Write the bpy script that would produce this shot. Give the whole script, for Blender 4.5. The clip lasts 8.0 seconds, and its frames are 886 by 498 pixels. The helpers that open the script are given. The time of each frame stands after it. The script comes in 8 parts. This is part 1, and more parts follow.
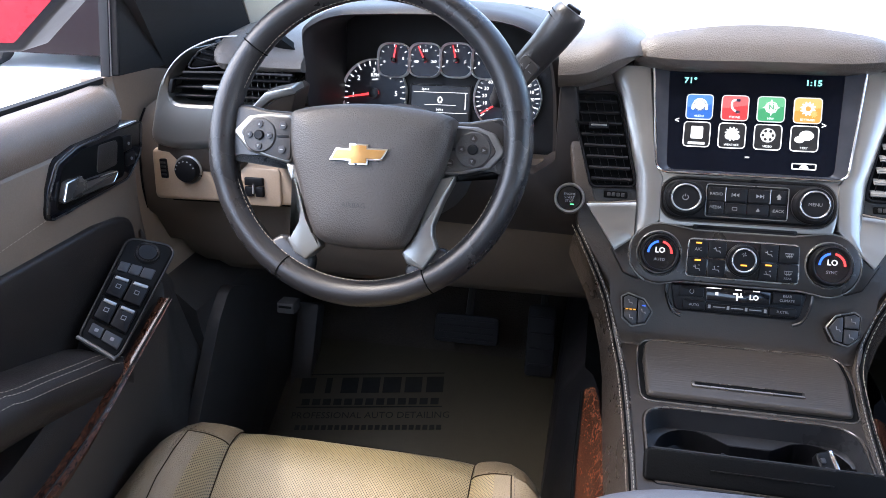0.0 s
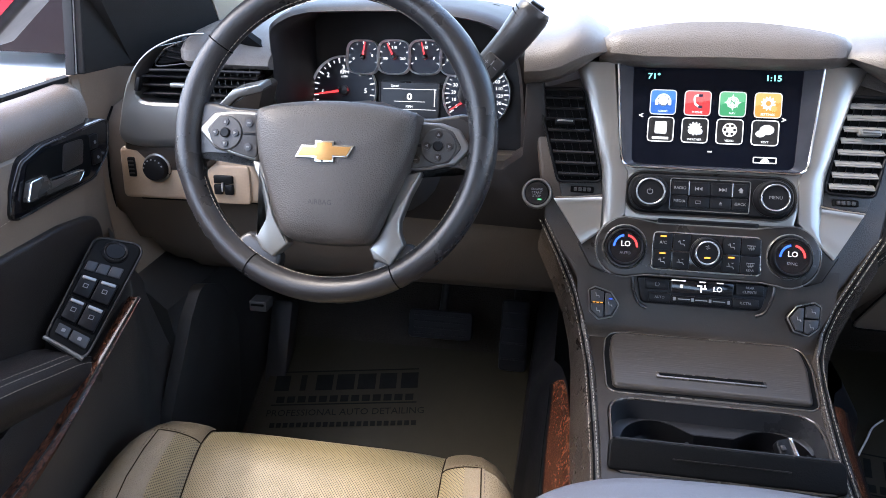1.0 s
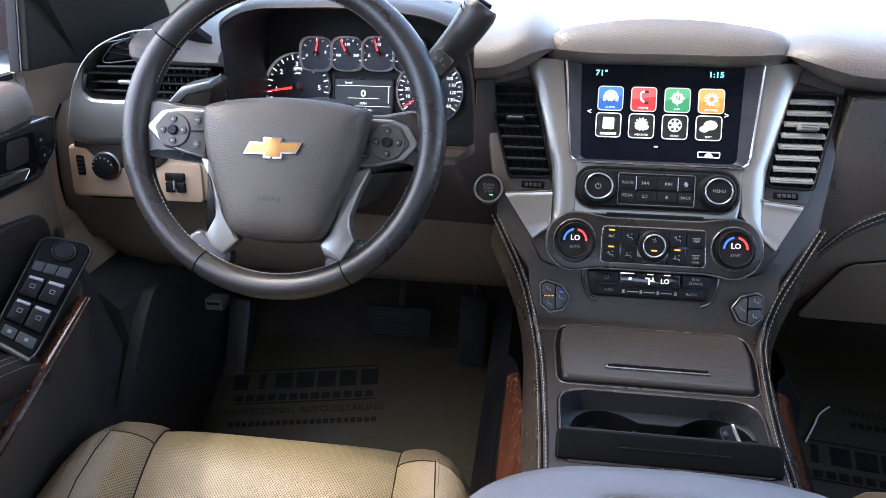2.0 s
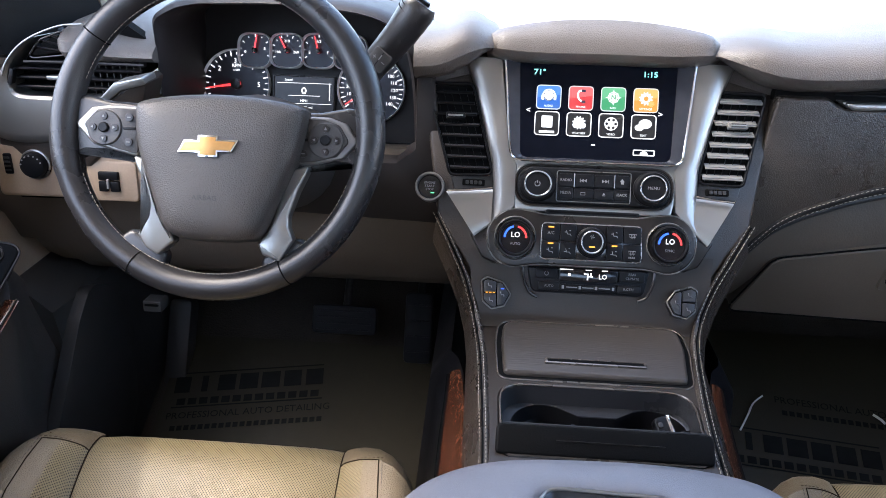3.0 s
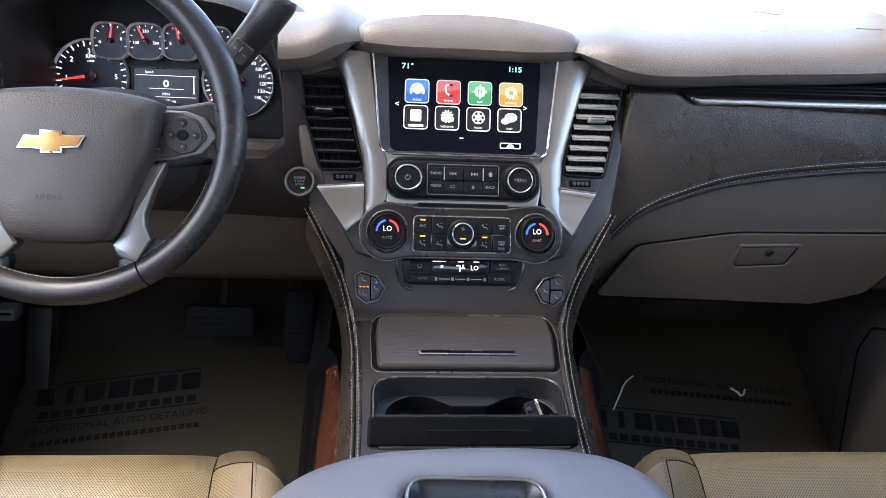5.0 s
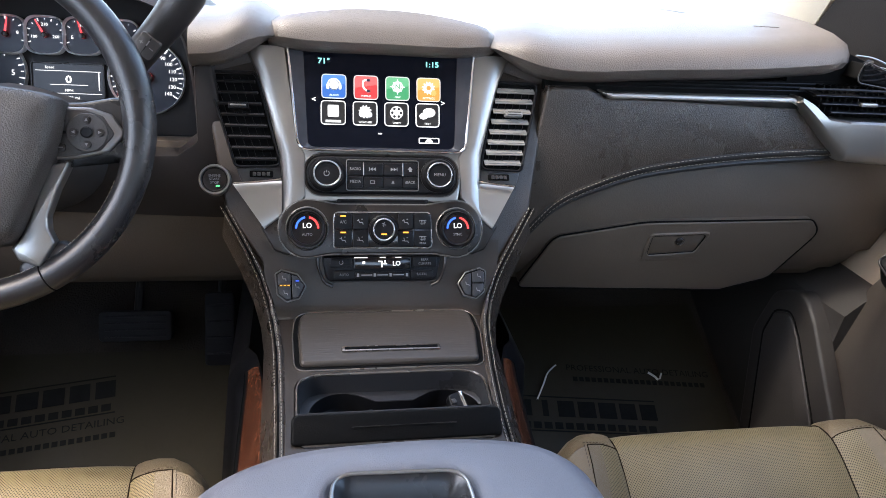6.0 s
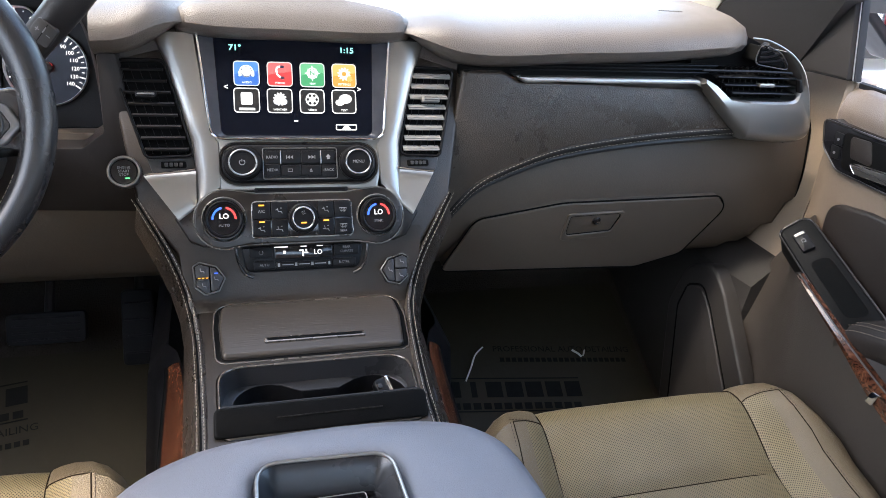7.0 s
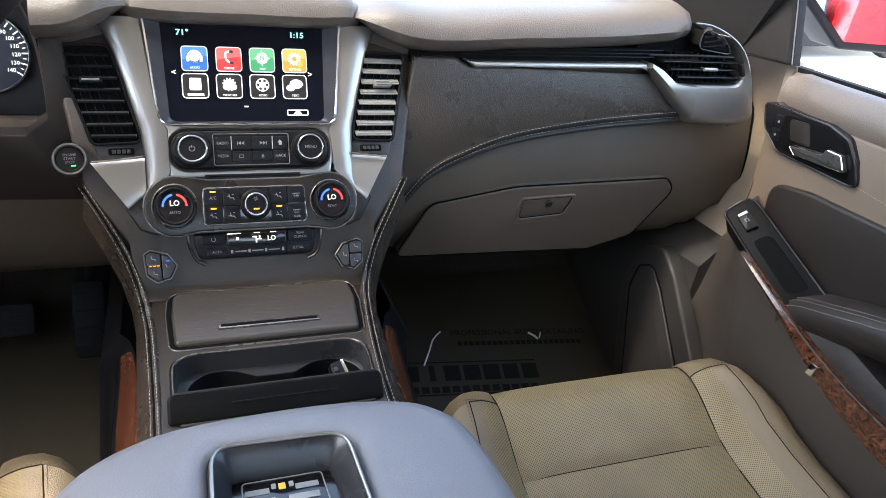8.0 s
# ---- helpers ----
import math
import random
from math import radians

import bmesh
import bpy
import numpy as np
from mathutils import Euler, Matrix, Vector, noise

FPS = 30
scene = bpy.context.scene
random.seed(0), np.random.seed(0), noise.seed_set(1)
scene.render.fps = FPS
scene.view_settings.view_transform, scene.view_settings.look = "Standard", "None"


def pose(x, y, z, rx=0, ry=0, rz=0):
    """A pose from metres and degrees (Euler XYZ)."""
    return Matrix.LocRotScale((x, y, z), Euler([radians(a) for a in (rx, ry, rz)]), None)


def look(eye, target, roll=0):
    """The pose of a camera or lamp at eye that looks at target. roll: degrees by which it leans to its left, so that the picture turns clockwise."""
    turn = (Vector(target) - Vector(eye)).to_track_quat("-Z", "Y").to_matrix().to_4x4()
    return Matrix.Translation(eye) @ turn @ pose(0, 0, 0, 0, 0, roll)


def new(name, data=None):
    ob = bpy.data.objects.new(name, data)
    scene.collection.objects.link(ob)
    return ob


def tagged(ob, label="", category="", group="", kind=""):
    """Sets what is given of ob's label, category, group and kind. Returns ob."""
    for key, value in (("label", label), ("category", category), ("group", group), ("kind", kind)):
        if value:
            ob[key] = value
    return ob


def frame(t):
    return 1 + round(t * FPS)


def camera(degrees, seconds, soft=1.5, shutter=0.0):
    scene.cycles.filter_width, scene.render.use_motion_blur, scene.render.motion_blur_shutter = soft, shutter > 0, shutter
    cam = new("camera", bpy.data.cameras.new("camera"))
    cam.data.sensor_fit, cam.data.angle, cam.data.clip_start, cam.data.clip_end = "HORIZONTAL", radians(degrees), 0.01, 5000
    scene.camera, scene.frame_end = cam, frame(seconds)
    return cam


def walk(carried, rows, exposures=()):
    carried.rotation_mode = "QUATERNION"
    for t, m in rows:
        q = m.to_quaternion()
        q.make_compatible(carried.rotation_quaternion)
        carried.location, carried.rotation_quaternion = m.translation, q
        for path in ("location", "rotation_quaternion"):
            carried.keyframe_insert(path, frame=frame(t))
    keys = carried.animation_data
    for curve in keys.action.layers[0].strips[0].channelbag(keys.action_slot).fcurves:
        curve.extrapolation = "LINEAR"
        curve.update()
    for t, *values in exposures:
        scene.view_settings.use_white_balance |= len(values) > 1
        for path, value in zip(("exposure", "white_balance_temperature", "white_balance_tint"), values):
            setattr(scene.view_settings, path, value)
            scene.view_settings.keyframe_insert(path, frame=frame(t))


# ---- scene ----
cam = camera(63.5, 8.0, soft=0.35)
PATH = [
    (0, (-0.192, 0.19, 1.0), (-0.583, 1.961, 0.155), -0.8),
    (0.5, (-0.185, 0.188, 1.001), (-0.55, 1.961, 0.15), -0.8),
    (1, (-0.175, 0.187, 1.001), (-0.514, 1.964, 0.148), -0.7),
    (1.5, (-0.162, 0.184, 1.001), (-0.462, 1.967, 0.144), -0.5),
    (3, (-0.141, 0.183, 1.003), (-0.257, 1.982, 0.138), 1.2),
    (3.5, (-0.132, 0.185, 1.0), (-0.157, 1.987, 0.132), 2.1),
    (4, (-0.124, 0.185, 1.002), (-0.088, 1.984, 0.13), 2.6),
    (4.5, (-0.117, 0.184, 1.003), (-0.027, 1.982, 0.133), 3.1),
    (6, (-0.106, 0.179, 1.001), (0.275, 1.945, 0.142), 5.0),
    (6.5, (-0.104, 0.177, 1.002), (0.362, 1.92, 0.139), 5.7),
    (7, (-0.098, 0.171, 0.999), (0.475, 1.879, 0.129), 5.7),
    (7.5, (-0.095, 0.163, 0.998), (0.546, 1.843, 0.123), 6.1),
    (8, (-0.093, 0.157, 0.997), (0.583, 1.818, 0.111), 6.3),
]
walk(cam, [(t, look(eye, target, roll)) for t, eye, target, roll in PATH], [(0, 3.50, 6500, 10), (1.5, 3.46, 6500, 10), (4, 3.35, 6550, 10), (6.5, 3.48, 6900, 9), (8, 3.62, 7000, 6)])

# ---- world, sun, exposure ----
SUN_EL, SUN_AZ = 58.0, 262.0      # degrees; azimuth clockwise from +y
world = bpy.data.worlds.new("world")
scene.world = world
world.use_nodes = True
wn = world.node_tree.nodes
sky = wn.new("ShaderNodeTexSky")
sky.sky_type, sky.sun_disc = "NISHITA", False
sky.sun_elevation, sky.sun_rotation = radians(SUN_EL), radians(SUN_AZ)
sky.air_density, sky.dust_density = 1.0, 2.5
wn["Background"].inputs["Strength"].default_value = 0.15
world.node_tree.links.new(sky.outputs[0], wn["Background"].inputs["Color"])
sun = new("sun", bpy.data.lights.new("sun", "SUN"))
sun.data.energy, sun.data.angle, sun.data.color = 0.20, radians(2.0), (1.0, 0.94, 0.87)
sun_way = Vector((math.sin(radians(SUN_AZ)) * math.cos(radians(SUN_EL)), math.cos(radians(SUN_AZ)) * math.cos(radians(SUN_EL)), math.sin(radians(SUN_EL))))
sun.matrix_world = look(sun_way * 20, (0, 0, 0))


# ---- materials ----
def nodes_of(name):
    m = bpy.data.materials.new(name)
    m.use_nodes = True
    nt = m.node_tree
    return m, nt, nt.nodes["Principled BSDF"]


def node(nt, kind, **values):
    n = nt.nodes.new("ShaderNode" + kind)
    for key, value in values.items():
        n.inputs[key.replace("_", " ")].default_value = value
    return n


def ramp(nt, fac, stops):
    r = nt.nodes.new("ShaderNodeValToRGB")
    while len(r.color_ramp.elements) < len(stops):
        r.color_ramp.elements.new(0.5)
    for e, (at, col) in zip(r.color_ramp.elements, stops):
        e.position, e.color = at, (*col, 1)
    nt.links.new(fac, r.inputs[0])
    return r.outputs[0]


def shade(c, k):
    return tuple(min(1.0, a * k) for a in c)


def math_node(nt, op, a, b=None):
    n = nt.nodes.new("ShaderNodeMath")
    n.operation = op
    for i, q in enumerate((a, b)):
        if q is None:
            continue
        if isinstance(q, (int, float)):
            n.inputs[i].default_value = q
        else:
            nt.links.new(q, n.inputs[i])
    return n.outputs[0]


def surface(name, col, rough=0.5, metal=0.0, grain=0.0, scale=450.0, vary=0.12, stretch=(1, 1, 1), coat=0.0, spec=0.5, kind="noise", uneven=0.07):
    """A painted, moulded or leather surface: cloudy variation, fine relief of that depth, uneven gloss."""
    m, nt, b = nodes_of(name)
    tc = nt.nodes.new("ShaderNodeTexCoord")
    mp = nt.nodes.new("ShaderNodeMapping")
    mp.inputs["Scale"].default_value = stretch
    nt.links.new(tc.outputs["Object"], mp.inputs[0])
    big = node(nt, "TexNoise", Scale=9.0, Detail=5.0, Roughness=0.62)
    nt.links.new(mp.outputs[0], big.inputs[0])
    fine = node(nt, "TexNoise", Scale=scale * 0.6, Detail=3.0)
    nt.links.new(mp.outputs[0], fine.inputs[0])
    mixed = math_node(nt, "ADD", math_node(nt, "MULTIPLY", big.outputs["Fac"], 0.65), math_node(nt, "MULTIPLY", fine.outputs["Fac"], 0.35))
    nt.links.new(ramp(nt, mixed, [(0.3, shade(col, 1 - vary)), (0.7, shade(col, 1 + vary))]), b.inputs["Base Color"])
    gloss = nt.nodes.new("ShaderNodeMapRange")
    gloss.inputs["From Min"].default_value, gloss.inputs["From Max"].default_value = 0.3, 0.7
    gloss.inputs["To Min"].default_value, gloss.inputs["To Max"].default_value = max(0.02, rough - uneven), min(1, rough + uneven)
    nt.links.new(big.outputs["Fac"], gloss.inputs[0])
    nt.links.new(gloss.outputs[0], b.inputs["Roughness"])
    b.inputs["Metallic"].default_value = metal
    b.inputs["Specular IOR Level"].default_value = spec
    if coat:
        b.inputs["Coat Weight"].default_value, b.inputs["Coat Roughness"].default_value = coat, 0.05
    if grain:
        if kind == "leather":
            tex = node(nt, "TexVoronoi", Scale=scale)
            nt.links.new(mp.outputs[0], tex.inputs["Vector"])
            height = math_node(nt, "ADD", tex.outputs["Distance"], math_node(nt, "MULTIPLY", fine.outputs["Fac"], 0.6))
        else:
            height = fine.outputs["Fac"]
        bump = node(nt, "Bump", Strength=0.6, Distance=grain)
        nt.links.new(height, bump.inputs["Height"])
        nt.links.new(bump.outputs[0], b.inputs["Normal"])
    return m


def perforated(name, col, step=0.0037, rough=0.42):
    """Leather with diagonal rows of small round holes."""
    m, nt, b = nodes_of(name)
    tc = nt.nodes.new("ShaderNodeTexCoord")
    mp = nt.nodes.new("ShaderNodeMapping")
    mp.inputs["Rotation"].default_value = (0, 0, radians(45))
    mp.inputs["Scale"].default_value = (1 / step, 1 / step, 0)
    nt.links.new(tc.outputs["Object"], mp.inputs[0])
    fr = nt.nodes.new("ShaderNodeVectorMath")
    fr.operation = "FRACTION"
    nt.links.new(mp.outputs[0], fr.inputs[0])
    ds = nt.nodes.new("ShaderNodeVectorMath")
    ds.operation = "DISTANCE"
    ds.inputs[1].default_value = (0.5, 0.5, 0)
    nt.links.new(fr.outputs[0], ds.inputs[0])
    hole = nt.nodes.new("ShaderNodeMapRange")
    hole.inputs["From Min"].default_value, hole.inputs["From Max"].default_value = 0.22, 0.34
    nt.links.new(ds.outputs["Value"], hole.inputs[0])
    big = node(nt, "TexNoise", Scale=11.0, Detail=5.0)
    nt.links.new(tc.outputs["Object"], big.inputs[0])
    base = ramp(nt, big.outputs["Fac"], [(0.3, shade(col, 0.86)), (0.7, shade(col, 1.12))])
    mix = nt.nodes.new("ShaderNodeMix")
    mix.data_type = "RGBA"
    mix.inputs["A"].default_value = (*shade(col, 0.20), 1)
    nt.links.new(hole.outputs[0], mix.inputs["Factor"])
    nt.links.new(base, mix.inputs["B"])
    nt.links.new(mix.outputs["Result"], b.inputs["Base Color"])
    b.inputs["Roughness"].default_value = rough
    wrinkle = node(nt, "TexNoise", Scale=220.0, Detail=3.0)
    nt.links.new(tc.outputs["Object"], wrinkle.inputs[0])
    bump = node(nt, "Bump", Strength=0.8, Distance=0.0012)
    nt.links.new(math_node(nt, "ADD", hole.outputs[0], math_node(nt, "MULTIPLY", wrinkle.outputs["Fac"], 0.6)), bump.inputs["Height"])
    nt.links.new(bump.outputs[0], b.inputs["Normal"])
    return m


def burl(name):
    m, nt, b = nodes_of(name)
    tc = nt.nodes.new("ShaderNodeTexCoord")
    mp = nt.nodes.new("ShaderNodeMapping")
    mp.inputs["Scale"].default_value = (1.6, 0.7, 1.0)
    nt.links.new(tc.outputs["Object"], mp.inputs[0])
    warp = node(nt, "TexNoise", Scale=85.0, Detail=5.0, Roughness=0.68, Distortion=2.2)
    nt.links.new(mp.outputs[0], warp.inputs[0])
    fine = node(nt, "TexNoise", Scale=420.0, Detail=4.0, Distortion=2.5)
    nt.links.new(mp.outputs[0], fine.inputs[0])
    f = math_node(nt, "ADD", math_node(nt, "MULTIPLY", warp.outputs["Fac"], 0.7), math_node(nt, "MULTIPLY", fine.outputs["Fac"], 0.3))
    nt.links.new(ramp(nt, f, [(0.34, (0.010, 0.004, 0.003)), (0.46, (0.042, 0.014, 0.008)), (0.55, (0.10, 0.034, 0.017)), (0.66, (0.21, 0.090, 0.050))]), b.inputs["Base Color"])
    b.inputs["Roughness"].default_value = 0.22
    b.inputs["Coat Weight"].default_value, b.inputs["Coat Roughness"].default_value = 0.35, 0.08
    return m


def glow(name, col, strength):
    m, nt, b = nodes_of(name)
    b.inputs["Base Color"].default_value = (0.01, 0.01, 0.01, 1)
    b.inputs["Emission Color"].default_value, b.inputs["Emission Strength"].default_value = (*col, 1), strength * 0.24
    b.inputs["Roughness"].default_value = 0.3
    return m


def plain(name, col, rough=0.5, metal=0.0, spec=0.5):
    m, nt, b = nodes_of(name)
    tc = nt.nodes.new("ShaderNodeTexCoord")
    n = node(nt, "TexNoise", Scale=60.0, Detail=4.0)
    nt.links.new(tc.outputs["Object"], n.inputs[0])
    nt.links.new(ramp(nt, n.outputs["Fac"], [(0.3, shade(col, 0.9)), (0.7, shade(col, 1.1))]), b.inputs["Base Color"])
    b.inputs["Roughness"].default_value, b.inputs["Metallic"].default_value = rough, metal
    b.inputs["Specular IOR Level"].default_value = spec
    return m


DASH = surface("dark_brown_grained_vinyl", (0.037, 0.028, 0.022), 0.38, grain=0.0004, scale=760, kind="leather")
DASHTOP = surface("grey_brown_dash_top", (0.110, 0.094, 0.082), 0.42, grain=0.0006, scale=720, kind="leather")
LEATHER = surface("dark_brown_leather", (0.050, 0.039, 0.031), 0.28, grain=0.0007, scale=720, kind="leather")
WHEELHIDE = surface("smooth_black_leather", (0.021, 0.020, 0.021), 0.30, grain=0.0002, scale=1100, kind="leather")
HUBHIDE = surface("grained_airbag_cover", (0.047, 0.041, 0.037), 0.42, grain=0.0006, scale=720, kind="leather")
# Charcoal vinyl; the pale blue sky reflection is put into its colour.
LIDHIDE = surface("sky_lit_armrest_vinyl", (0.168, 0.168, 0.186), 0.46, grain=0.0002, scale=900, kind="leather")
# BEIGE, JAMB, DOORCOCOA, LOWERDOOR: one cocoa plastic, its light and shade in the colours.
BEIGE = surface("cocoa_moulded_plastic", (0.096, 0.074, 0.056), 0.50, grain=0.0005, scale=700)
JAMB = surface("lit_cocoa_jamb_plastic", (0.27, 0.208, 0.155), 0.5, grain=0.0005, scale=700)
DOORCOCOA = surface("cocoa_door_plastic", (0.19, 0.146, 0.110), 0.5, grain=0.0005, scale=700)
TAN = surface("light_tan_moulded_plastic", (0.42, 0.305, 0.21), 0.50, grain=0.0005, scale=700)
DARKPLASTIC = surface("dark_moulded_plastic", (0.035, 0.032, 0.031), 0.48, grain=0.0005, scale=800)
DOORDARK = surface("dark_door_insert_vinyl", (0.024, 0.020, 0.018), 0.42, grain=0.0004, scale=900, spec=0.3, kind="leather")
GUNMETAL = surface("gunmetal_satin_trim", (0.036, 0.032, 0.030), 0.28, metal=0.6, vary=0.04, uneven=0.02)
SILVER = surface("satin_silver_trim", (0.33, 0.322, 0.305), 0.32, metal=0.80, vary=0.01, uneven=0.01)
# Paler than SILVER: the strip's bright reflection is put into this colour.
STRIPGLINT = surface("satin_strip_glint", (0.55, 0.54, 0.52), 0.36, metal=0.4, vary=0.02, uneven=0.02)
RIMGREY = surface("worn_satin_rim", (0.20, 0.195, 0.185), 0.3, metal=0.6)
# Pale and not metallic: the chrome's bright reflections are painted into the colour.
RINGGREY = surface("bright_gauge_ring", (0.72, 0.72, 0.75), 0.25)
BRIGHTRING = surface("satin_bright_ring", (0.34, 0.34, 0.335), 0.26, metal=0.75)
DARKHIDE = surface("black_brown_edge_leather", (0.018, 0.015, 0.013), 0.5, spec=0.25, grain=0.0003, scale=900, kind="leather")
CHROME = plain("chrome", (0.75, 0.75, 0.76), 0.10, 1.0)
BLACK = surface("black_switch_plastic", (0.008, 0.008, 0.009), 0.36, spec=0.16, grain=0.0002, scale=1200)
GLOSS = plain("piano_black", (0.008, 0.008, 0.010), 0.10)
SCREENGLASS = plain("touch_screen_glass", (0.004, 0.005, 0.009), 0.12, spec=0.10)
# Black fill; mostly stands in for the shade inside gaps and recesses.
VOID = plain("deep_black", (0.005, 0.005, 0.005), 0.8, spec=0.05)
HEADLINER = surface("warm_beige_headliner", (0.62, 0.55, 0.43), 0.9, grain=0.0006, scale=900)
PILLAR = surface("charcoal_pillar_cloth", (0.023, 0.021, 0.020), 0.9, spec=0.15, grain=0.0006, scale=900)
CARPET = surface("dark_brown_carpet", (0.045, 0.036, 0.028), 0.95, grain=0.004, scale=500, vary=0.35)
# Darker than the paper itself: the footwell's shade is put into this colour.
PAPER = surface("shaded_kraft_paper", (0.034, 0.028, 0.0145), 0.55, spec=0.3, grain=0.0012, scale=60, vary=0.10)
INK = plain("black_ink", (0.016, 0.016, 0.015), 0.8, spec=0.1)
SEATHIDE = surface("tan_brown_seat_leather", (0.180, 0.137, 0.084), 0.34, grain=0.0009, scale=800, kind="leather")
SEATPERF = perforated("tan_brown_perforated_leather", (0.252, 0.197, 0.106), step=0.0026)
BINWOOD = surface("dark_brown_fine_grain_door", (0.048, 0.038, 0.030), 0.38, spec=0.45, grain=0.0006, scale=700, stretch=(0.10, 1, 1), vary=0.14)
WOOD = burl("red_brown_burl_wood")
THREAD = plain("pale_thread", (0.34, 0.295, 0.235), 0.7)
DARKTHREAD = plain("brown_thread", (0.10, 0.075, 0.055), 0.7)
GOLD = surface("gold_badge_enamel", (0.50, 0.26, 0.085), 0.35, metal=0.6, grain=0.0003, scale=1200)
WHITEINK = glow("backlit_white", (0.9, 0.93, 1.0), 0.85)
DIMINK = plain("pale_printed_marks", (0.22, 0.22, 0.22), 0.5)
SCREENWHITE = glow("screen_white", (0.9, 0.95, 1.0), 0.8)
CYAN = glow("screen_cyan", (0.25, 0.85, 0.85), 0.9)
AMBER = glow("amber_indicator", (1.0, 0.42, 0.05), 0.8)
GREEN = glow("green_indicator", (0.1, 0.9, 0.3), 0.8)
BLUEARC = glow("blue_arc", (0.03, 0.13, 1.0), 1.0)
REDARC = glow("red_arc", (1.0, 0.05, 0.05), 0.9)
NEEDLE = glow("red_needle", (1.0, 0.05, 0.06), 0.8)
ICON_BLUE = glow("icon_blue", (0.03, 0.16, 0.62), 0.55)
ICON_RED = glow("icon_red", (0.68, 0.05, 0.06), 0.55)
ICON_GREEN = glow("icon_green", (0.05, 0.36, 0.16), 0.55)
ICON_ORANGE = glow("icon_orange", (0.85, 0.32, 0.06), 0.6)
ICON_DARK = glow("icon_dark", (0.03, 0.03, 0.04), 0.15)
ICON_SHEEN = [glow("icon_sheen", c, 0.65) for c in ((0.07, 0.23, 0.70), (0.72, 0.13, 0.14), (0.12, 0.43, 0.23), (0.90, 0.43, 0.14))]
SHOWFLOOR = surface("pale_polished_concrete", (0.80, 0.80, 0.80), 0.35, grain=0.0, vary=0.04)
SHOWWALL = surface("white_showroom_wall", (0.80, 0.80, 0.79), 0.7, vary=0.04)
REDPAINT = surface("red_car_paint", (0.30, 0.006, 0.010), 0.3, spec=0.3, coat=0.25, vary=0.04)
DARKPAINT = surface("dark_wine_car_paint", (0.007, 0.002, 0.0025), 0.45, spec=0.15, vary=0.05)
SLATEPAINT = surface("dark_slate_car_paint", (0.006, 0.007, 0.009), 0.45, spec=0.15, vary=0.05)
RUBBER = surface("black_rubber", (0.010, 0.010, 0.011), 0.6, spec=0.25)
LABEL = plain("grey_printed_label", (0.22, 0.225, 0.225), 0.45)
MIRROR = plain("mirror_glass", (0.9, 0.9, 0.9), 0.02, 1.0)


def glass(name, col=(1, 1, 1), rough=0.0):
    m, nt, b = nodes_of(name)
    clear = nt.nodes.new("ShaderNodeBsdfTransparent")
    clear.inputs["Color"].default_value = (*col, 1)
    gloss = node(nt, "BsdfGlossy", Roughness=rough)
    mix = nt.nodes.new("ShaderNodeMixShader")
    mix.inputs[0].default_value = 0.05
    nt.links.new(clear.outputs[0], mix.inputs[1])
    nt.links.new(gloss.outputs[0], mix.inputs[2])
    nt.links.new(mix.outputs[0], nt.nodes["Material Output"].inputs["Surface"])
    nt.nodes.remove(b)
    return m


CARGLASS = glass("window_glass", (0.95, 0.98, 0.96), 0.01)


# ---- mesh helpers ----
def axes(o, x, y):
    """A matrix with its origin at o, its x and y axes as given, z across both."""
    x, y = Vector(x).normalized(), Vector(y).normalized()
    z = x.cross(y)
    m = Matrix((x, y, z)).transposed().to_4x4()
    m.translation = o
    return m


def thing(name, at, label, category, kind="", group=""):
    ob = new(name)
    ob.location = at
    ob.empty_display_size = 0.05
    return tagged(ob, label, category, group, kind)


def part(name, bm, mat, parent=None, label="", flat=False):
    bmesh.ops.recalc_face_normals(bm, faces=bm.faces[:])
    me = bpy.data.meshes.new(name)
    bm.to_mesh(me)
    bm.free()
    me.materials.append(mat)
    if not flat:
        for p in me.polygons:
            p.use_smooth = True
        me.set_sharp_from_angle(angle=radians(38))
    ob = new(name, me)
    if parent is not None:
        ob.parent = parent
        up = parent.matrix_basis.copy()
        if parent.parent is not None:
            up = parent.parent.matrix_basis @ parent.matrix_parent_inverse @ up
        ob.matrix_parent_inverse = up.inverted()
    if label:
        ob["label"] = label
    return ob


def rpoly(pts, r=0.004, seg=4):
    """A closed outline with rounded corners; r: one radius, or one a corner."""
    out, n = [], len(pts)
    rs = [r] * n if isinstance(r, (int, float)) else r
    for i in range(n):
        p, a, b = Vector(pts[i]), Vector(pts[i - 1]), Vector(pts[(i + 1) % n])
        da, db = a - p, b - p
        la, lb = da.length, db.length
        da, db = da / la, db / lb
        ang = math.acos(max(-1, min(1, da.dot(db))))
        if rs[i] <= 0 or ang > 3.1:
            out.append(p)
            continue
        d = min(rs[i] / math.tan(ang / 2), la * 0.49, lb * 0.49)
        s, e = p + da * d, p + db * d
        for k in range(seg + 1):
            f = k / seg
            out.append(s * (1 - f) ** 2 + p * 2 * f * (1 - f) + e * f ** 2)
    return out


def rect(cx, cy, w, h):
    return [(cx - w / 2, cy - h / 2), (cx + w / 2, cy - h / 2), (cx + w / 2, cy + h / 2), (cx - w / 2, cy + h / 2)]


def mirrored(pts):
    return [(-x, y) for x, y in reversed(pts)]


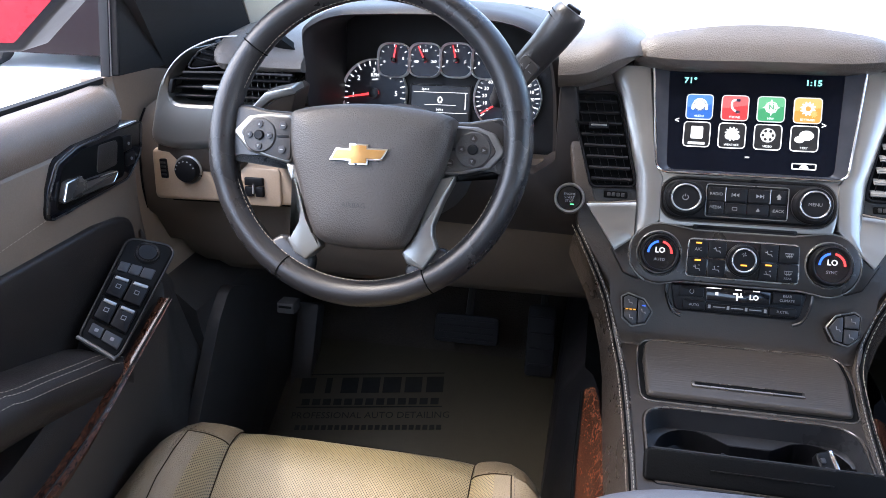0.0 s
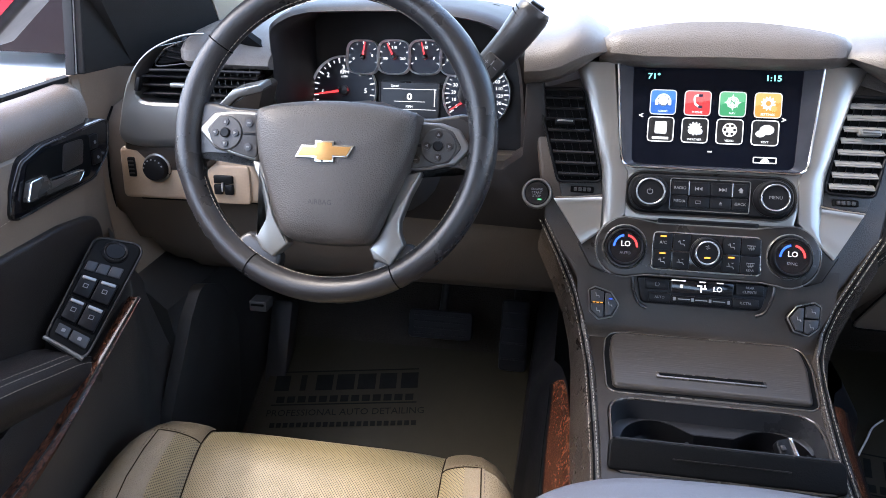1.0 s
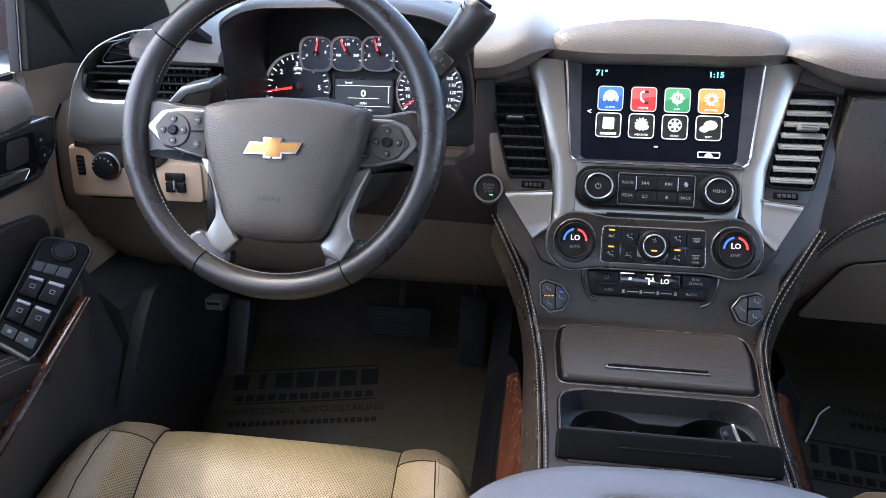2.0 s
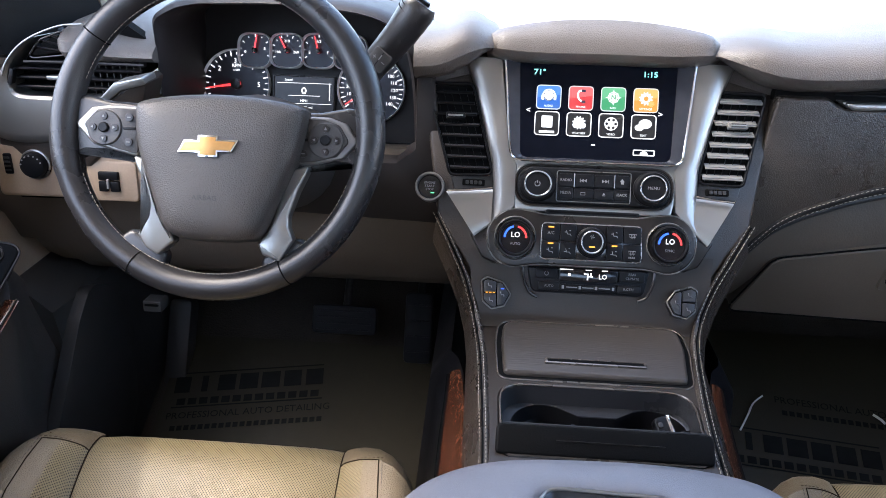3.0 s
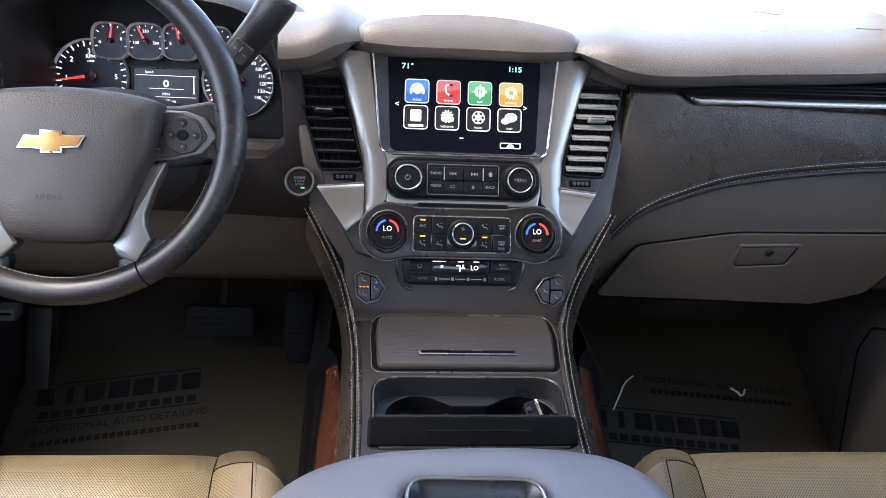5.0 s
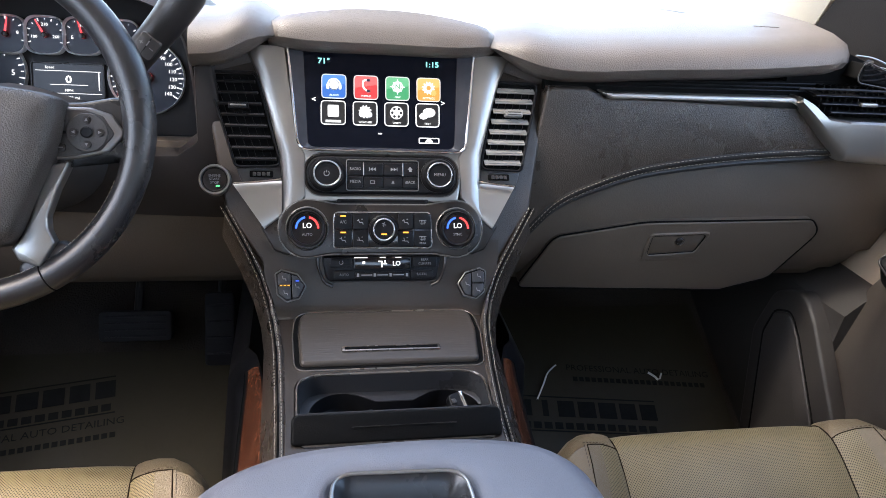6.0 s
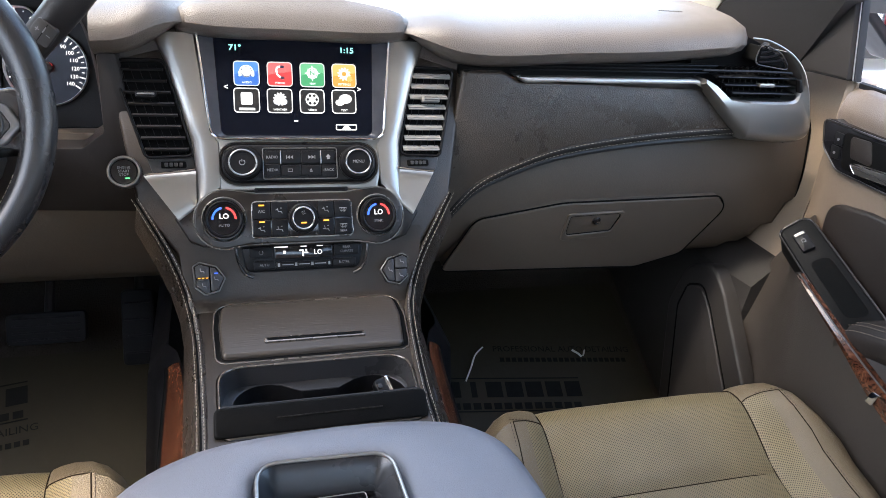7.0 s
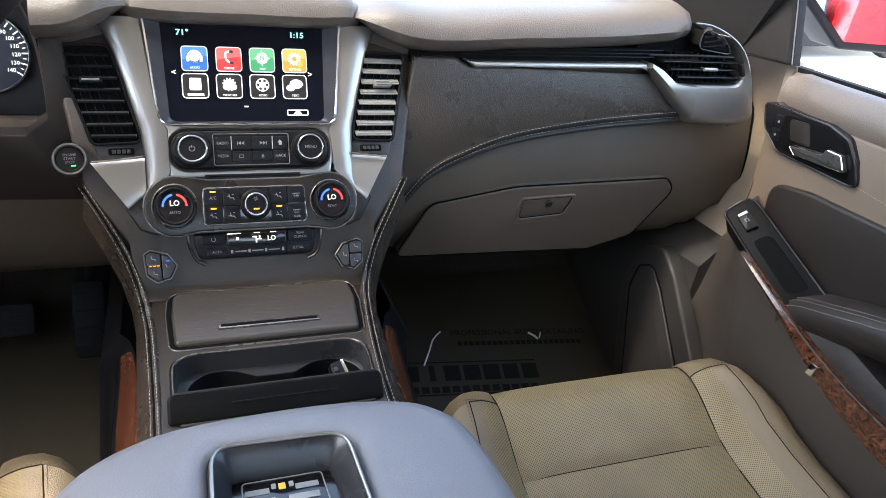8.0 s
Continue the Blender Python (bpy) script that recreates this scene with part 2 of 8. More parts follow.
def inset(pts, d):
    """The outline moved inwards by d."""
    n = len(pts)
    area = sum(pts[i - 1][0] * pts[i][1] - pts[i][0] * pts[i - 1][1] for i in range(n))
    sgn = 1 if area > 0 else -1
    out = []
    for i in range(n):
        p, a, b = pts[i], pts[i - 1], pts[(i + 1) % n]
        t1, t2 = (p - a), (b - p)
        if t1.length < 1e-9 or t2.length < 1e-9:
            out.append(p.copy())
            continue
        t1, t2 = t1.normalized(), t2.normalized()
        nn = Vector((-(t1.y + t2.y), t1.x + t2.x)) * sgn
        if nn.length < 1e-6:
            out.append(p.copy())
            continue
        nn.normalize()
        k = max(0.45, nn.dot(Vector((-t1.y, t1.x)) * sgn))
        out.append(p + nn * d / k)
    return out


def prism(bm, pts, z0, z1, m=Matrix(), bev=0.0, steps=2, back=False):
    """An outline raised from z0 to z1 with a rounded upper edge."""
    pts = [Vector(p) for p in pts]
    rings = [(pts, z0)]
    if bev > 0:
        for k in range(steps + 1):
            a = math.pi / 2 * k / steps
            rings.append((inset(pts, bev * (1 - math.cos(a))), z1 - math.copysign(bev, z1 - z0) * (1 - math.sin(a))))
    else:
        rings.append((pts, z1))
    vs = [[bm.verts.new(m @ Vector((p[0], p[1], z))) for p in ring] for ring, z in rings]
    n = len(pts)
    for a, b in zip(vs, vs[1:]):
        for i in range(n):
            bm.faces.new((a[i - 1], a[i], b[i], b[i - 1]))
    bm.faces.new(vs[-1])
    if back:
        bm.faces.new(vs[0][::-1])
    return bm


def slab(pts, z0, z1, m=Matrix(), bev=0.0, back=False, steps=2):
    return prism(bmesh.new(), pts, z0, z1, m, bev, steps, back)


def band(outer, inner, z0, z1, m=Matrix(), bev=0.0):
    """A frame between two outlines of equal count."""
    bm = bmesh.new()
    o, i = [Vector(p) for p in outer], [Vector(p) for p in inner]
    loops = [(o, z0), (o, z1 - bev), (inset(o, bev), z1), (inset(i, -bev), z1), (i, z1 - bev), (i, z0)] if bev else [(o, z0), (o, z1), (i, z1), (i, z0)]
    vs = [[bm.verts.new(m @ Vector((p[0], p[1], z))) for p in ring] for ring, z in loops]
    n = len(o)
    for a, b in zip(vs, vs[1:]):
        for k in range(n):
            bm.faces.new((a[k - 1], a[k], b[k], b[k - 1]))
    return bm


def lathe(bm, prof, m=Matrix(), seg=32):
    """A profile of (radius, z) turned about z; ends at radius 0 are closed."""
    rings = []
    for r, z in prof:
        rings.append([bm.verts.new(m @ Vector((0, 0, z)))] if r <= 0 else
                     [bm.verts.new(m @ Vector((r * math.cos(2 * math.pi * k / seg), r * math.sin(2 * math.pi * k / seg), z))) for k in range(seg)])
    for a, b in zip(rings, rings[1:]):
        for k in range(seg):
            if len(a) == 1 and len(b) == 1:
                continue
            if len(a) == 1:
                bm.faces.new((a[0], b[k], b[k - 1]))
            elif len(b) == 1:
                bm.faces.new((a[k - 1], a[k], b[0]))
            else:
                bm.faces.new((a[k - 1], a[k], b[k], b[k - 1]))
    return bm


def loft(bm, secs, closed=False, caps=False):
    """A skin over sections of equal count."""
    vs = [[bm.verts.new(p) for p in s] for s in secs]
    n = len(vs[0])
    for a, b in zip(vs, vs[1:]):
        for k in range(n if closed else n - 1):
            bm.faces.new((a[k], a[(k + 1) % n], b[(k + 1) % n], b[k]))
    if caps:
        bm.faces.new(vs[0][::-1])
        bm.faces.new(vs[-1])
    return bm


def spline(pts, per=6, closed=False):
    """A smooth line through points."""
    p = [Vector(q) for q in pts]
    n, out = len(p), []
    for i in range(n if closed else n - 1):
        a = p[i - 1] if (closed or i > 0) else p[0]
        b, c = p[i], p[(i + 1) % n]
        d = p[(i + 2) % n] if (closed or i + 2 < n) else p[-1]
        for k in range(per):
            t = k / per
            out.append(0.5 * (2 * b + (c - a) * t + (2 * a - 5 * b + 4 * c - d) * t * t + (3 * b - a - 3 * c + d) * t ** 3))
    if not closed:
        out.append(p[-1])
    return out


def tube(bm, path, r, seg=8, closed=False, flat=1.0, normal=None):
    """A round (or flattened) bar along a line; r: one radius or one a point."""
    path = [Vector(p) for p in path]
    n = len(path)
    rings = []
    for i, p in enumerate(path):
        a = path[i - 1] if (closed or i > 0) else p
        b = path[(i + 1) % n] if (closed or i + 1 < n) else p
        t = (b - a).normalized()
        up = Vector(normal) if normal else (Vector((0, 0, 1)) if abs(t.z) < 0.9 else Vector((1, 0, 0)))
        s = t.cross(up).normalized()
        w = s.cross(t).normalized()
        rr = r[i] if isinstance(r, (list, tuple)) else r
        rings.append([bm.verts.new(p + (s * math.cos(2 * math.pi * k / seg) + w * math.sin(2 * math.pi * k / seg) * flat) * rr) for k in range(seg)])
    for i in range(n if closed else n - 1):
        a, b = rings[i], rings[(i + 1) % n]
        for k in range(seg):
            bm.faces.new((a[k - 1], a[k], b[k], b[k - 1]))
    if not closed:
        bm.faces.new(rings[0][::-1])
        bm.faces.new(rings[-1])
    return bm


def along(path, step):
    """Points at even steps along a line, each with its direction."""
    path = [Vector(p) for p in path]
    out, left = [], 0.0
    for a, b in zip(path, path[1:]):
        d = (b - a).length
        while left <= d:
            out.append((a.lerp(b, left / d) if d else a, (b - a).normalized()))
            left += step
        left -= d
    return out


def stitches(path, parent, mat=THREAD, step=0.0062, size=0.0042, r=0.0005):
    """A row of short thread stitches lying along a line."""
    bm = bmesh.new()
    for p, t in along(path, step):
        tube(bm, [p - t * size / 2, p, p + t * size / 2], [r * 0.6, r, r * 0.6], 5)
    ob = part("stitching", bm, mat, parent)
    ob["kind"] = "stuff"
    return ob


def lettering(s, size, m, mat, parent, name="lettering", stretch=1.0, bold=0.0):
    cu = bpy.data.curves.new(name, "FONT")
    cu.body, cu.size, cu.align_x, cu.align_y, cu.offset = s, size, "CENTER", "CENTER", bold
    cu.extrude = 0.0001
    cu.resolution_u = 2
    tmp = bpy.data.objects.new("tmp", cu)
    scene.collection.objects.link(tmp)
    bpy.context.view_layer.update()
    me = bpy.data.meshes.new_from_object(tmp.evaluated_get(bpy.context.evaluated_depsgraph_get()))
    bpy.data.objects.remove(tmp)
    bpy.data.curves.remove(cu)
    me.transform(m @ Matrix.Diagonal((stretch, 1, 1, 1)))
    bm = bmesh.new()
    bm.from_mesh(me)
    bpy.data.meshes.remove(me)
    return part(name, bm, mat, parent, flat=True)


def at(m, u, v, n=0.0, turn=0.0):
    return m @ pose(u, v, n, 0, 0, turn)


def disc_pts(cx, cy, r, n=32):
    return [(cx + r * math.cos(2 * math.pi * k / n), cy + r * math.sin(2 * math.pi * k / n)) for k in range(n)]


def lerp(a, b, t):
    return a + (b - a) * t


def table(x, rows):
    """Straight-line look-up."""
    return float(np.interp(x, [r[0] for r in rows], [r[1] for r in rows]))


# ---- the setting ----
def floor_z(y):
    return table(y, [(-3, 0.045), (1.08, 0.045), (1.16, 0.062), (1.55, 0.265), (1.70, 0.45)])


def build_floor():
    bm = bmesh.new()
    ys = [-1.2, -0.5, 0.2, 0.8, 1.0, 1.08, 1.16, 1.25, 1.35, 1.45, 1.55, 1.62, 1.70]
    loft(bm, [[Vector((x, y, floor_z(y) - lift)) for x in np.linspace(-0.80, 0.80, 17)] for y in ys for lift in (0.0,)])
    ext = bmesh.ops.extrude_face_region(bm, geom=bm.faces[:])
    bmesh.ops.translate(bm, verts=[e for e in ext["geom"] if isinstance(e, bmesh.types.BMVert)], vec=(0, 0, -0.03))
    ob = part("floor", bm, CARPET)
    tagged(ob, "dark brown carpeted car floor rising to the toe board", "floor", kind="structure")


build_floor()


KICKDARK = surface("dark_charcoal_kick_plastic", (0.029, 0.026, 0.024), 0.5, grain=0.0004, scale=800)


def build_shell():
    """Roof, pillars, side walls behind the doors and the rear wall with its window."""
    # headliner
    bm = bmesh.new()
    secs = []
    for y in np.linspace(-1.2, 0.98, 23):
        secs.append([Vector((x, y, 1.275 - 0.05 * (abs(x) / 0.72) ** 3 - 0.02 * max(0, (y - 0.5) / 0.5) ** 2)) for x in np.linspace(-0.72, 0.72, 19)])
    loft(bm, secs)
    ext = bmesh.ops.extrude_face_region(bm, geom=bm.faces[:])
    bmesh.ops.translate(bm, verts=[e for e in ext["geom"] if isinstance(e, bmesh.types.BMVert)], vec=(0, 0, 0.04))
    tagged(part("ceiling", bm, HEADLINER), "pale beige cloth headliner under the roof", "ceiling", kind="structure")
    for s in (-1, 1):
        # windscreen pillar, dark trim with a pale inner return
        bm = bmesh.new()
        foot = [(0.850, 1.20, 0.79), (0.885, 1.20, 0.79), (0.880, 1.44, 0.79), (0.80, 1.42, 0.79), (0.825, 1.30, 0.79)]
        head = [(0.705, 0.86, 1.26), (0.76, 0.86, 1.26), (0.74, 1.02, 1.27), (0.66, 1.02, 1.27), (0.665, 0.94, 1.26)]
        secs = []
        for k in range(9):
            f = k / 8
            secs.append([Vector(((lerp(a[0], b[0], f) + 0.02 * math.sin(math.pi * f)) * s, lerp(a[1], b[1], f), lerp(a[2], b[2], f))) for a, b in zip(foot, head)])
        loft(bm, secs, closed=True, caps=True)
        tagged(part("wall_pillar", bm, PILLAR), "charcoal trimmed windscreen pillar", "pillar", kind="structure")
        bm = bmesh.new()
        secs = []
        for k in range(7):
            f = k / 6
            a, b = Vector((0.806, 1.425, 0.79)).lerp(Vector((0.68, 1.02, 1.268)), f), Vector((0.775, 1.60, 0.79)).lerp(Vector((0.645, 1.06, 1.268)), f)
            secs.append([Vector((s * p.x, p.y, p.z)) for p in (a, a.lerp(b, 0.5) + Vector((-0.012, -0.01, 0)), b, b + Vector((0.02, 0.0, 0)), a + Vector((0.02, 0, 0)))])
        loft(bm, secs, closed=True, caps=True)
        tagged(part("wall_pillar", bm, HEADLINER), "pale beige inner trim of the windscreen pillar", "pillar", kind="structure")
        # side wall behind the front door, below and above the window
        bm = bmesh.new()
        prism(bm, [(-1.2, 0.04), (0.18, 0.04), (0.18, 0.82), (-1.2, 0.82)], 0.80, 0.90, axes((0, 0, 0), (0, s, 0), (0, 0, 1)) if s > 0 else axes((0, 0, 0), (0, 1, 0), (0, 0, 1)) @ Matrix.Diagonal((1, 1, -1, 1)), 0.01, back=True)
        # unseen; pale tan is chosen to bounce light forward
        tagged(part("wall_side", bm, TAN), "plain tan side trim behind the front door", "wall", kind="structure")
        bm = bmesh.new()
        loft(bm, [[Vector((s * x, y, z)) for x, y, z in ((0.84, y0, 0.82), (0.88, y0, 0.82), (0.75, y0, 1.27), (0.70, y0, 1.26))] for y0 in (-0.10, 0.10)], closed=True, caps=True)
        tagged(part("wall_pillar", bm, PILLAR), "charcoal trimmed pillar behind the front door", "pillar", kind="structure")
        bm = bmesh.new()
        loft(bm, [[Vector((s * x, y, z)) for x, y, z in ((0.84, y0, 0.82), (0.88, y0, 0.82), (0.75, y0, 1.27), (0.70, y0, 1.26))] for y0 in (-1.25, -1.05)], closed=True, caps=True)
        tagged(part("wall_pillar", bm, PILLAR), "charcoal trimmed pillar behind the rear door", "pillar", kind="structure")
    # out of view; tan colour and low top set how much light enters
    bm = slab([(-0.85, 0.04), (0.85, 0.04), (0.84, 0.80), (0.79, 1.0), (-0.79, 1.0), (-0.84, 0.80)], 0, 0.05, axes((0, -1.2, 0), (1, 0, 0), (0, 0, 1)), 0.01, True)
    tagged(part("wall_rear", bm, TAN), "plain trim wall at the rear of the cabin", "wall", kind="structure")
    # unseen black sheet added under the dashboard, keeps sun out of the footwells
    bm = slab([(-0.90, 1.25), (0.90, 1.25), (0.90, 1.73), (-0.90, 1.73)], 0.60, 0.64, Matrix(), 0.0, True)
    tagged(part("wall_dash_core", bm, VOID), "black sheet added under the dashboard to block the sun", "trim panel", kind="structure")
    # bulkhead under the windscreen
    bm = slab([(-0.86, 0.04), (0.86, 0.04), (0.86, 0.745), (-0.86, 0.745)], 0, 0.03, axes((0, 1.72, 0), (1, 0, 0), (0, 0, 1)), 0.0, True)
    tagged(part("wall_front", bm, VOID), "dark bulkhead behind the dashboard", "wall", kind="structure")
    for s in (-1, 1):
        # side of the footwell, ahead of the door
        bm = bmesh.new()
        secs = []
        for y in np.linspace(1.090, 1.72, 12):
            b = 0.016 * math.sin((y - 1.09) / 0.63 * math.pi) ** 0.7 - 0.006 if y < 1.719 else 0
            secs.append([Vector((s * (0.795 - b - q * 0.02), y, z)) for z, q in ((0.04, 1), (0.2, 0.6), (0.36, 0.3), (0.425, 0), (0.452, -1.4), (0.470, -3.2))])
        loft(bm, secs)
        ext = bmesh.ops.extrude_face_region(bm, geom=bm.faces[:])
        bmesh.ops.translate(bm, verts=[e for e in ext["geom"] if isinstance(e, bmesh.types.BMVert)], vec=(s * 0.05, 0, 0))
        up = bmesh.new()
        loft(up, [[Vector((s * x, y, z)) for x, z in ((0.862, 0.47), (0.885, 0.53), (0.903, 0.57), (0.909, 0.66), (0.912, 0.796), (0.918, 0.796), (0.93, 0.47))] for y in (1.100, 1.14, 1.20, 1.40, 1.75)], closed=True, caps=True)
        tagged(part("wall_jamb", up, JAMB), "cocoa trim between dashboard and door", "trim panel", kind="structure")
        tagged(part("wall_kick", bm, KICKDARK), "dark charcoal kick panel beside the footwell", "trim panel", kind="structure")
    # windscreen
    bm = bmesh.new()
    secs = []
    for k in range(7):
        f = k / 6
        secs.append([Vector((x * lerp(0.84, 0.66, f), lerp(1.70, 1.00, f) - 0.10 * (x ** 2) * (1 - f * 0.5), lerp(0.775, 1.275, f))) for x in np.linspace(-1, 1, 13)])
    loft(bm, secs)
    ws = part("window_screen", bm, CARGLASS)
    tagged(ws, "large clear raked windscreen", "window", kind="structure")
    ws.visible_shadow = False


build_shell()


def build_outside():
    bm = bmesh.new()
    prism(bm, [(-400, -400), (400, -400), (400, 400), (-400, 400)], -0.75, -0.70)
    tagged(part("ground", bm, SHOWFLOOR), "pale polished showroom floor", "ground", kind="structure")
    # plain white walls added round the showroom yard, to bounce light into the cabin
    for cx, cy, w, turn in ((15, 2, 34, 90), (-15, 2, 34, 90), (0, 19, 30, 0), (0, -15, 30, 0)):
        bm = slab(rect(0, 1.6, w, 4.6), -0.1, 0.1, pose(cx, cy, 0, 90, 0, turn), 0, True)
        tagged(part("wall_showroom", bm, SHOWWALL), "plain white showroom wall", "wall", kind="structure")
    # white bonnet ahead of the windscreen
    bonnet = thing("car_nose", (0, 2.4, -0.70), "white painted car nose ahead of the windscreen", "car body")
    bm = bmesh.new()
    loft(bm, [[Vector((x, y, z - 0.10 * (abs(x) / 0.92) ** 3)) for x in np.linspace(-0.92, 0.92, 11)] for y, z in ((1.76, -0.70), (1.76, 0.755), (2.2, 0.76), (2.7, 0.70), (3.0, 0.56), (3.05, -0.70))])
    part("panel", bm, SHOWWALL, bonnet)

    def parked(x, y, turn, paint, label):
        car = thing("parked_car", (x, y, -0.70), label, "car", group="cars in the showroom")
        m = pose(x, y, -0.70, 0, 0, turn)
        prof = [(-2.3, 0.18), (-2.35, 0.75), (-2.2, 0.98), (-1.3, 1.05), (-0.6, 1.62), (0.9, 1.68), (1.9, 1.60), (2.25, 1.05), (2.35, 0.6), (2.3, 0.18)]
        bm = bmesh.new()
        secs = []
        for f in (-1, -0.93, -0.5, 0, 0.5, 0.93, 1):
            k = 1 - 0.10 * max(0, abs(f) - 0.9) / 0.1
            secs.append([m @ Vector((px * k, f * 0.92 * (1 - 0.12 * max(0, pz - 1.0) / 0.6), 0.35 + (pz - 0.35) * k)) for px, pz in prof])
        loft(bm, secs, closed=True, caps=True)
        part("body", bm, paint, car)
        for wx in (-1.45, 1.45):
            for wy in (-0.86, 0.86):
                bm = bmesh.new()
                lathe(bm, [(0, -0.11), (0.24, -0.11), (0.36, -0.09), (0.38, 0), (0.36, 0.09), (0.24, 0.11), (0, 0.11)], m @ pose(wx, wy, 0.38, 90, 0, 0), 24)
                part("wheel", bm, RUBBER, car)
        for side in (-1, 1):
            bm = slab(rpoly([(-0.95, 1.08), (1.85, 1.08), (1.65, 1.52), (-0.45, 1.55)], 0.06), 0.0, 0.012, m @ axes((0, side * 0.87, 0), (-side, 0, 0), (0, 0, 1)) @ Matrix.Diagonal((-side, 1, 1, 1)), 0.004, True)
            part("window", bm, GLOSS, car)

    parked(-2.35, -3.7, 86, REDPAINT, "bright red car parked on the showroom floor")
    parked(3.0, -2.9, 98, REDPAINT, "bright red car parked beside the white wall")
    parked(-6.4, 8.95, -6, DARKPAINT, "dark wine coloured car parked ahead")
    parked(9.3, 9.60, 8, SLATEPAINT, "dark slate coloured car parked ahead")


build_outside()


# ---- dashboard ----
dash = thing("dashboard", (0, 1.2, 0.45), "dark brown and cocoa dashboard with satin silver trim", "dashboard")
STACK = axes((0, 1.0515, 0.607), (1, 0, 0), (0, 0.434, 0.901))


def lip_z(x):
    """Height of the under edge of the padded dash top."""
    return table(abs(x), [(0.0, 0.833), (0.140, 0.833), (0.152, 0.830), (0.165, 0.822), (0.18, 0.813), (0.197, 0.805), (0.215, 0.7995), (0.25, 0.797), (0.30, 0.7985), (0.37, 0.804), (0.56, 0.813), (0.65, 0.820), (0.70, 0.824)])


def pad_section(x, drop=0.0):
    z = lip_z(x)
    tuck = max(0, 1 - max(0, abs(x) - 0.135) / 0.075) ** 2
    y = 1.10 + 0.02 * min(1, max(0, (abs(x) - 0.5) / 0.2)) + 0.040 * tuck
    g = 1 - min(1, max(0, (abs(x) - 0.18) / 0.14))
    return [Vector((x, yy, zz - drop)) for yy, zz in ((y + 0.10, z - 0.002), (y + 0.028, z - 0.001), (y + 0.008, z + 0.008), (y, z + 0.020), (y + 0.002, z + 0.033), (y + 0.013, z + 0.047), (y + 0.045, z + 0.056),
            (y + 0.10, z + 0.062), (1.32, z + 0.064 - 0.03 * g), (1.44, z + 0.050 - 0.055 * g), (1.60, z + 0.005 - 0.04 * g), (1.72, z - 0.04))]


def build_pad():
    # passenger side; its inner edge runs outwards beside the valley behind the hood
    def fanned(f, s, far, fan=0.52):
        x = lerp(0.125, far, f)
        out = []
        for p in pad_section(x):
            inner = 0.125 + fan * max(0, p.y - 1.15)
            e = min(1.0, f / (0.16 if s > 0 else 0.5))
            edge = 1 - e * e * (3 - 2 * e)
            out.append(Vector((s * lerp(inner, max(far, inner + 0.02), f), p.y, p.z - edge * 0.040 * min(1.0, max(0.0, (p.z - lip_z(x)) / 0.045)))))
        return out
    bm = bmesh.new()
    secs = [fanned(f, 1, 0.66) for f in np.linspace(0, 1, 26)]
    end = pad_section(0.69)
    mid = sum((p.z for p in end)) / len(end)
    for a in np.linspace(0.15, 1.55, 9):
        f, sq = math.sin(a), math.cos(a)
        secs.append([Vector((0.66 + 0.035 * f, 1.30 + (p.y - 1.30) * (0.80 + 0.20 * sq), mid - 0.012 + (p.z - mid + 0.012) * (0.45 + 0.55 * sq))) for p in end])
    loft(bm, secs, caps=False)
    part("top_pad", bm, DASHTOP, dash, "padded grey-brown dash top")
    # driver side, between the screen hood and the instruments
    bm = bmesh.new()
    loft(bm, [fanned(f, -1, 0.243, 0.16) for f in np.linspace(0, 1, 11)])
    part("top_pad", bm, DASHTOP, dash, "padded grey-brown dash top")
    # short pad between the instruments and the driver's end vent
    low = [(1.20, 0.806), (1.125, 0.806), (1.113, 0.809), (1.109, 0.814), (1.112, 0.820), (1.122, 0.826), (1.15, 0.836), (1.20, 0.847), (1.32, 0.853), (1.44, 0.845), (1.60, 0.80), (1.72, 0.77)]
    tall = [(1.20, 0.804), (1.125, 0.804), (1.100, 0.811), (1.091, 0.822), (1.093, 0.836), (1.108, 0.849), (1.145, 0.857), (1.20, 0.861), (1.32, 0.860), (1.44, 0.850), (1.60, 0.80), (1.72, 0.77)]
    bm = bmesh.new()
    secs = []
    for x, f in ((0.589, 0.0), (0.60, 0.0), (0.615, 0.02), (0.63, 0.08), (0.645, 0.22), (0.658, 0.45), (0.67, 0.70), (0.682, 0.90), (0.692, 1.0)):
        secs.append([Vector((-x, lerp(p[0], q[0], f), lerp(p[1], q[1], f))) for p, q in zip(low, tall)])
    for a in np.linspace(0.2, 1.5, 7):
        f, sq = math.sin(a), math.cos(a)
        secs.append([Vector((-0.692 - 0.024 * f, 1.30 + (y - 1.30) * (0.86 + 0.14 * sq), 0.832 + (z - 0.832) * (0.35 + 0.65 * sq))) for y, z in tall])
    loft(bm, secs, caps=True)
    part("top_pad", bm, DASHTOP, dash, "padded grey-brown dash top")
    # corner tops beyond the pad
    for s in (-1, 1):
        bm = bmesh.new()
        secs = []
        for x in np.linspace(0.62 if s > 0 else 0.715, 0.84, 8):
            d = 0.05 * max(0, (x - 0.66) / 0.18) ** 2
            secs.append([Vector((s * x, y, z - d)) for y, z in ((1.16, 0.70), (1.16, 0.80), (1.19, 0.835), (1.30, 0.845), (1.55, 0.85), (1.70, 0.84))])
        loft(bm, secs)
        part("corner_top", bm, DARKHIDE, dash)
    for s in (-1, 1):
        bm = slab(rpoly([(s * 0.115, 1.165), (s * 0.235, 1.150), (s * 0.235, 1.32), (s * 0.115, 1.32)][::s], 0.01), 0.72, 0.826, Matrix(), 0.006, steps=3)
        part("corner_filler", bm, DASH, dash)
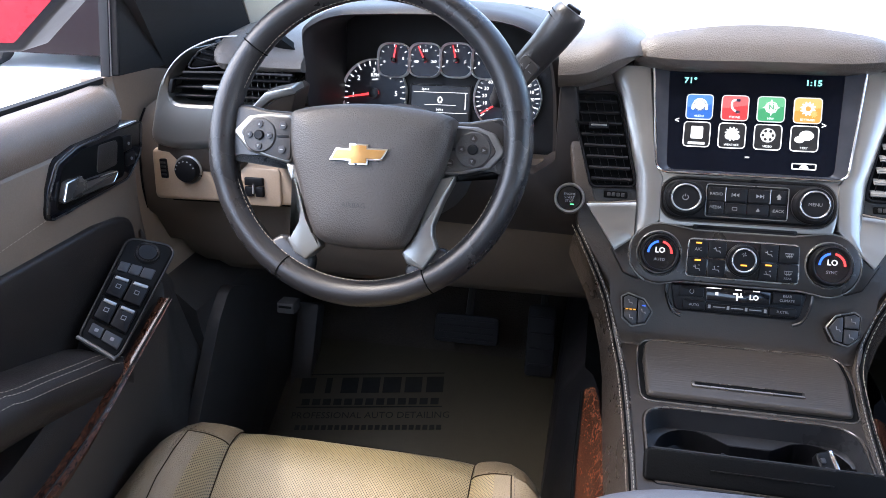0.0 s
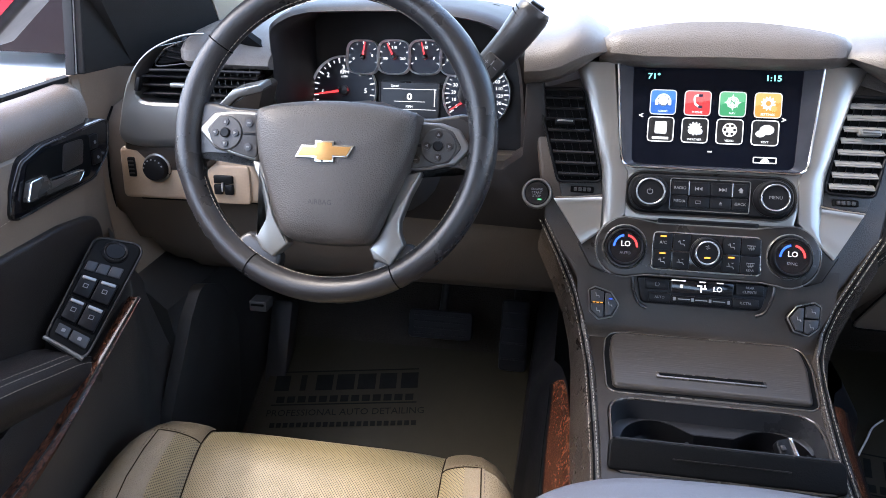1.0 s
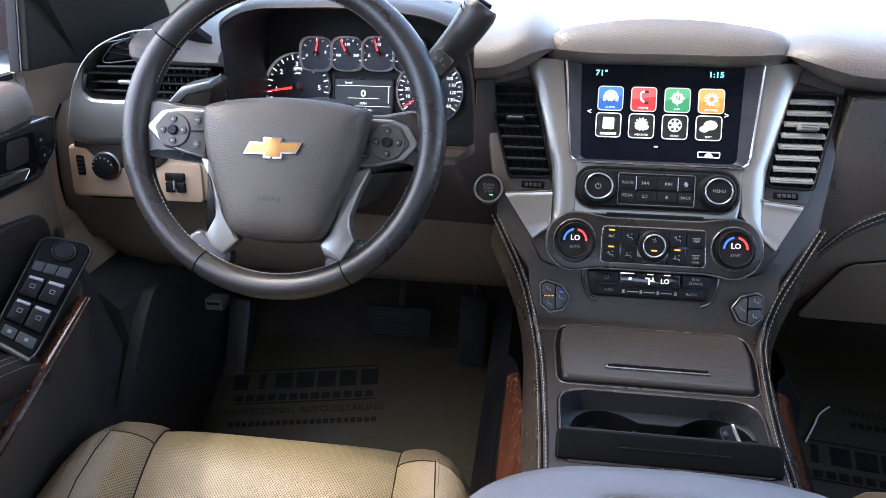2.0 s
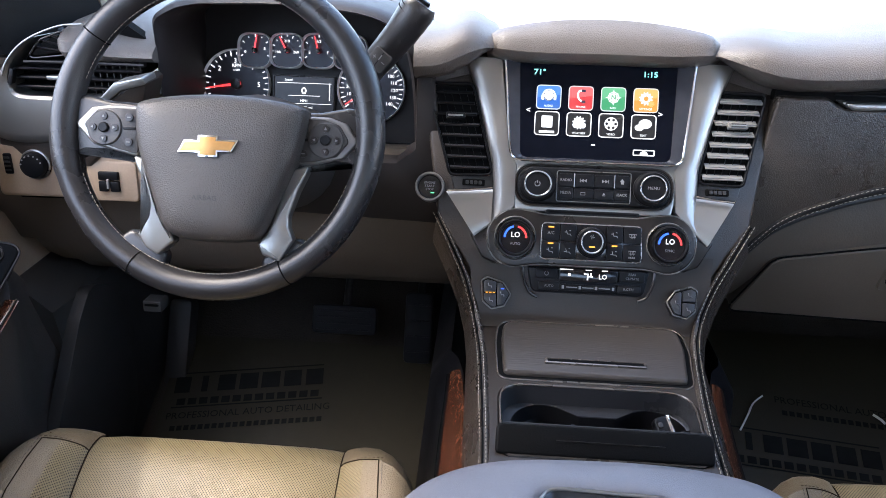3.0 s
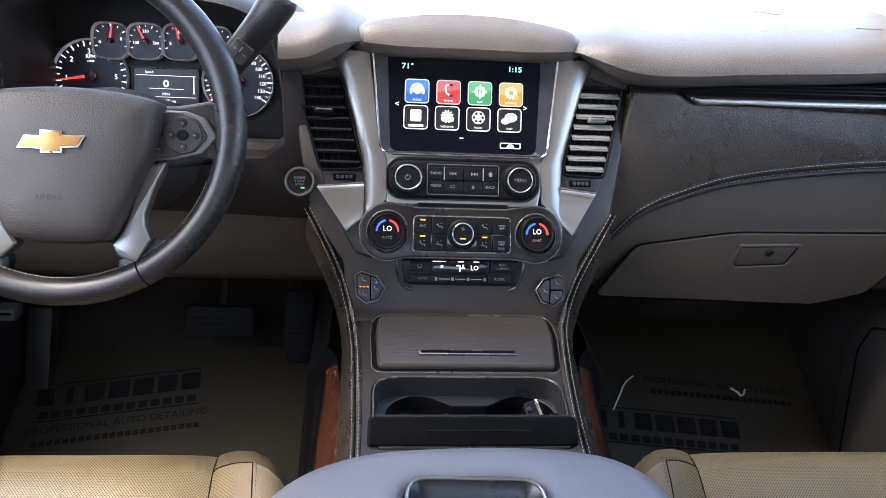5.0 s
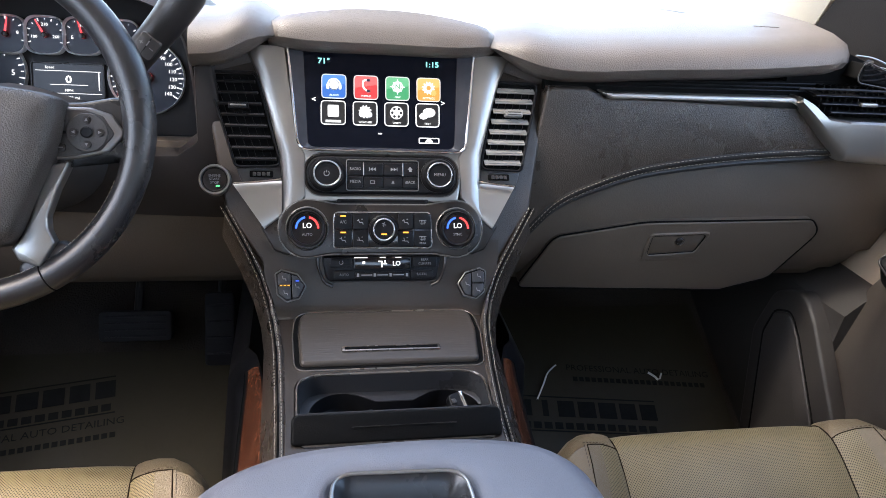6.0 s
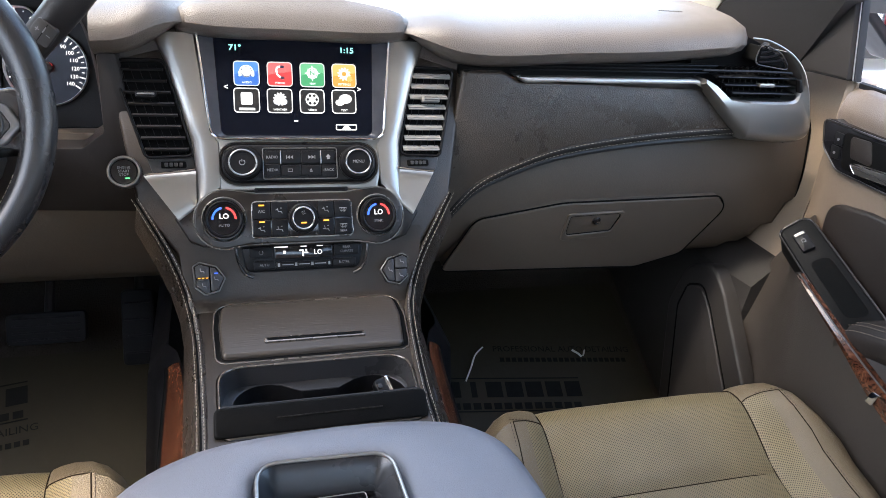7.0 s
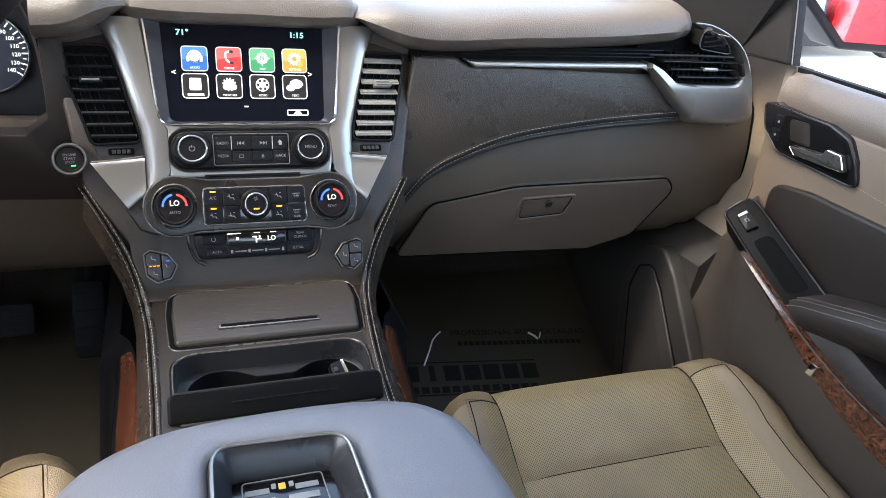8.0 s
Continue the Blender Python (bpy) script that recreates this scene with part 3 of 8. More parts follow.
    for k in range(5):
        bm = slab(rect(0.556 + 0.0085 * k, 1.184, 0.006, 0.004), 0.8780, 0.8793, Matrix(), 0.0004)
        part("embossed_mark", bm, DASHTOP, dash)
    # low middle part under the hood
    bm = bmesh.new()
    loft(bm, [[Vector((x, y, z)) for y, z in ((1.19, 0.70), (1.19, 0.78), (1.28, 0.790), (1.45, 0.768), (1.71, 0.742))] for x in np.linspace(-0.235, 0.66, 9)])
    part("top_base", bm, DASHTOP, dash)


build_pad()


def build_hood():
    """The padded eyebrow over the touch screen."""
    bm = bmesh.new()
    secs = []
    for k in range(25):
        f = -1 + 2 * k / 24
        u = 0.150 * f
        arch = 0.030 * (1 - abs(f) ** 2.6)
        rd = 1 - 0.9 * max(0, (abs(f) - 0.86) / 0.14) ** 2
        v0 = 0.226 + 0.004 * (1 - f * f) + 0.010 * (abs(f) ** 4)
        prof = [(v0 + 0.004, -0.06), (v0 + 0.001, 0.008), (v0 + 0.002, 0.026), (v0 + 0.008, 0.034), (v0 + 0.018 + arch * 0.2, 0.0355), (v0 + 0.026 + arch * 0.5, 0.031), (v0 + 0.0325 + arch * 0.78, 0.022),
                (v0 + 0.0345 + arch * 0.86, 0.010), (v0 + 0.035 + arch * 0.87, -0.02), (v0 + 0.035 + arch * 0.87, -0.09), (v0 + 0.018 + arch * 0.87, -0.20)]
        c = v0 + 0.015
        secs.append([STACK @ Vector((u, c + (v - c) * lerp(0.72, 1, rd), n * (lerp(0.35, 1, rd) if n > 0 else 1))) for v, n in prof])
    loft(bm, secs)
    part("screen_hood", bm, DASHTOP, dash, "padded hood over the screen")


build_hood()


def build_lower():
    """The knee panel with its rounded lower edge, driver and passenger side."""
    def sec(x, s):
        e = max(0, (abs(x) - 0.75) / 0.155)
        back = 0.02 * e ** 2
        low = 0.445 + 0.105 * e ** 2.2
        front = [(1.24, 0.735), (1.185, 0.725), (1.160, 0.70), (1.150, 0.66), (1.142, 0.615), (1.142, 0.565), (1.155, 0.515), (1.175, 0.475), (1.20, 0.452), (1.26, 0.445), (1.45, 0.47)]
        if -0.61 < x < -0.235:   # notch below the gauges
            front[:3] = [(1.24, 0.670), (1.185, 0.685), (1.160, 0.688)]
        return [Vector((x, y + back, max(z, low))) for y, z in front]
    bm = bmesh.new()
    loft(bm, [sec(x, 1) for x in np.linspace(0.13, 0.905, 29)])
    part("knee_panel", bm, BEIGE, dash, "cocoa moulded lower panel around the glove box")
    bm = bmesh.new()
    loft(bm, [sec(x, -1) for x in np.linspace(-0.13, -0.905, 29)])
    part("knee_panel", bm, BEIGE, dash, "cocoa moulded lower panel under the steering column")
    for s in (-1, 1):
        bm = bmesh.new()
        tube(bm, spline([p + Vector((s * 0.001, -0.001, 0)) for p in sec(s * 0.903, s)[1:10]], 4), 0.0016, 8)
        part("end_seal", bm, VOID, dash)


build_lower()
PANEL = axes((0, 1.095, 0), (1, 0, 0), (0, 0.06, 1.0))



def build_passenger_trim():
    low = [(0.209, 0.556), (0.232, 0.587), (0.262, 0.618), (0.31, 0.643), (0.396, 0.672), (0.545, 0.694), (0.713, 0.706)]
    curve = [(p.x, p.y) for p in spline([(*q, 0) for q in low], 5)]
    out = curve + [(0.700, 0.722), (0.612, 0.783), (0.312, 0.778), (0.288, 0.790), (0.226, 0.790), (0.213, 0.70), (0.205, 0.608)]
    bm = slab(out, -0.05, 0.020, PANEL, 0.006, steps=3)
    part("leather_panel", bm, LEATHER, dash, "dark brown leather-wrapped panel")
    # rolled lower edge with a double row of thread
    bm = bmesh.new()
    edge = [PANEL @ Vector((x, z + 0.004, 0.014)) for x, z in curve]
    tube(bm, edge, 0.0085, 10)
    part("rolled_edge", bm, DARKHIDE, dash)
    stitches([p + Vector((0, -0.0085, 0.004)) for p in edge], dash)
    stitches([p + Vector((0, -0.0075, -0.0045)) for p in edge], dash)
    bm = bmesh.new()
    tube(bm, [PANEL @ Vector((x, z - 0.010, 0.004)) for x, z in curve], 0.006, 8)
    part("welt", bm, DARKPLASTIC, dash)


build_passenger_trim()


def build_end_vent(s):
    """Silver crescent, its air vent and the strip that leads to it; s: side."""
    F = axes((0, 1.072, 0), (1, 0, 0), (0, 0.05, 1.0))

    def side(pts):
        return [(p[0], p[1]) for p in pts] if s > 0 else mirrored([(p[0], p[1]) for p in pts])
    vent = thing_part("end_vent", dash)
    pairs = [((0.606, 0.784), (0.611, 0.793)), ((0.628, 0.763), (0.634, 0.783)), ((0.664, 0.731), (0.664, 0.763)), ((0.705, 0.697), (0.702, 0.760)), ((0.79, 0.692), (0.766, 0.760)), ((0.829, 0.702), (0.787, 0.764)),
             ((0.825, 0.732), (0.791, 0.777)), ((0.808, 0.782), (0.789, 0.790)), ((0.785, 0.812), (0.779, 0.809)), ((0.7455, 0.8390), (0.7446, 0.8382))]
    secs = []
    if s < 0:
        pairs = pairs[2:]
    for (ax, az), (bx, bz) in pairs:
        length = math.hypot(bx - ax, bz - az)
        rise = [(0.0, -0.06), (0.0, -0.006)] + [(min(k, d / length), n) for k, d, n in ((0.10, 0.0025, 0.003), (0.25, 0.008, 0.0085), (0.45, 0.018, 0.0108))] + [(0.95, 0.0065), (1.0, 0.003), (1.0, -0.06)]
        secs.append([F @ Vector((s * lerp(ax, bx, k), lerp(az, bz, k), n)) for k, n in rise])
    bm = bmesh.new()
    bend = 4 if s > 0 else 2
    loft(bm, secs[:bend] + spline_secs(secs[bend - 1:], 4), closed=True, caps=True)
    part("silver_surround", bm, SILVER, vent, "satin silver vent surround")
    bm = slab(rpoly(side([(0.60, 0.80), (0.665, 0.757), (0.786, 0.758), (0.793, 0.78), (0.779, 0.811), (0.742, 0.838), (0.69, 0.856), (0.64, 0.858), (0.60, 0.83)]), 0.004), -0.050, -0.028, F)
    part("vent_box", bm, VOID, vent)
    for k, z in enumerate((0.772, 0.784, 0.796)):
        x0, x1 = (0.664 - 0.016 * k if s > 0 else 0.606), 0.783 - 0.002 * k
        bm = bmesh.new()
        loft(bm, [[F @ Vector((s * x, z + dz, n)) for dz, n in ((-0.0022, 0.0), (0.0, 0.004), (0.0022, 0.002), (0.004, -0.022), (0.001, -0.022))] for x in np.linspace(x0, x1, 3)], closed=True, caps=True)
        part("slat", bm, BLACK, vent)
        # thin paler line along the slat's front, a painted highlight
        bm = bmesh.new()
        tube(bm, [F @ Vector((s * x, z + 0.0008, 0.0042)) for x in np.linspace(x0, x1, 3)], 0.0006, 5)
        part("slat_edge", bm, GUNMETAL, vent)
    for k in range(8 if s < 0 else 12):     # upright fins behind the slats
        x = 0.612 + 0.0095 * k if s < 0 else 0.650 + 0.0105 * k
        bm = slab(side(rect(x, 0.787, 0.0014, 0.046)), -0.026, -0.007, F, 0, True)
        part("fin", bm, DARKPLASTIC if s < 0 else BLACK, vent)
    bm = slab(rpoly(side(rect(0.722, 0.786, 0.028, 0.006)), 0.002), 0.0, 0.009, F, 0.0015)
    part("vent_tab", bm, SILVER, vent)
    bm = bmesh.new()
    tube(bm, [F @ Vector((s * x, z, 0.006)) for x, z in ((0.600, 0.806), (0.70, 0.807), (0.764, 0.806))], 0.0022, 6)
    part("vent_lip", bm, BLACK, vent)
    # upper demister outlet
    bm = slab(rpoly(side([(0.69, 0.822), (0.758, 0.812), (0.735, 0.832), (0.70, 0.846)]), 0.004), -0.03, 0.002, F, 0.001)
    part("demister_outlet", bm, VOID, vent)
    for k in range(4):
        z = 0.820 + 0.0072 * k
        bm = bmesh.new()
        loft(bm, [[F @ Vector((s * x, z + dz + 0.006 * g, n)) for dz, n in ((-0.0014, 0.002), (0.0006, 0.0045), (0.0022, 0.003), (0.0030, -0.008), (0.0, -0.008))] for x, g in zip(np.linspace(0.700, 0.748 - 0.0125 * k, 6), np.linspace(0, 1, 6) ** 2)], closed=True, caps=True)
        part("slat", bm, BLACK, vent)
    bm = bmesh.new()
    tube(bm, [F @ Vector((s * p[0], p[1], 0.003)) for p in rpoly([(0.690, 0.818), (0.764, 0.809), (0.738, 0.835), (0.698, 0.850)], 0.012)], 0.0011, 6, closed=True)
    part("outlet_frame", bm, DARKPLASTIC, vent)
    bm = bmesh.new()
    tube(bm, spline([F @ Vector((s * x, z, 0.012)) for x, z in ((0.672, 0.857), (0.703, 0.854), (0.740, 0.841), (0.766, 0.8255), (0.785, 0.806), (0.795, 0.788))], 5), 0.0014, 8)
    part("chrome_line", bm, SILVER, vent)
    bm = slab(rpoly(side([(0.784, 0.776), (0.790, 0.778), (0.782, 0.798), (0.777, 0.796)]), 0.002), 0.004, 0.0125, F, 0.001)
    part("thumbwheel", bm, BLACK, vent)
    return F


def resample(pts, n, c):
    """n points of an outline, at even angles about c."""
    pts = [Vector(p) for p in pts]
    out = []
    for k in range(n):
        a = 2 * math.pi * k / n
        d = Vector((math.cos(a), math.sin(a)))
        best = None
        for i in range(len(pts)):
            p, q = pts[i - 1] - c, pts[i] - c
            e = q - p
            den = d.x * e.y - d.y * e.x
            if abs(den) < 1e-12:
                continue
            t = (p.x * e.y - p.y * e.x) / den
            f = (p.x * d.y - p.y * d.x) / den
            if t > 0 and -1e-6 <= f <= 1 + 1e-6 and (best is None or t > best):
                best = t
        out.append(c + d * best)
    return out


def spline_secs(secs, per):
    cols = [spline([q[k] for q in secs], per) for k in range(len(secs[0]))]
    return [[c[i] for c in cols] for i in range(len(cols[0]))]


def thing_part(name, parent):
    """An empty mesh that holds the pieces of one built-in part."""
    ob = new(name, bpy.data.meshes.new(name))
    ob.parent = parent
    ob.matrix_parent_inverse = parent.matrix_basis.inverted()
    return ob


for side_sign in (1, -1):
    build_end_vent(side_sign)


def build_wedge():
    # silver wedge between the driver's end vent and the instruments
    M = axes((0, 1.060, 0), (1, 0, 0), (0, 0, 1))
    bm = slab(rpoly([(-0.660, 0.752), (-0.590, 0.758), (-0.577, 0.794), (-0.585, 0.799), (-0.617, 0.786)], 0.004), -0.05, 0.0, M, 0.003)
    part("vent_wedge", bm, DASH, dash)
    bm = slab(rpoly([(-0.664, 0.752), (-0.654, 0.752), (-0.612, 0.783), (-0.578, 0.792), (-0.579, 0.802), (-0.619, 0.793)], 0.003), -0.03, 0.004, M, 0.002)
    part("silver_wedge", bm, SILVER, dash)


build_wedge()


def build_strip():
    # silver strip over the leather panel; a black sheet paints the shade in the gap above
    bm = slab(rpoly([(0.298, 0.7885), (0.318, 0.777), (0.600, 0.781), (0.625, 0.769), (0.632, 0.776), (0.606, 0.789), (0.32, 0.785)], 0.003, 3), 0.0, 0.026, PANEL, 0.003)
    part("silver_strip", bm, SILVER, dash, "slim satin silver strip")
    # bright tube along the strip, a painted highlight
    bm = bmesh.new()
    tube(bm, [PANEL @ Vector((x, z, 0.0245)) for x, z in ((0.304, 0.7860), (0.32, 0.7825), (0.46, 0.7835), (0.600, 0.7855), (0.611, 0.7815), (0.628, 0.7725))], [0.001, 0.0034, 0.0037, 0.0037, 0.0037, 0.0032], 10)
    part("strip_edge", bm, STRIPGLINT, dash)
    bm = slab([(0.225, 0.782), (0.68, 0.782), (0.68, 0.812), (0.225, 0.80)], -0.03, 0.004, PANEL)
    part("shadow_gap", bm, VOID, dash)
    for k in range(3):
        bm = bmesh.new()
        tube(bm, [PANEL @ Vector((0.30, 0.7925 + 0.0045 * k, 0.006)), PANEL @ Vector((0.66, 0.7965 + 0.0055 * k, 0.006))], 0.0012, 6)
        part("slat", bm, BLACK, dash)
    # dark block under the silver surround
    for s in (-1,):
        pts = [(0.690, 0.700), (0.826, 0.704), (0.832, 0.670), (0.80, 0.655), (0.70, 0.662), (0.684, 0.676)]
        bm = slab(rpoly(pts if s > 0 else mirrored(pts), 0.006), -0.05, 0.012, axes((0, 1.082, 0.0), (1, 0, 0), (0, 0.05, 1)), 0.005, steps=3)
        part("end_block", bm, DASH, dash)


build_strip()


def build_glovebox():
    G = axes((0, 1.1435, 0.545), (1, 0, 0), (0, -0.22, 0.975))
    box = thing_part("glove_box", dash)
    out = rpoly([(0.232, -0.092), (0.276, 0.010), (0.42, 0.038), (0.712, 0.0445), (0.735, 0.020), (0.682, -0.078), (0.60, -0.104)], [0.01, 0.03, 0.2, 0.02, 0.03, 0.03, 0.02], 6)
    bm = slab(out, -0.02, 0.0055, G, 0.003, steps=3)
    part("lid", bm, BEIGE, box, "cocoa glove box lid")
    bm = bmesh.new()
    tube(bm, [G @ Vector((p.x, p.y, 0.0035)) for p in inset([Vector(q) for q in out], -0.0015)], 0.0014, 6, closed=True)
    part("gap", bm, VOID, box)
    cup = rpoly([(0.438, 0.014), (0.532, 0.018), (0.520, -0.018), (0.438, -0.024)], 0.007)
    bm = band(rpoly([(0.433, 0.019), (0.538, 0.023), (0.526, -0.030), (0.430, -0.036)], 0.008), cup, 0.002, 0.0085, G, 0.0015)
    part("latch_frame", bm, BEIGE, box)
    # black line round the latch paints the shadow of its recess
    bm = bmesh.new()
    tube(bm, [G @ Vector((p.x, p.y, 0.0064)) for p in cup], 0.0011, 6, closed=True)
    part("latch_gap", bm, VOID, box)
    bm = slab(inset([Vector(q) for q in cup], 0.0015), 0.003, 0.0062, G, 0.001)
    part("latch", bm, BEIGE, box)
    bm = bmesh.new()
    lathe(bm, [(0.0075, 0.005), (0.0075, 0.0085), (0.0055, 0.010), (0.0045, 0.008), (0, 0.008)], at(G, 0.488, 0.004), 20)
    part("lock", bm, GUNMETAL, box)


build_glovebox()


# ---- centre stack ----
def fit_width(ob, place):
    """Moves a built part and its pieces sideways: place(x, v) gives the new x, v being the height up the stack."""
    for o in [ob] + list(ob.children_recursive):
        for v in o.data.vertices:
            v.co.x = place(v.co.x, (v.co.z - 0.607) / 0.901)


def step(x, a, b):
    return min(1.0, max(0.0, (x - a) / (b - a)))


def build_stack():
    base = [(-0.206, 0.020), (-0.235, 0.205), (-0.16, 0.226), (0.16, 0.226), (0.235, 0.205), (0.206, 0.020), (0.150, -0.06), (0.140, -0.115), (-0.140, -0.115), (-0.150, -0.06)]
    bm = slab(rpoly(base, 0.012), -0.08, -0.012, STACK, 0.006, steps=3)
    part("stack_body", bm, DASH, dash, "dark brown body of the centre stack")
    # silver arms beside the screen, ending in wings under the vents
    outer_u = [(0.0165, -0.1345), (0.0635, -0.1335), (0.10, -0.1372), (0.150, -0.1500), (0.200, -0.1640), (0.236, -0.179)]
    inner_u = [(0.0165, -0.1320), (0.030, -0.117), (0.04, -0.104), (0.100, -0.104), (0.112, -0.1145), (0.236, -0.128)]
    roll = [(0.0, -0.03), (0.0, 0.0000), (0.03, 0.0022), (0.10, 0.0042), (0.22, 0.0064), (0.38, 0.0080), (0.58, 0.0088), (0.80, 0.0086), (0.96, 0.0080), (1.0, 0.0060), (1.0, -0.03)]
    for q in (1, -1):
        bm = bmesh.new()
        loft(bm, [[STACK @ Vector((q * lerp(table(v, outer_u), table(v, inner_u), f), v, n)) for f, n in roll] for v in (0.0165, 0.024, 0.032, 0.042, 0.0635, 0.08, 0.097, 0.106, 0.114, 0.13, 0.15, 0.17, 0.20, 0.22, 0.236)], caps=True)
        arm = part("silver_arm", bm, SILVER, dash, "satin silver arm beside the screen")
        if q < 0:       # the passenger side of the stack is slightly narrower
            fit_width(arm, lambda x, v: x - 0.0005 - 0.0035 * step(v, 0.05, 0.10) - 0.0015 * step(v, 0.10, 0.20))
        bm = bmesh.new()
        top, low = ((-0.196, 0.058), (-0.1337, 0.0630)), ((-0.156, 0.0), (-0.1343, 0.0168))
        loft(bm, [[STACK @ Vector((q * lerp(lerp(top[0][0], top[1][0], f), lerp(low[0][0], low[1][0], f), g), lerp(lerp(top[0][1], top[1][1], f), lerp(low[0][1], low[1][1], f), g), n))
                   for g, n in ((0, -0.03), (0, 0.0005), (0.04, 0.0022), (0.3, 0.0042), (0.65, 0.0066), (0.94, 0.0085), (1.0, 0.0070), (1.0, -0.03))] for f in np.linspace(0, 1, 6)], caps=True)
        wing = part("silver_wing", bm, SILVER, dash, "satin silver wing under the vent")
        if q < 0:
            fit_width(wing, lambda x, v: 0.128 + (x - 0.134) * 0.85)
    bridge = [(-0.118, 0.108), (0.114, 0.108), (0.099, 0.036), (-0.104, 0.036)]
    bm = slab(rpoly(bridge, 0.006), -0.03, 0.006, STACK, 0.003)
    part("silver_bridge", bm, SILVER, dash, "satin silver bridge under the screen")
    # touch screen
    scr = thing_part("touch_screen", dash)
    outer = rpoly([(-0.1115, 0.104), (0.1075, 0.104), (0.1205, 0.236), (-0.1245, 0.236)], [0.014, 0.014, 0.003, 0.003], 6)
    face = rpoly([(-0.1005, 0.1075), (0.0945, 0.1075), (0.0990, 0.236), (-0.1060, 0.236)], [0.010, 0.010, 0.003, 0.003], 6)
    bm = slab(face, -0.01, 0.006, STACK)
    part("glass", bm, SCREENGLASS, scr, "glossy black touch screen glass")
    bm = bmesh.new()
    loft(bm, [[STACK @ Vector((p[0], p[1], n)) for p in ring] for ring, n in ((outer, -0.01), (outer, 0.0105), (inset([Vector(q) for q in outer], 0.0012), 0.0105), (face, 0.0056))], closed=True)
    part("bezel", bm, BEZEL, scr, "gloss dark sloping screen bezel")
    bm = bmesh.new()
    tube(bm, [STACK @ Vector((p.x, p.y, 0.0098)) for p in inset([Vector(q) for q in outer], -0.0012)], 0.0016, 8, closed=True)
    part("chrome_rim", bm, CHROME, scr)
    icons = [(-0.0665, 0.1870, ICON_BLUE, "AUDIO"), (-0.0245, 0.1870, ICON_RED, "PHONE"), (0.0175, 0.1870, ICON_GREEN, "NAV"), (0.0595, 0.1870, ICON_ORANGE, "SETTINGS"),
             (-0.0675, 0.1525, ICON_DARK, ""), (-0.0258, 0.1525, ICON_DARK, "WEATHER"), (0.0160, 0.1525, ICON_DARK, "VIDEO"), (0.0580, 0.1525, ICON_DARK, "TEXT")]
    for k, (u, v, mat, word) in enumerate(icons):
        o = rpoly(rect(u, v, 0.0325, 0.0318), 0.0055, 4)
        bm = slab(o, 0.006, 0.0068, STACK)
        tile = part("icon", bm, mat, scr)
        if k < 4:
            bm = slab([(u - 0.0160, v - 0.001), (u + 0.0160, v + 0.004), (u + 0.0160, v + 0.0125), (u + 0.0125, v + 0.0156), (u - 0.0125, v + 0.0156), (u - 0.0160, v + 0.0125)], 0.0066, 0.0070, STACK)
            part("icon_sheen", bm, ICON_SHEEN[k], scr)
        bm = band(o, inset([Vector(q) for q in o], 0.0011), 0.006, 0.0072, STACK)
        part("icon_border", bm, SCREENWHITE if k > 3 else DIMSCREEN, scr)
        if word:
            lettering(word, 0.0038, at(STACK, u, v - 0.0116, 0.0072), SCREENWHITE, scr, "caption")
        else:
            bm = slab(rect(u, v - 0.0112, 0.020, 0.0030), 0.0068, 0.0073, STACK)
            part("caption", bm, SCREENWHITE, scr)
        c = Vector((u, v + 0.0022))
        bm = bmesh.new()
        if k == 0:
            prism(bm, disc_pts(c.x, c.y, 0.0072), 0.0068, 0.0073, STACK)
            part("symbol", bm, ICON_PALE, scr)
            bm = slab(disc_pts(c.x, c.y, 0.0035, 20), 0.0073, 0.0077, STACK)
        elif k == 1:
            tube(bm, spline([STACK @ Vector((c.x + a, c.y + b, 0.0074)) for a, b in ((0.004, 0.008), (-0.0035, 0.006), (-0.003, -0.003), (0.004, -0.008))], 4), 0.0012, 6)
        elif k == 2:
            star = []
            for q in range(16):
                r = (0.0105, 0.0045, 0.0085, 0.0045)[q % 4]
                star.append((c.x + r * math.cos(q * math.pi / 8), c.y + r * math.sin(q * math.pi / 8)))
            prism(bm, star, 0.0068, 0.0073, STACK)
        elif k in (3, 5):
            gear = []
            for q in range(48):
                r = 0.0088 if (q // 2) % 2 else 0.0066
                gear.append((c.x + r * math.cos(q * math.pi / 24), c.y + r * math.sin(q * math.pi / 24)))
            prism(bm, gear, 0.0068, 0.0073, STACK)
        elif k == 4:
            prism(bm, rpoly(rect(c.x, c.y, 0.0145, 0.0155), 0.002), 0.0068, 0.0073, STACK)
        elif k == 6:
            prism(bm, disc_pts(c.x, c.y, 0.0086), 0.0068, 0.0073, STACK)
        else:
            prism(bm, [(c.x + 0.002 + 0.0085 * math.cos(a), c.y + 0.0015 + 0.0062 * math.sin(a)) for a in np.linspace(0, 2 * math.pi, 24, endpoint=False)], 0.0068, 0.0073, STACK)
            prism(bm, [(c.x - 0.0055 + 0.0058 * math.cos(a), c.y - 0.0035 + 0.0042 * math.sin(a)) for a in np.linspace(0, 2 * math.pi, 24, endpoint=False)], 0.0068, 0.0072, STACK)
        part("symbol", bm, ICON_PALE if k == 3 else SCREENWHITE, scr)
        if k == 0:      # headset round the disc
            bm = bmesh.new()
            tube(bm, [STACK @ Vector((c.x + 0.0082 * math.cos(a), c.y - 0.001 + 0.0086 * math.sin(a), 0.0076)) for a in np.linspace(-0.3, math.pi + 0.3, 16)], 0.0009, 6)
            for q in (-1, 1):
                prism(bm, rpoly(rect(c.x + q * 0.0080, c.y - 0.0025, 0.0034, 0.0070), 0.0012), 0.0072, 0.0080, STACK)
            part("symbol_detail", bm, SCREENWHITE, scr)
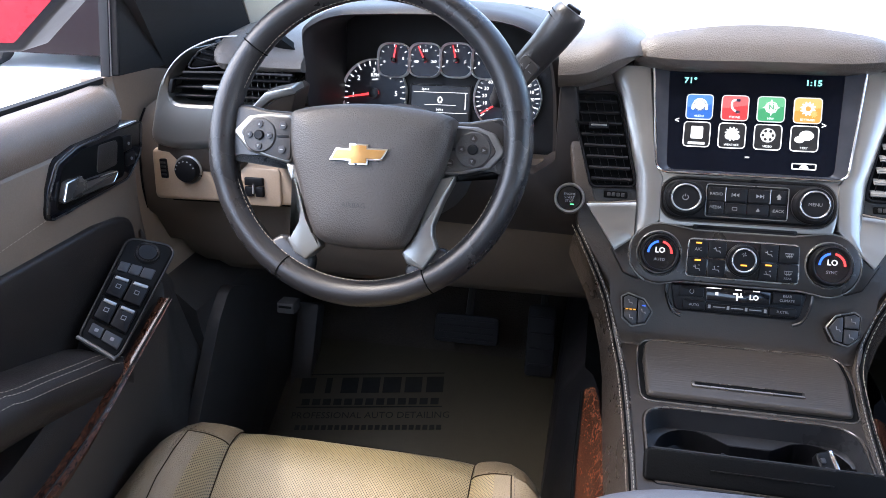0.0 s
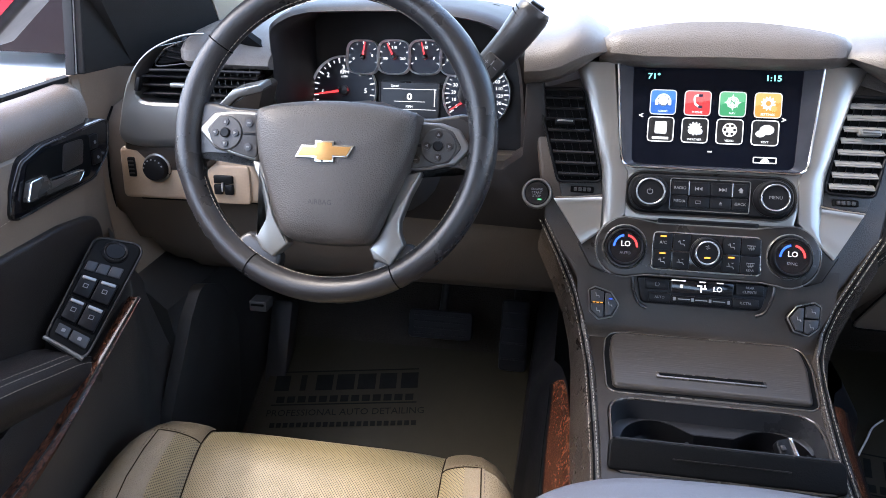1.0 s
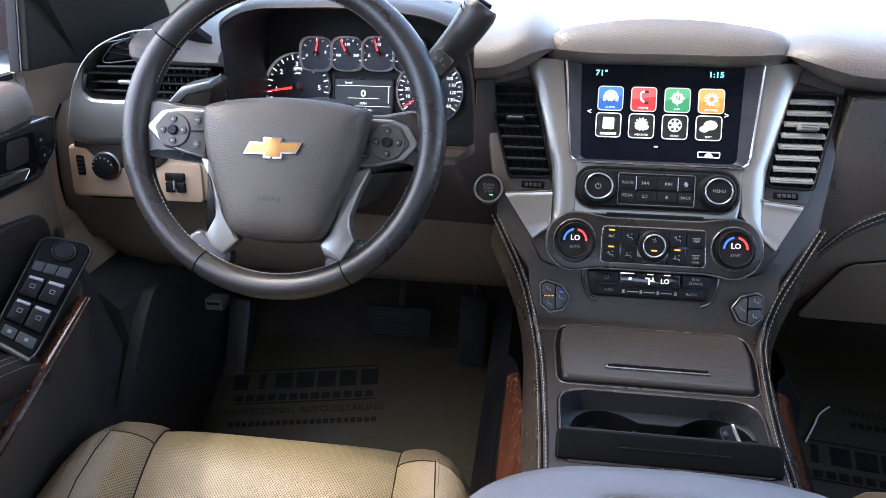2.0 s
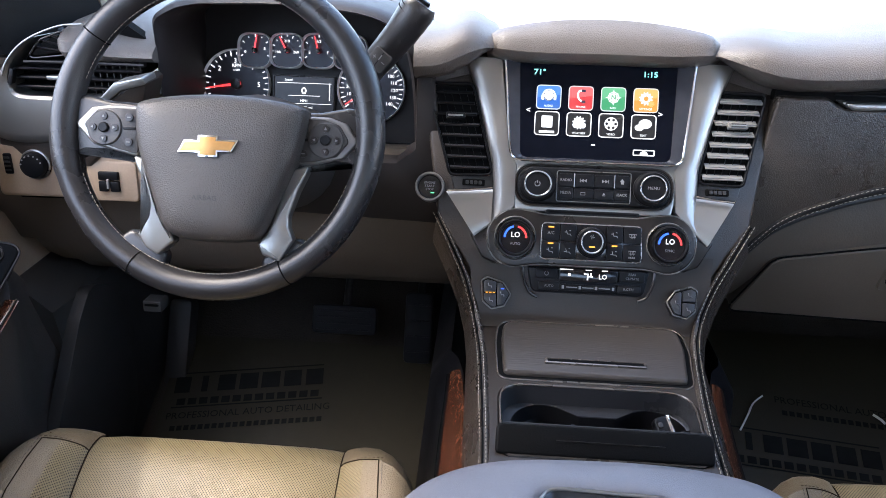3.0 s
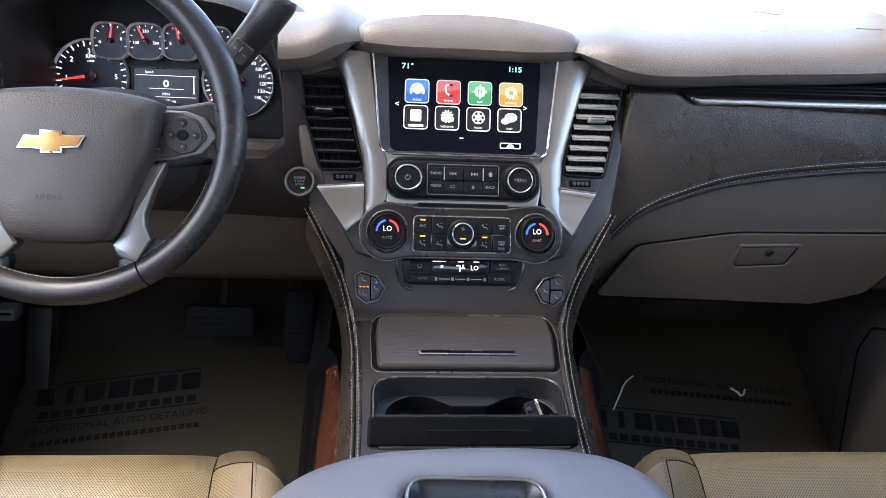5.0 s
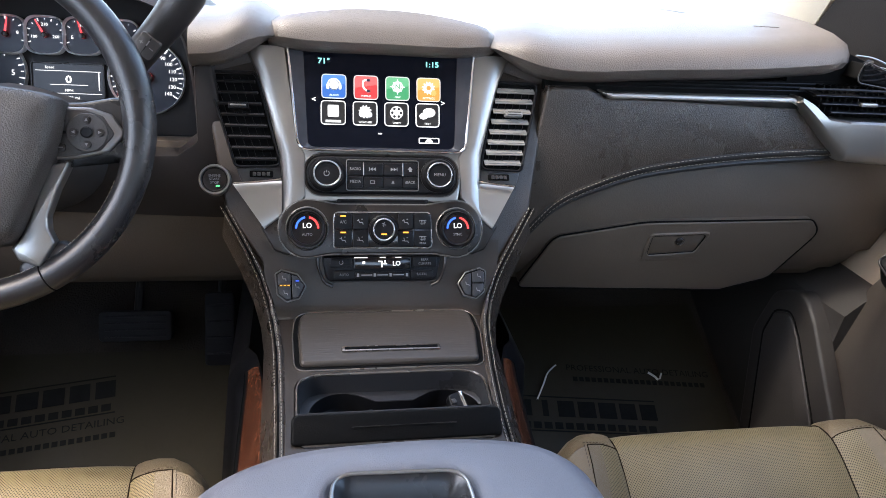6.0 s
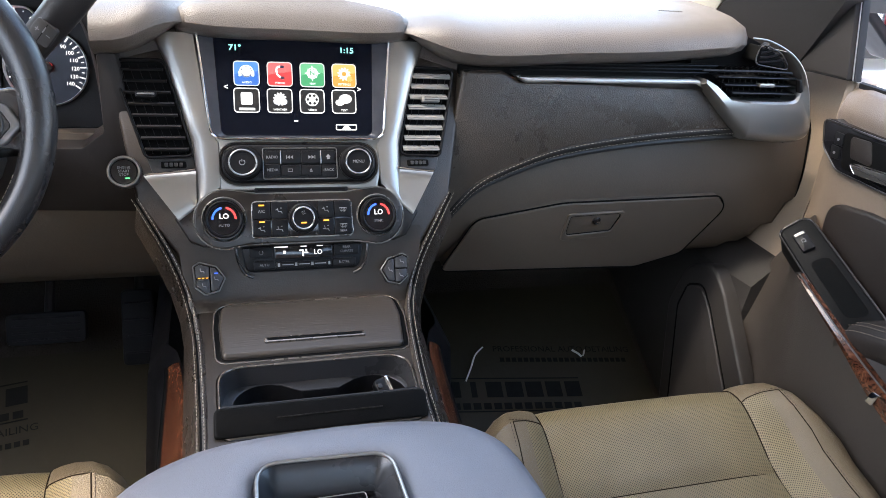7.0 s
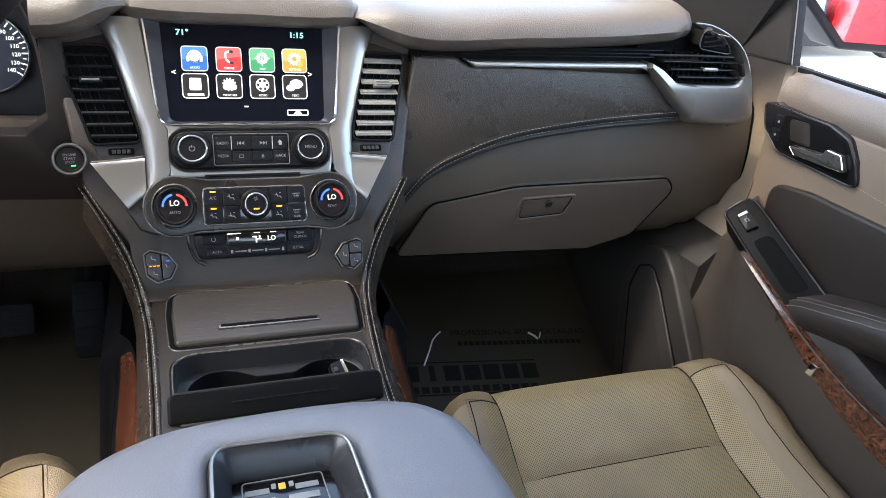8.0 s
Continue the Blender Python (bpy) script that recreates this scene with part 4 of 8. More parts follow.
            bm = band(disc_pts(c.x, c.y, 0.0072, 24), disc_pts(c.x, c.y, 0.0062, 24), 0.0072, 0.0076, STACK)
            part("symbol_detail", bm, ICON_INK, scr)
        elif k == 1:    # dark ear pieces of the receiver
            bm = slab(rpoly(rect(c.x + 0.003, c.y + 0.0072, 0.0050, 0.0032), 0.001), 0.0074, 0.0086, STACK)
            prism(bm, rpoly(rect(c.x + 0.003, c.y - 0.0072, 0.0050, 0.0032), 0.001), 0.0074, 0.0086, STACK)
            part("symbol_detail", bm, ICON_INK, scr)
        elif k == 2:
            bm = band(disc_pts(c.x, c.y, 0.0072, 24), disc_pts(c.x, c.y, 0.0064, 24), 0.0074, 0.0078, STACK)
            part("symbol_detail", bm, SCREENWHITE, scr)
        elif k == 3:    # second, smaller gear
            gear = [(c.x + 0.0068 + (0.0044 if (q // 2) % 2 else 0.0033) * math.cos(q * math.pi / 16), c.y - 0.0062 + (0.0044 if (q // 2) % 2 else 0.0033) * math.sin(q * math.pi / 16)) for q in range(32)]
            bm = slab(gear, 0.0070, 0.0078, STACK)
            part("symbol_detail", bm, ICON_SHEEN[3], scr)
        elif k == 4:
            bm = slab(rpoly(rect(c.x - 0.0030, c.y, 0.0016, 0.0100), 0.0004), 0.0073, 0.0076, STACK)
            prism(bm, rpoly(rect(c.x + 0.0008, c.y + 0.0030, 0.0060, 0.0044), 0.0018), 0.0073, 0.0076, STACK)
            part("symbol_detail", bm, DIMSCREEN, scr)
        elif k == 5:    # cloud before the sun
            bm = bmesh.new()
            for a, b, r in ((-0.004, -0.003, 0.0042), (0.001, -0.0015, 0.0050), (0.0055, -0.0035, 0.0038)):
                prism(bm, disc_pts(c.x + a, c.y + b, r, 20), 0.0073, 0.0077 + a * 0.02, STACK)
            part("symbol_detail", bm, ICON_PALE, scr)
        if k == 6:
            for q in range(6):
                a = q * math.pi / 3
                r = 0.0058
                bm = slab(disc_pts(c.x + r * math.cos(a), c.y + r * math.sin(a), 0.0019, 12), 0.0073, 0.0076, STACK)
                part("symbol_dot", bm, ICON_DARK, scr)
        if k == 2:
            lettering("N", 0.0085, at(STACK, c.x, c.y, 0.0078), ICON_GREEN, scr, "caption", bold=0.0003)
        if k == 3:
            bm = slab(disc_pts(c.x, c.y, 0.0032, 16), 0.0073, 0.0077, STACK)
            part("symbol_dot", bm, ICON_ORANGE, scr)
    lettering("71\u00b0", 0.0100, at(STACK, -0.0795, 0.2195, 0.0068), CYAN, scr, "readout", stretch=1.15, bold=0.0002)
    lettering("1:15", 0.0100, at(STACK, 0.0640, 0.2205, 0.0068), CYAN, scr, "readout", stretch=1.15, bold=0.0002)
    for u, w in ((-0.0925, "<"), (0.0790, ">")):
        lettering(w, 0.010, at(STACK, u, 0.1690, 0.0068), SCREENWHITE, scr, "arrow", bold=0.0002)
    bm = slab(rect(-0.006, 0.1265, 0.005, 0.0016), 0.006, 0.0068, STACK)
    part("page_dot", bm, SCREENWHITE, scr)
    o = rpoly(rect(0.0600, 0.1185, 0.0280, 0.0078), 0.0015)
    bm = band(o, inset([Vector(q) for q in o], 0.0012), 0.006, 0.0069, STACK)
    part("tray_key", bm, SCREENWHITE, scr)
    bm = slab([(0.0545, 0.1165), (0.0655, 0.1165), (0.0635, 0.1195), (0.0600, 0.1215), (0.0565, 0.1195)], 0.006, 0.0069, STACK)
    part("tray_arrow", bm, SCREENWHITE, scr)


BEZEL = plain("gloss_dark_bezel", (0.030, 0.033, 0.042), 0.22)
ICON_INK = glow("screen_dark_line", (0.02, 0.03, 0.08), 0.4)
DIMSCREEN = glow("screen_soft_white", (0.6, 0.62, 0.65), 0.7)
ICON_PALE = glow("screen_pale", (0.62, 0.68, 0.80), 0.9)
build_stack()


def knob(name, u, v, r, h, parent, ring=True, n0=0.006):
    bm = bmesh.new()
    lathe(bm, [(r * 1.06, n0 - 0.004), (r * 1.06, n0 + h * 0.25), (r, n0 + h * 0.35), (r * 0.97, n0 + h * 0.85), (r * 0.90, n0 + h), (r * 0.70, n0 + h), (r * 0.66, n0 + h * 0.93), (0, n0 + h * 0.93)], at(STACK, u, v), 40)
    ob = part(name, bm, BLACK, parent)
    if ring:
        bm = bmesh.new()
        tube(bm, [at(STACK, u, v, n0 + h) @ Vector((r * 0.74 * math.cos(a), r * 0.74 * math.sin(a), 0)) for a in np.linspace(0, 2 * math.pi, 40, endpoint=False)], 0.0011, 8, closed=True)
        part("ring", bm, BRIGHTRING, ob)
    return ob


def build_radio():
    rad = thing_part("radio_panel", dash)
    o = rpoly([(-0.102, 0.0465), (0.102, 0.0465), (0.102, 0.0955), (-0.102, 0.0955)], 0.0245, 10)
    bm = band(inset([Vector(q) for q in o], -0.0042), o, -0.01, 0.0072, STACK, 0.001)
    part("surround", bm, GUNMETAL, rad)
    bm = slab(o, -0.01, 0.0095, STACK, 0.003, steps=3)
    part("face", bm, BLACK, rad, "gloss black radio control panel")
    bm = bmesh.new()
    tube(bm, [STACK @ Vector((p.x, p.y, 0.0070)) for p in inset([Vector(q) for q in o], -0.0042)], 0.0008, 8, closed=True)
    part("rim", bm, RIMGREY, rad)
    inner = rpoly(rect(-0.001, 0.0705, 0.104, 0.0400), 0.003)
    bm = bmesh.new()
    tube(bm, [STACK @ Vector((p.x, p.y, 0.0098)) for p in inner], 0.0007, 6, closed=True)
    part("key_frame", bm, RIMGREY, rad)
    for u in (-0.0765, 0.0765):
        knob("knob", u, 0.0710, 0.0215, 0.016, rad, n0=0.009)
    lettering("MENU", 0.0056, at(STACK, 0.0765, 0.0710, 0.0247), DIMINK, rad, "caption")
    bm = bmesh.new()
    tube(bm, [at(STACK, -0.0765, 0.0710, 0.0246) @ Vector((0.0032 * math.cos(a), 0.0032 * math.sin(a), 0)) for a in np.linspace(2.1, 7.3, 16)], 0.0005, 5)
    tube(bm, [at(STACK, -0.0765, 0.0710, 0.0246) @ Vector((0, y, 0)) for y in (0.001, 0.0042)], 0.0005, 5)
    part("power_mark", bm, DIMINK, rad)
    keys = [(-0.0405, 0.0785, 0.021, 0.0165, "RADIO"), (-0.0405, 0.0620, 0.021, 0.0150, "MEDIA"), (-0.0145, 0.0785, 0.027, 0.0165, ""), (0.0135, 0.0785, 0.027, 0.0165, ""),
            (-0.0145, 0.0615, 0.027, 0.0130, ""), (0.0135, 0.0615, 0.027, 0.0130, ""), (0.0385, 0.0785, 0.020, 0.0165, ""), (0.0385, 0.0615, 0.020, 0.0140, "\u2039BACK")]
    for u, v, w, h, word in keys:
        bm = slab(rpoly(rect(u, v, w, h), 0.0018), 0.009, 0.0118, STACK, 0.0008)
        key = part("key", bm, BLACK, rad)
        if word:
            lettering(word, 0.0053, at(STACK, u, v, 0.0121), DIMINK, key, "caption")
    for u, d in ((-0.0155, -1), (0.0145, 1)):
        bm = bmesh.new()
        for q in (-0.0022, 0.0022):
            prism(bm, [(u + q - 0.002 * d, 0.0808), (u + q - 0.002 * d, 0.0762), (u + q + 0.002 * d, 0.0785)][::d], 0.0118, 0.0121, STACK)
        prism(bm, rect(u + 0.005 * d, 0.0785, 0.0009, 0.0046), 0.0118, 0.0121, STACK)
        part("track_mark", bm, DIMINK, rad)
    bm = slab([(0.0350, 0.0787), (0.0385, 0.0825), (0.0420, 0.0787), (0.0408, 0.0787), (0.0408, 0.0757), (0.0369, 0.0757), (0.0369, 0.0787)], 0.0118, 0.0121, STACK)
    part("home_mark", bm, DIMINK, rad)
    bm = slab([(0.0115, 0.0608), (0.0155, 0.0608), (0.0135, 0.0638)], 0.0118, 0.0121, STACK)
    prism(bm, rect(0.0135, 0.0598, 0.004, 0.0008), 0.0118, 0.0121, STACK)
    part("eject_mark", bm, DIMINK, rad)
    bm = band(rect(-0.0160, 0.0615, 0.0065, 0.0040), rect(-0.0160, 0.0615, 0.0053, 0.0028), 0.0116, 0.0121, STACK)
    part("screen_mark", bm, DIMINK, rad)
    for u in (-0.0288, 0.0278):
        bm = slab(rpoly(rect(u, 0.0785, 0.0013, 0.0180), 0.0006), 0.009, 0.0130, STACK, 0.0005)
        part("divider", bm, BRIGHTRING, rad)
    # disc slot
    bm = slab(rpoly(rect(0, 0.0362, 0.128, 0.0062), 0.002), 0.002, 0.0085, STACK, 0.001)
    part("slot_lip", bm, BLACK, rad)
    bm = slab(rect(0, 0.0362, 0.120, 0.0018), 0.008, 0.0088, STACK)
    part("slot", bm, VOID, rad)
    wide = [(-0.1765, -0.1773), (-0.0765, -0.0773), (-0.053, -0.0508), (0.051, 0.0446), (0.0765, 0.0714), (0.1765, 0.1714)]
    fit_width(rad, lambda x, v: table(x, wide))


build_radio()


def build_climate():
    cl = thing_part("climate_panel", dash)
    # gunmetal plate with round ends and pointed wings
    arc_r = [(0.1025 + 0.0395 * math.cos(a), 0.0395 * math.sin(a)) for a in np.linspace(-1.9, 1.75, 16)]
    o = arc_r + [(0.06, 0.0335), (-0.06, 0.0335)] + [(-x, y) for x, y in arc_r[::-1]] + [(-0.07, -0.0345), (0.07, -0.0345)]
    bm = slab(o, -0.02, 0.009, STACK, 0.004, steps=3)
    part("plate", bm, GUNMETAL, cl, "gunmetal climate control plate")
    bm = bmesh.new()
    tube(bm, [STACK @ Vector((p.x, p.y, 0.0078)) for p in inset([Vector(q) for q in o], 0.0012)], 0.0011, 6, closed=True)
    part("plate_edge", bm, RIMGREY, cl)
    wing = [(-0.165, 0.004), (-0.118, 0.036), (-0.10, 0.038), (-0.125, -0.036), (-0.146, -0.028)]
    for pts in (wing, mirrored(wing)):
        bm = slab(rpoly(pts, 0.004), -0.02, 0.0035, STACK, 0.003)
        part("wing", bm, GUNMETAL, cl)
    for u, word in ((-0.1025, "AUTO"), (0.1025, "SYNC")):
        bm = bmesh.new()
        lathe(bm, [(0.0292, 0.004), (0.0290, 0.0105), (0.0276, 0.0125), (0.0258, 0.0105), (0.0252, 0.007)], at(STACK, u, 0), 48)
        part("bezel", bm, BRIGHTRING, cl)
        bm = bmesh.new()
        lathe(bm, [(0.0242, 0.004), (0.0240, 0.018), (0.0234, 0.0225), (0.0220, 0.0240), (0.0204, 0.0232), (0.0198, 0.0205), (0, 0.0205)], at(STACK, u, 0), 48)
        dial = part("dial", bm, BLACK, cl)
        bm = slab(disc_pts(0, 0, 0.0196, 40), 0.0200, 0.0212, at(STACK, u, 0))
        part("dial_face", bm, GLOSS, dial)
        for a0, a1, mat in ((math.pi * 1.0, math.pi * 0.56, BLUEARC), (math.pi * 0.44, 0.0, REDARC)):
            pts = [(0.0158 * math.cos(a), 0.0158 * math.sin(a)) for a in np.linspace(a0, a1, 12)] + [(0.0132 * math.cos(a), 0.0132 * math.sin(a)) for a in np.linspace(a1, a0, 12)]
            bm = slab(pts, 0.0212, 0.0218, at(STACK, u, 0.0))
            part("temperature_arc", bm, mat, dial)
        lettering("LO", 0.0096, at(STACK, u, 0.0035, 0.0216), SCREENWHITE, dial, "readout", bold=0.0001)
        lettering(word, 0.0050, at(STACK, u, -0.0080, 0.0216), DIMINK, dial, "caption")
    o = rpoly([(-0.068, -0.0255), (0.068, -0.0255), (0.066, 0.0215), (-0.066, 0.0215)], 0.006, 4)
    bm = slab(o, 0.004, 0.012, STACK, 0.001)
    part("key_field", bm, GLOSS, cl)
    bm = bmesh.new()
    tube(bm, [STACK @ Vector((p[0], p[1], 0.0115)) for p in o], 0.0011, 6, closed=True)
    part("rim", bm, BRIGHTRING, cl)
    for u, v, w, h in ((-0.0545, 0.0095, 0.023, 0.021), (-0.0545, -0.0130, 0.023, 0.021), (-0.0310, 0.0095, 0.021, 0.021), (-0.0310, -0.0130, 0.021, 0.021), (0.0310, 0.0095, 0.021, 0.021),
                       (0.0310, -0.0130, 0.021, 0.021), (0.0545, 0.0095, 0.023, 0.021), (0.0545, -0.0130, 0.023, 0.021)):
        bm = slab(rpoly(rect(u, v, w, h), 0.0015), 0.011, 0.0142, STACK, 0.0008)
        part("key", bm, BLACK, cl)
    knob("fan_knob", 0.0, -0.0015, 0.0190, 0.010, cl, n0=0.0125)
    for u, v in ((-0.0545, 0.0165), (-0.0545, -0.0050), (0.0310, -0.0050), (0.0, -0.0075)):
        n = 0.0143 if abs(u) > 0.01 else 0.0223
        bm = slab(rect(u, v, 0.0075, 0.0019), n - 0.001, n + 0.0003, STACK)
        part("indicator", bm, AMBER, cl)
    lettering("A/C", 0.0055, at(STACK, -0.0545, 0.0085, 0.0145), DIMINK, cl, "caption")
    lettering("REAR", 0.0040, at(STACK, 0.0545, -0.0195, 0.0145), DIMINK, cl, "caption")
    # small pictograms: seated outline with an arrow
    for u, v, flip in ((-0.0310, 0.0095, 1), (-0.0310, -0.0140, -1), (0.0310, 0.0095, 1), (0.0310, -0.0150, -1), (-0.0545, -0.0140, 1)):
        bm = bmesh.new()
        for pth in (((-0.003, 0.003), (-0.0015, -0.0015), (0.0025, -0.0015), (0.0035, -0.004)), ((-0.005, 0.001 * flip), (-0.0022, 0.001 * flip)), ((0.001, 0.003), (0.003, 0.003))):
            tube(bm, [STACK @ Vector((u + a, v + b, 0.0144)) for a, b in pth], 0.00055, 5)
        part("airflow_mark", bm, DIMINK, cl)
    for v in (0.0095, -0.0120):
        bm = bmesh.new()
        tube(bm, [STACK @ Vector((0.0545 + a, v + b, 0.0144)) for a, b in ((-0.005, 0.0015), (0.005, 0.0015), (0.0035, -0.0022), (-0.0035, -0.0022))], 0.0005, 5, closed=True)
        for q in (-0.002, 0, 0.002):
            tube(bm, [STACK @ Vector((0.0545 + q + a, v + b, 0.0145)) for a, b in ((0, -0.004), (0.0006, -0.001), (0, 0.001))], 0.0004, 5)
        part("demister_mark", bm, DIMINK, cl)
    bm = bmesh.new()
    for q in range(4):
        a = q * math.pi / 2 + 0.4
        tube(bm, [at(STACK, 0, 0.0055, 0.0222) @ Vector((r * math.cos(a + 0.5 * k), r * math.sin(a + 0.5 * k), 0)) for k, r in enumerate((0.0006, 0.0020, 0.0028))], 0.0005, 5)
    part("fan_mark", bm, DIMINK, cl)
    # rear climate strip below
    o = rpoly([(-0.083, -0.036), (0.083, -0.036), (0.076, -0.070), (-0.076, -0.070)], [0.003, 0.003, 0.010, 0.010], 4)
    bm = slab(o, -0.03, 0.000, STACK, 0.003)
    part("rear_strip", bm, BLACK, cl, "black rear climate control strip")
    bm = slab(rpoly(rect(0.0, -0.0455, 0.078, 0.0165), 0.002), 0.0, 0.0025, STACK, 0.0006)
    part("rear_display", bm, GLOSS, cl)
    lettering("LO", 0.0088, at(STACK, 0.0195, -0.0465, 0.0028), SCREENWHITE, cl, "readout", bold=0.0001)
    bm = slab(rect(-0.026, -0.0450, 0.0035, 0.0035), 0.0025, 0.003, STACK)
    for a, b, w, h in ((-0.003, -0.0435, 0.006, 0.0018), (-0.001, -0.0475, 0.0018, 0.0075), (0.003, -0.0465, 0.006, 0.0016), (0.0035, -0.0435, 0.002, 0.003)):
        prism(bm, rect(a, b, w, h), 0.0025, 0.003, STACK)
    part("rear_symbols", bm, SCREENWHITE, cl)
    bm = bmesh.new()
    for q in (-0.030, 0.0, 0.022):
        prism(bm, rect(q, -0.0382, 0.018 if q < -0.01 else 0.008, 0.0012), 0.0025, 0.003, STACK)
    part("segment_marks", bm, SCREENWHITE, cl)
    for u, v, w, h, word in ((-0.0570, -0.0445, 0.030, 0.0135, ""), (-0.0530, -0.0610, 0.028, 0.0120, "AUTO"), (0.0590, -0.0440, 0.034, 0.0150, "REAR"), (0.0550, -0.0610, 0.032, 0.0110, "R.CTRL")):
        bm = slab(rpoly(rect(u, v, w, h), 0.002), 0.0, 0.0032, STACK, 0.001)
        key = part("key", bm, BLACK, cl)
        if word == "REAR":
            lettering("REAR", 0.0045, at(STACK, u, v + 0.0026, 0.0034), DIMINK, key, "caption")
            lettering("CLIMATE", 0.0045, at(STACK, u, v - 0.0028, 0.0034), DIMINK, key, "caption")
        elif word:
            lettering(word, 0.0046, at(STACK, u, v, 0.0034), DIMINK, key, "caption")
    bm = bmesh.new()
    tube(bm, [at(STACK, -0.0570, -0.0445, 0.0034) @ Vector((0.0026 * math.cos(a), 0.0026 * math.sin(a), 0)) for a in np.linspace(2.1, 7.3, 14)], 0.0004, 5)
    part("power_mark", bm, DIMINK, cl)
    bm = slab(rpoly(rect(0.0, -0.0618, 0.076, 0.0085), 0.003), 0.0, 0.0028, STACK, 0.001)
    part("rocker", bm, BLACK, cl)
    for q in (-0.022, 0.0, 0.022):
        bm = slab(rpoly(rect(q, -0.0615, 0.015, 0.0012), 0.0004), 0.0026, 0.0034, STACK)
        part("rocker_mark", bm, DIMINK, cl)
    for q in (-0.034, -0.0110, 0.0110, 0.034):
        bm = slab(rect(q, -0.0615, 0.0030, 0.0045), 0.0026, 0.0034, STACK)
        part("rocker_mark", bm, DIMINK, cl)
    for s in (-1, 1):
        bm = bmesh.new()
        tube(bm, spline([STACK @ Vector((s * u, v, 0.001)) for u, v in ((0.089, -0.038), (0.0875, -0.052), (0.080, -0.070), (0.068, -0.0765))], 5), 0.0020, 8)
        part("strip_border", bm, GUNMETAL, cl)
    fit_width(cl, lambda x, v: 0.9644 * x - 0.0031)


build_climate()


SWITCHGREY = surface("charcoal_key_plastic", (0.028, 0.029, 0.032), 0.4, grain=0.0002, scale=1000)


def build_seat_switch(s):
    o = [(-0.0235, 0.019), (-0.014, 0.0245), (0.010, 0.0175), (0.0225, 0.000), (0.013, -0.0185), (-0.0065, -0.0235), (-0.0205, -0.012)]
    if s > 0:
        o = mirrored(o)
    M = at(STACK, 0.1185 if s > 0 else -0.1230, -0.0750, 0.002) @ pose(0, 0, 0, -8, 0, 0) @ Matrix.Diagonal((0.86, 0.88, 1, 1))
    sw = thing_part("seat_heater_switch", dash)
    bm = slab(rpoly(o, 0.004), -0.02, 0.002, M, 0.001)
    part("frame", bm, GUNMETAL, sw)
    bm = bmesh.new()
    tube(bm, [M @ Vector((p.x, p.y, 0.0022)) for p in rpoly(o, 0.004)], 0.0009, 6, closed=True)
    part("rim", bm, RIMGREY, sw)
    oo = inset([Vector(q) for q in o], 0.0022)
    bm = slab(rpoly(oo, 0.004), 0.0, 0.0035, M, 0.001)
    part("well", bm, VOID, sw)
    keys = ([(-0.020, 0.017), (-0.0135, 0.0205), (-0.0005, 0.0168), (-0.0005, 0.0015), (-0.019, 0.0015)], [(-0.0185, -0.0005), (-0.0005, -0.0005), (0.0005, -0.0195), (-0.006, -0.0205), (-0.018, -0.0105)],
            [(0.0012, 0.0160), (0.0090, 0.0140), (0.0195, 0.0), (0.0115, -0.0160), (0.0022, -0.0185)])
    for k, q in enumerate(keys):
        bm = slab(rpoly(q if s < 0 else mirrored(q), 0.0015), 0.003, 0.0062, M, 0.001)
        key = part("key", bm, SWITCHGREY, sw)
        c = sum((Vector(p) for p in q), Vector((0, 0))) / len(q)
        c.x *= -s
        bm = bmesh.new()
        tube(bm, [M @ Vector((c.x + a, c.y + b, 0.0064)) for a, b in ((-0.002, 0.0035), (-0.001, -0.001), (0.003, -0.001), (0.0035, -0.0035))], 0.0006, 5)
        part("symbol", bm, DIMINK, key)
    if s < 0:
        for q in range(3):
            bm = slab(rect(-0.0145 + 0.0055 * q, 0.0008, 0.0034, 0.0013), 0.006, 0.0070, M)
            part("indicator", bm, AMBER, sw)
        bm = slab(rect(0.0095, 0.0072, 0.0050, 0.0013), 0.006, 0.0070, M)
        part("indicator", bm, BLUEARC, sw)


for side_sign in (-1, 1):
    build_seat_switch(side_sign)


# Pale copy of the black vent plastic; passenger vent's light is in the colour.
SLATLIT = surface("lit_vent_plastic", (0.20, 0.195, 0.185), 0.42, grain=0.0002, scale=900)


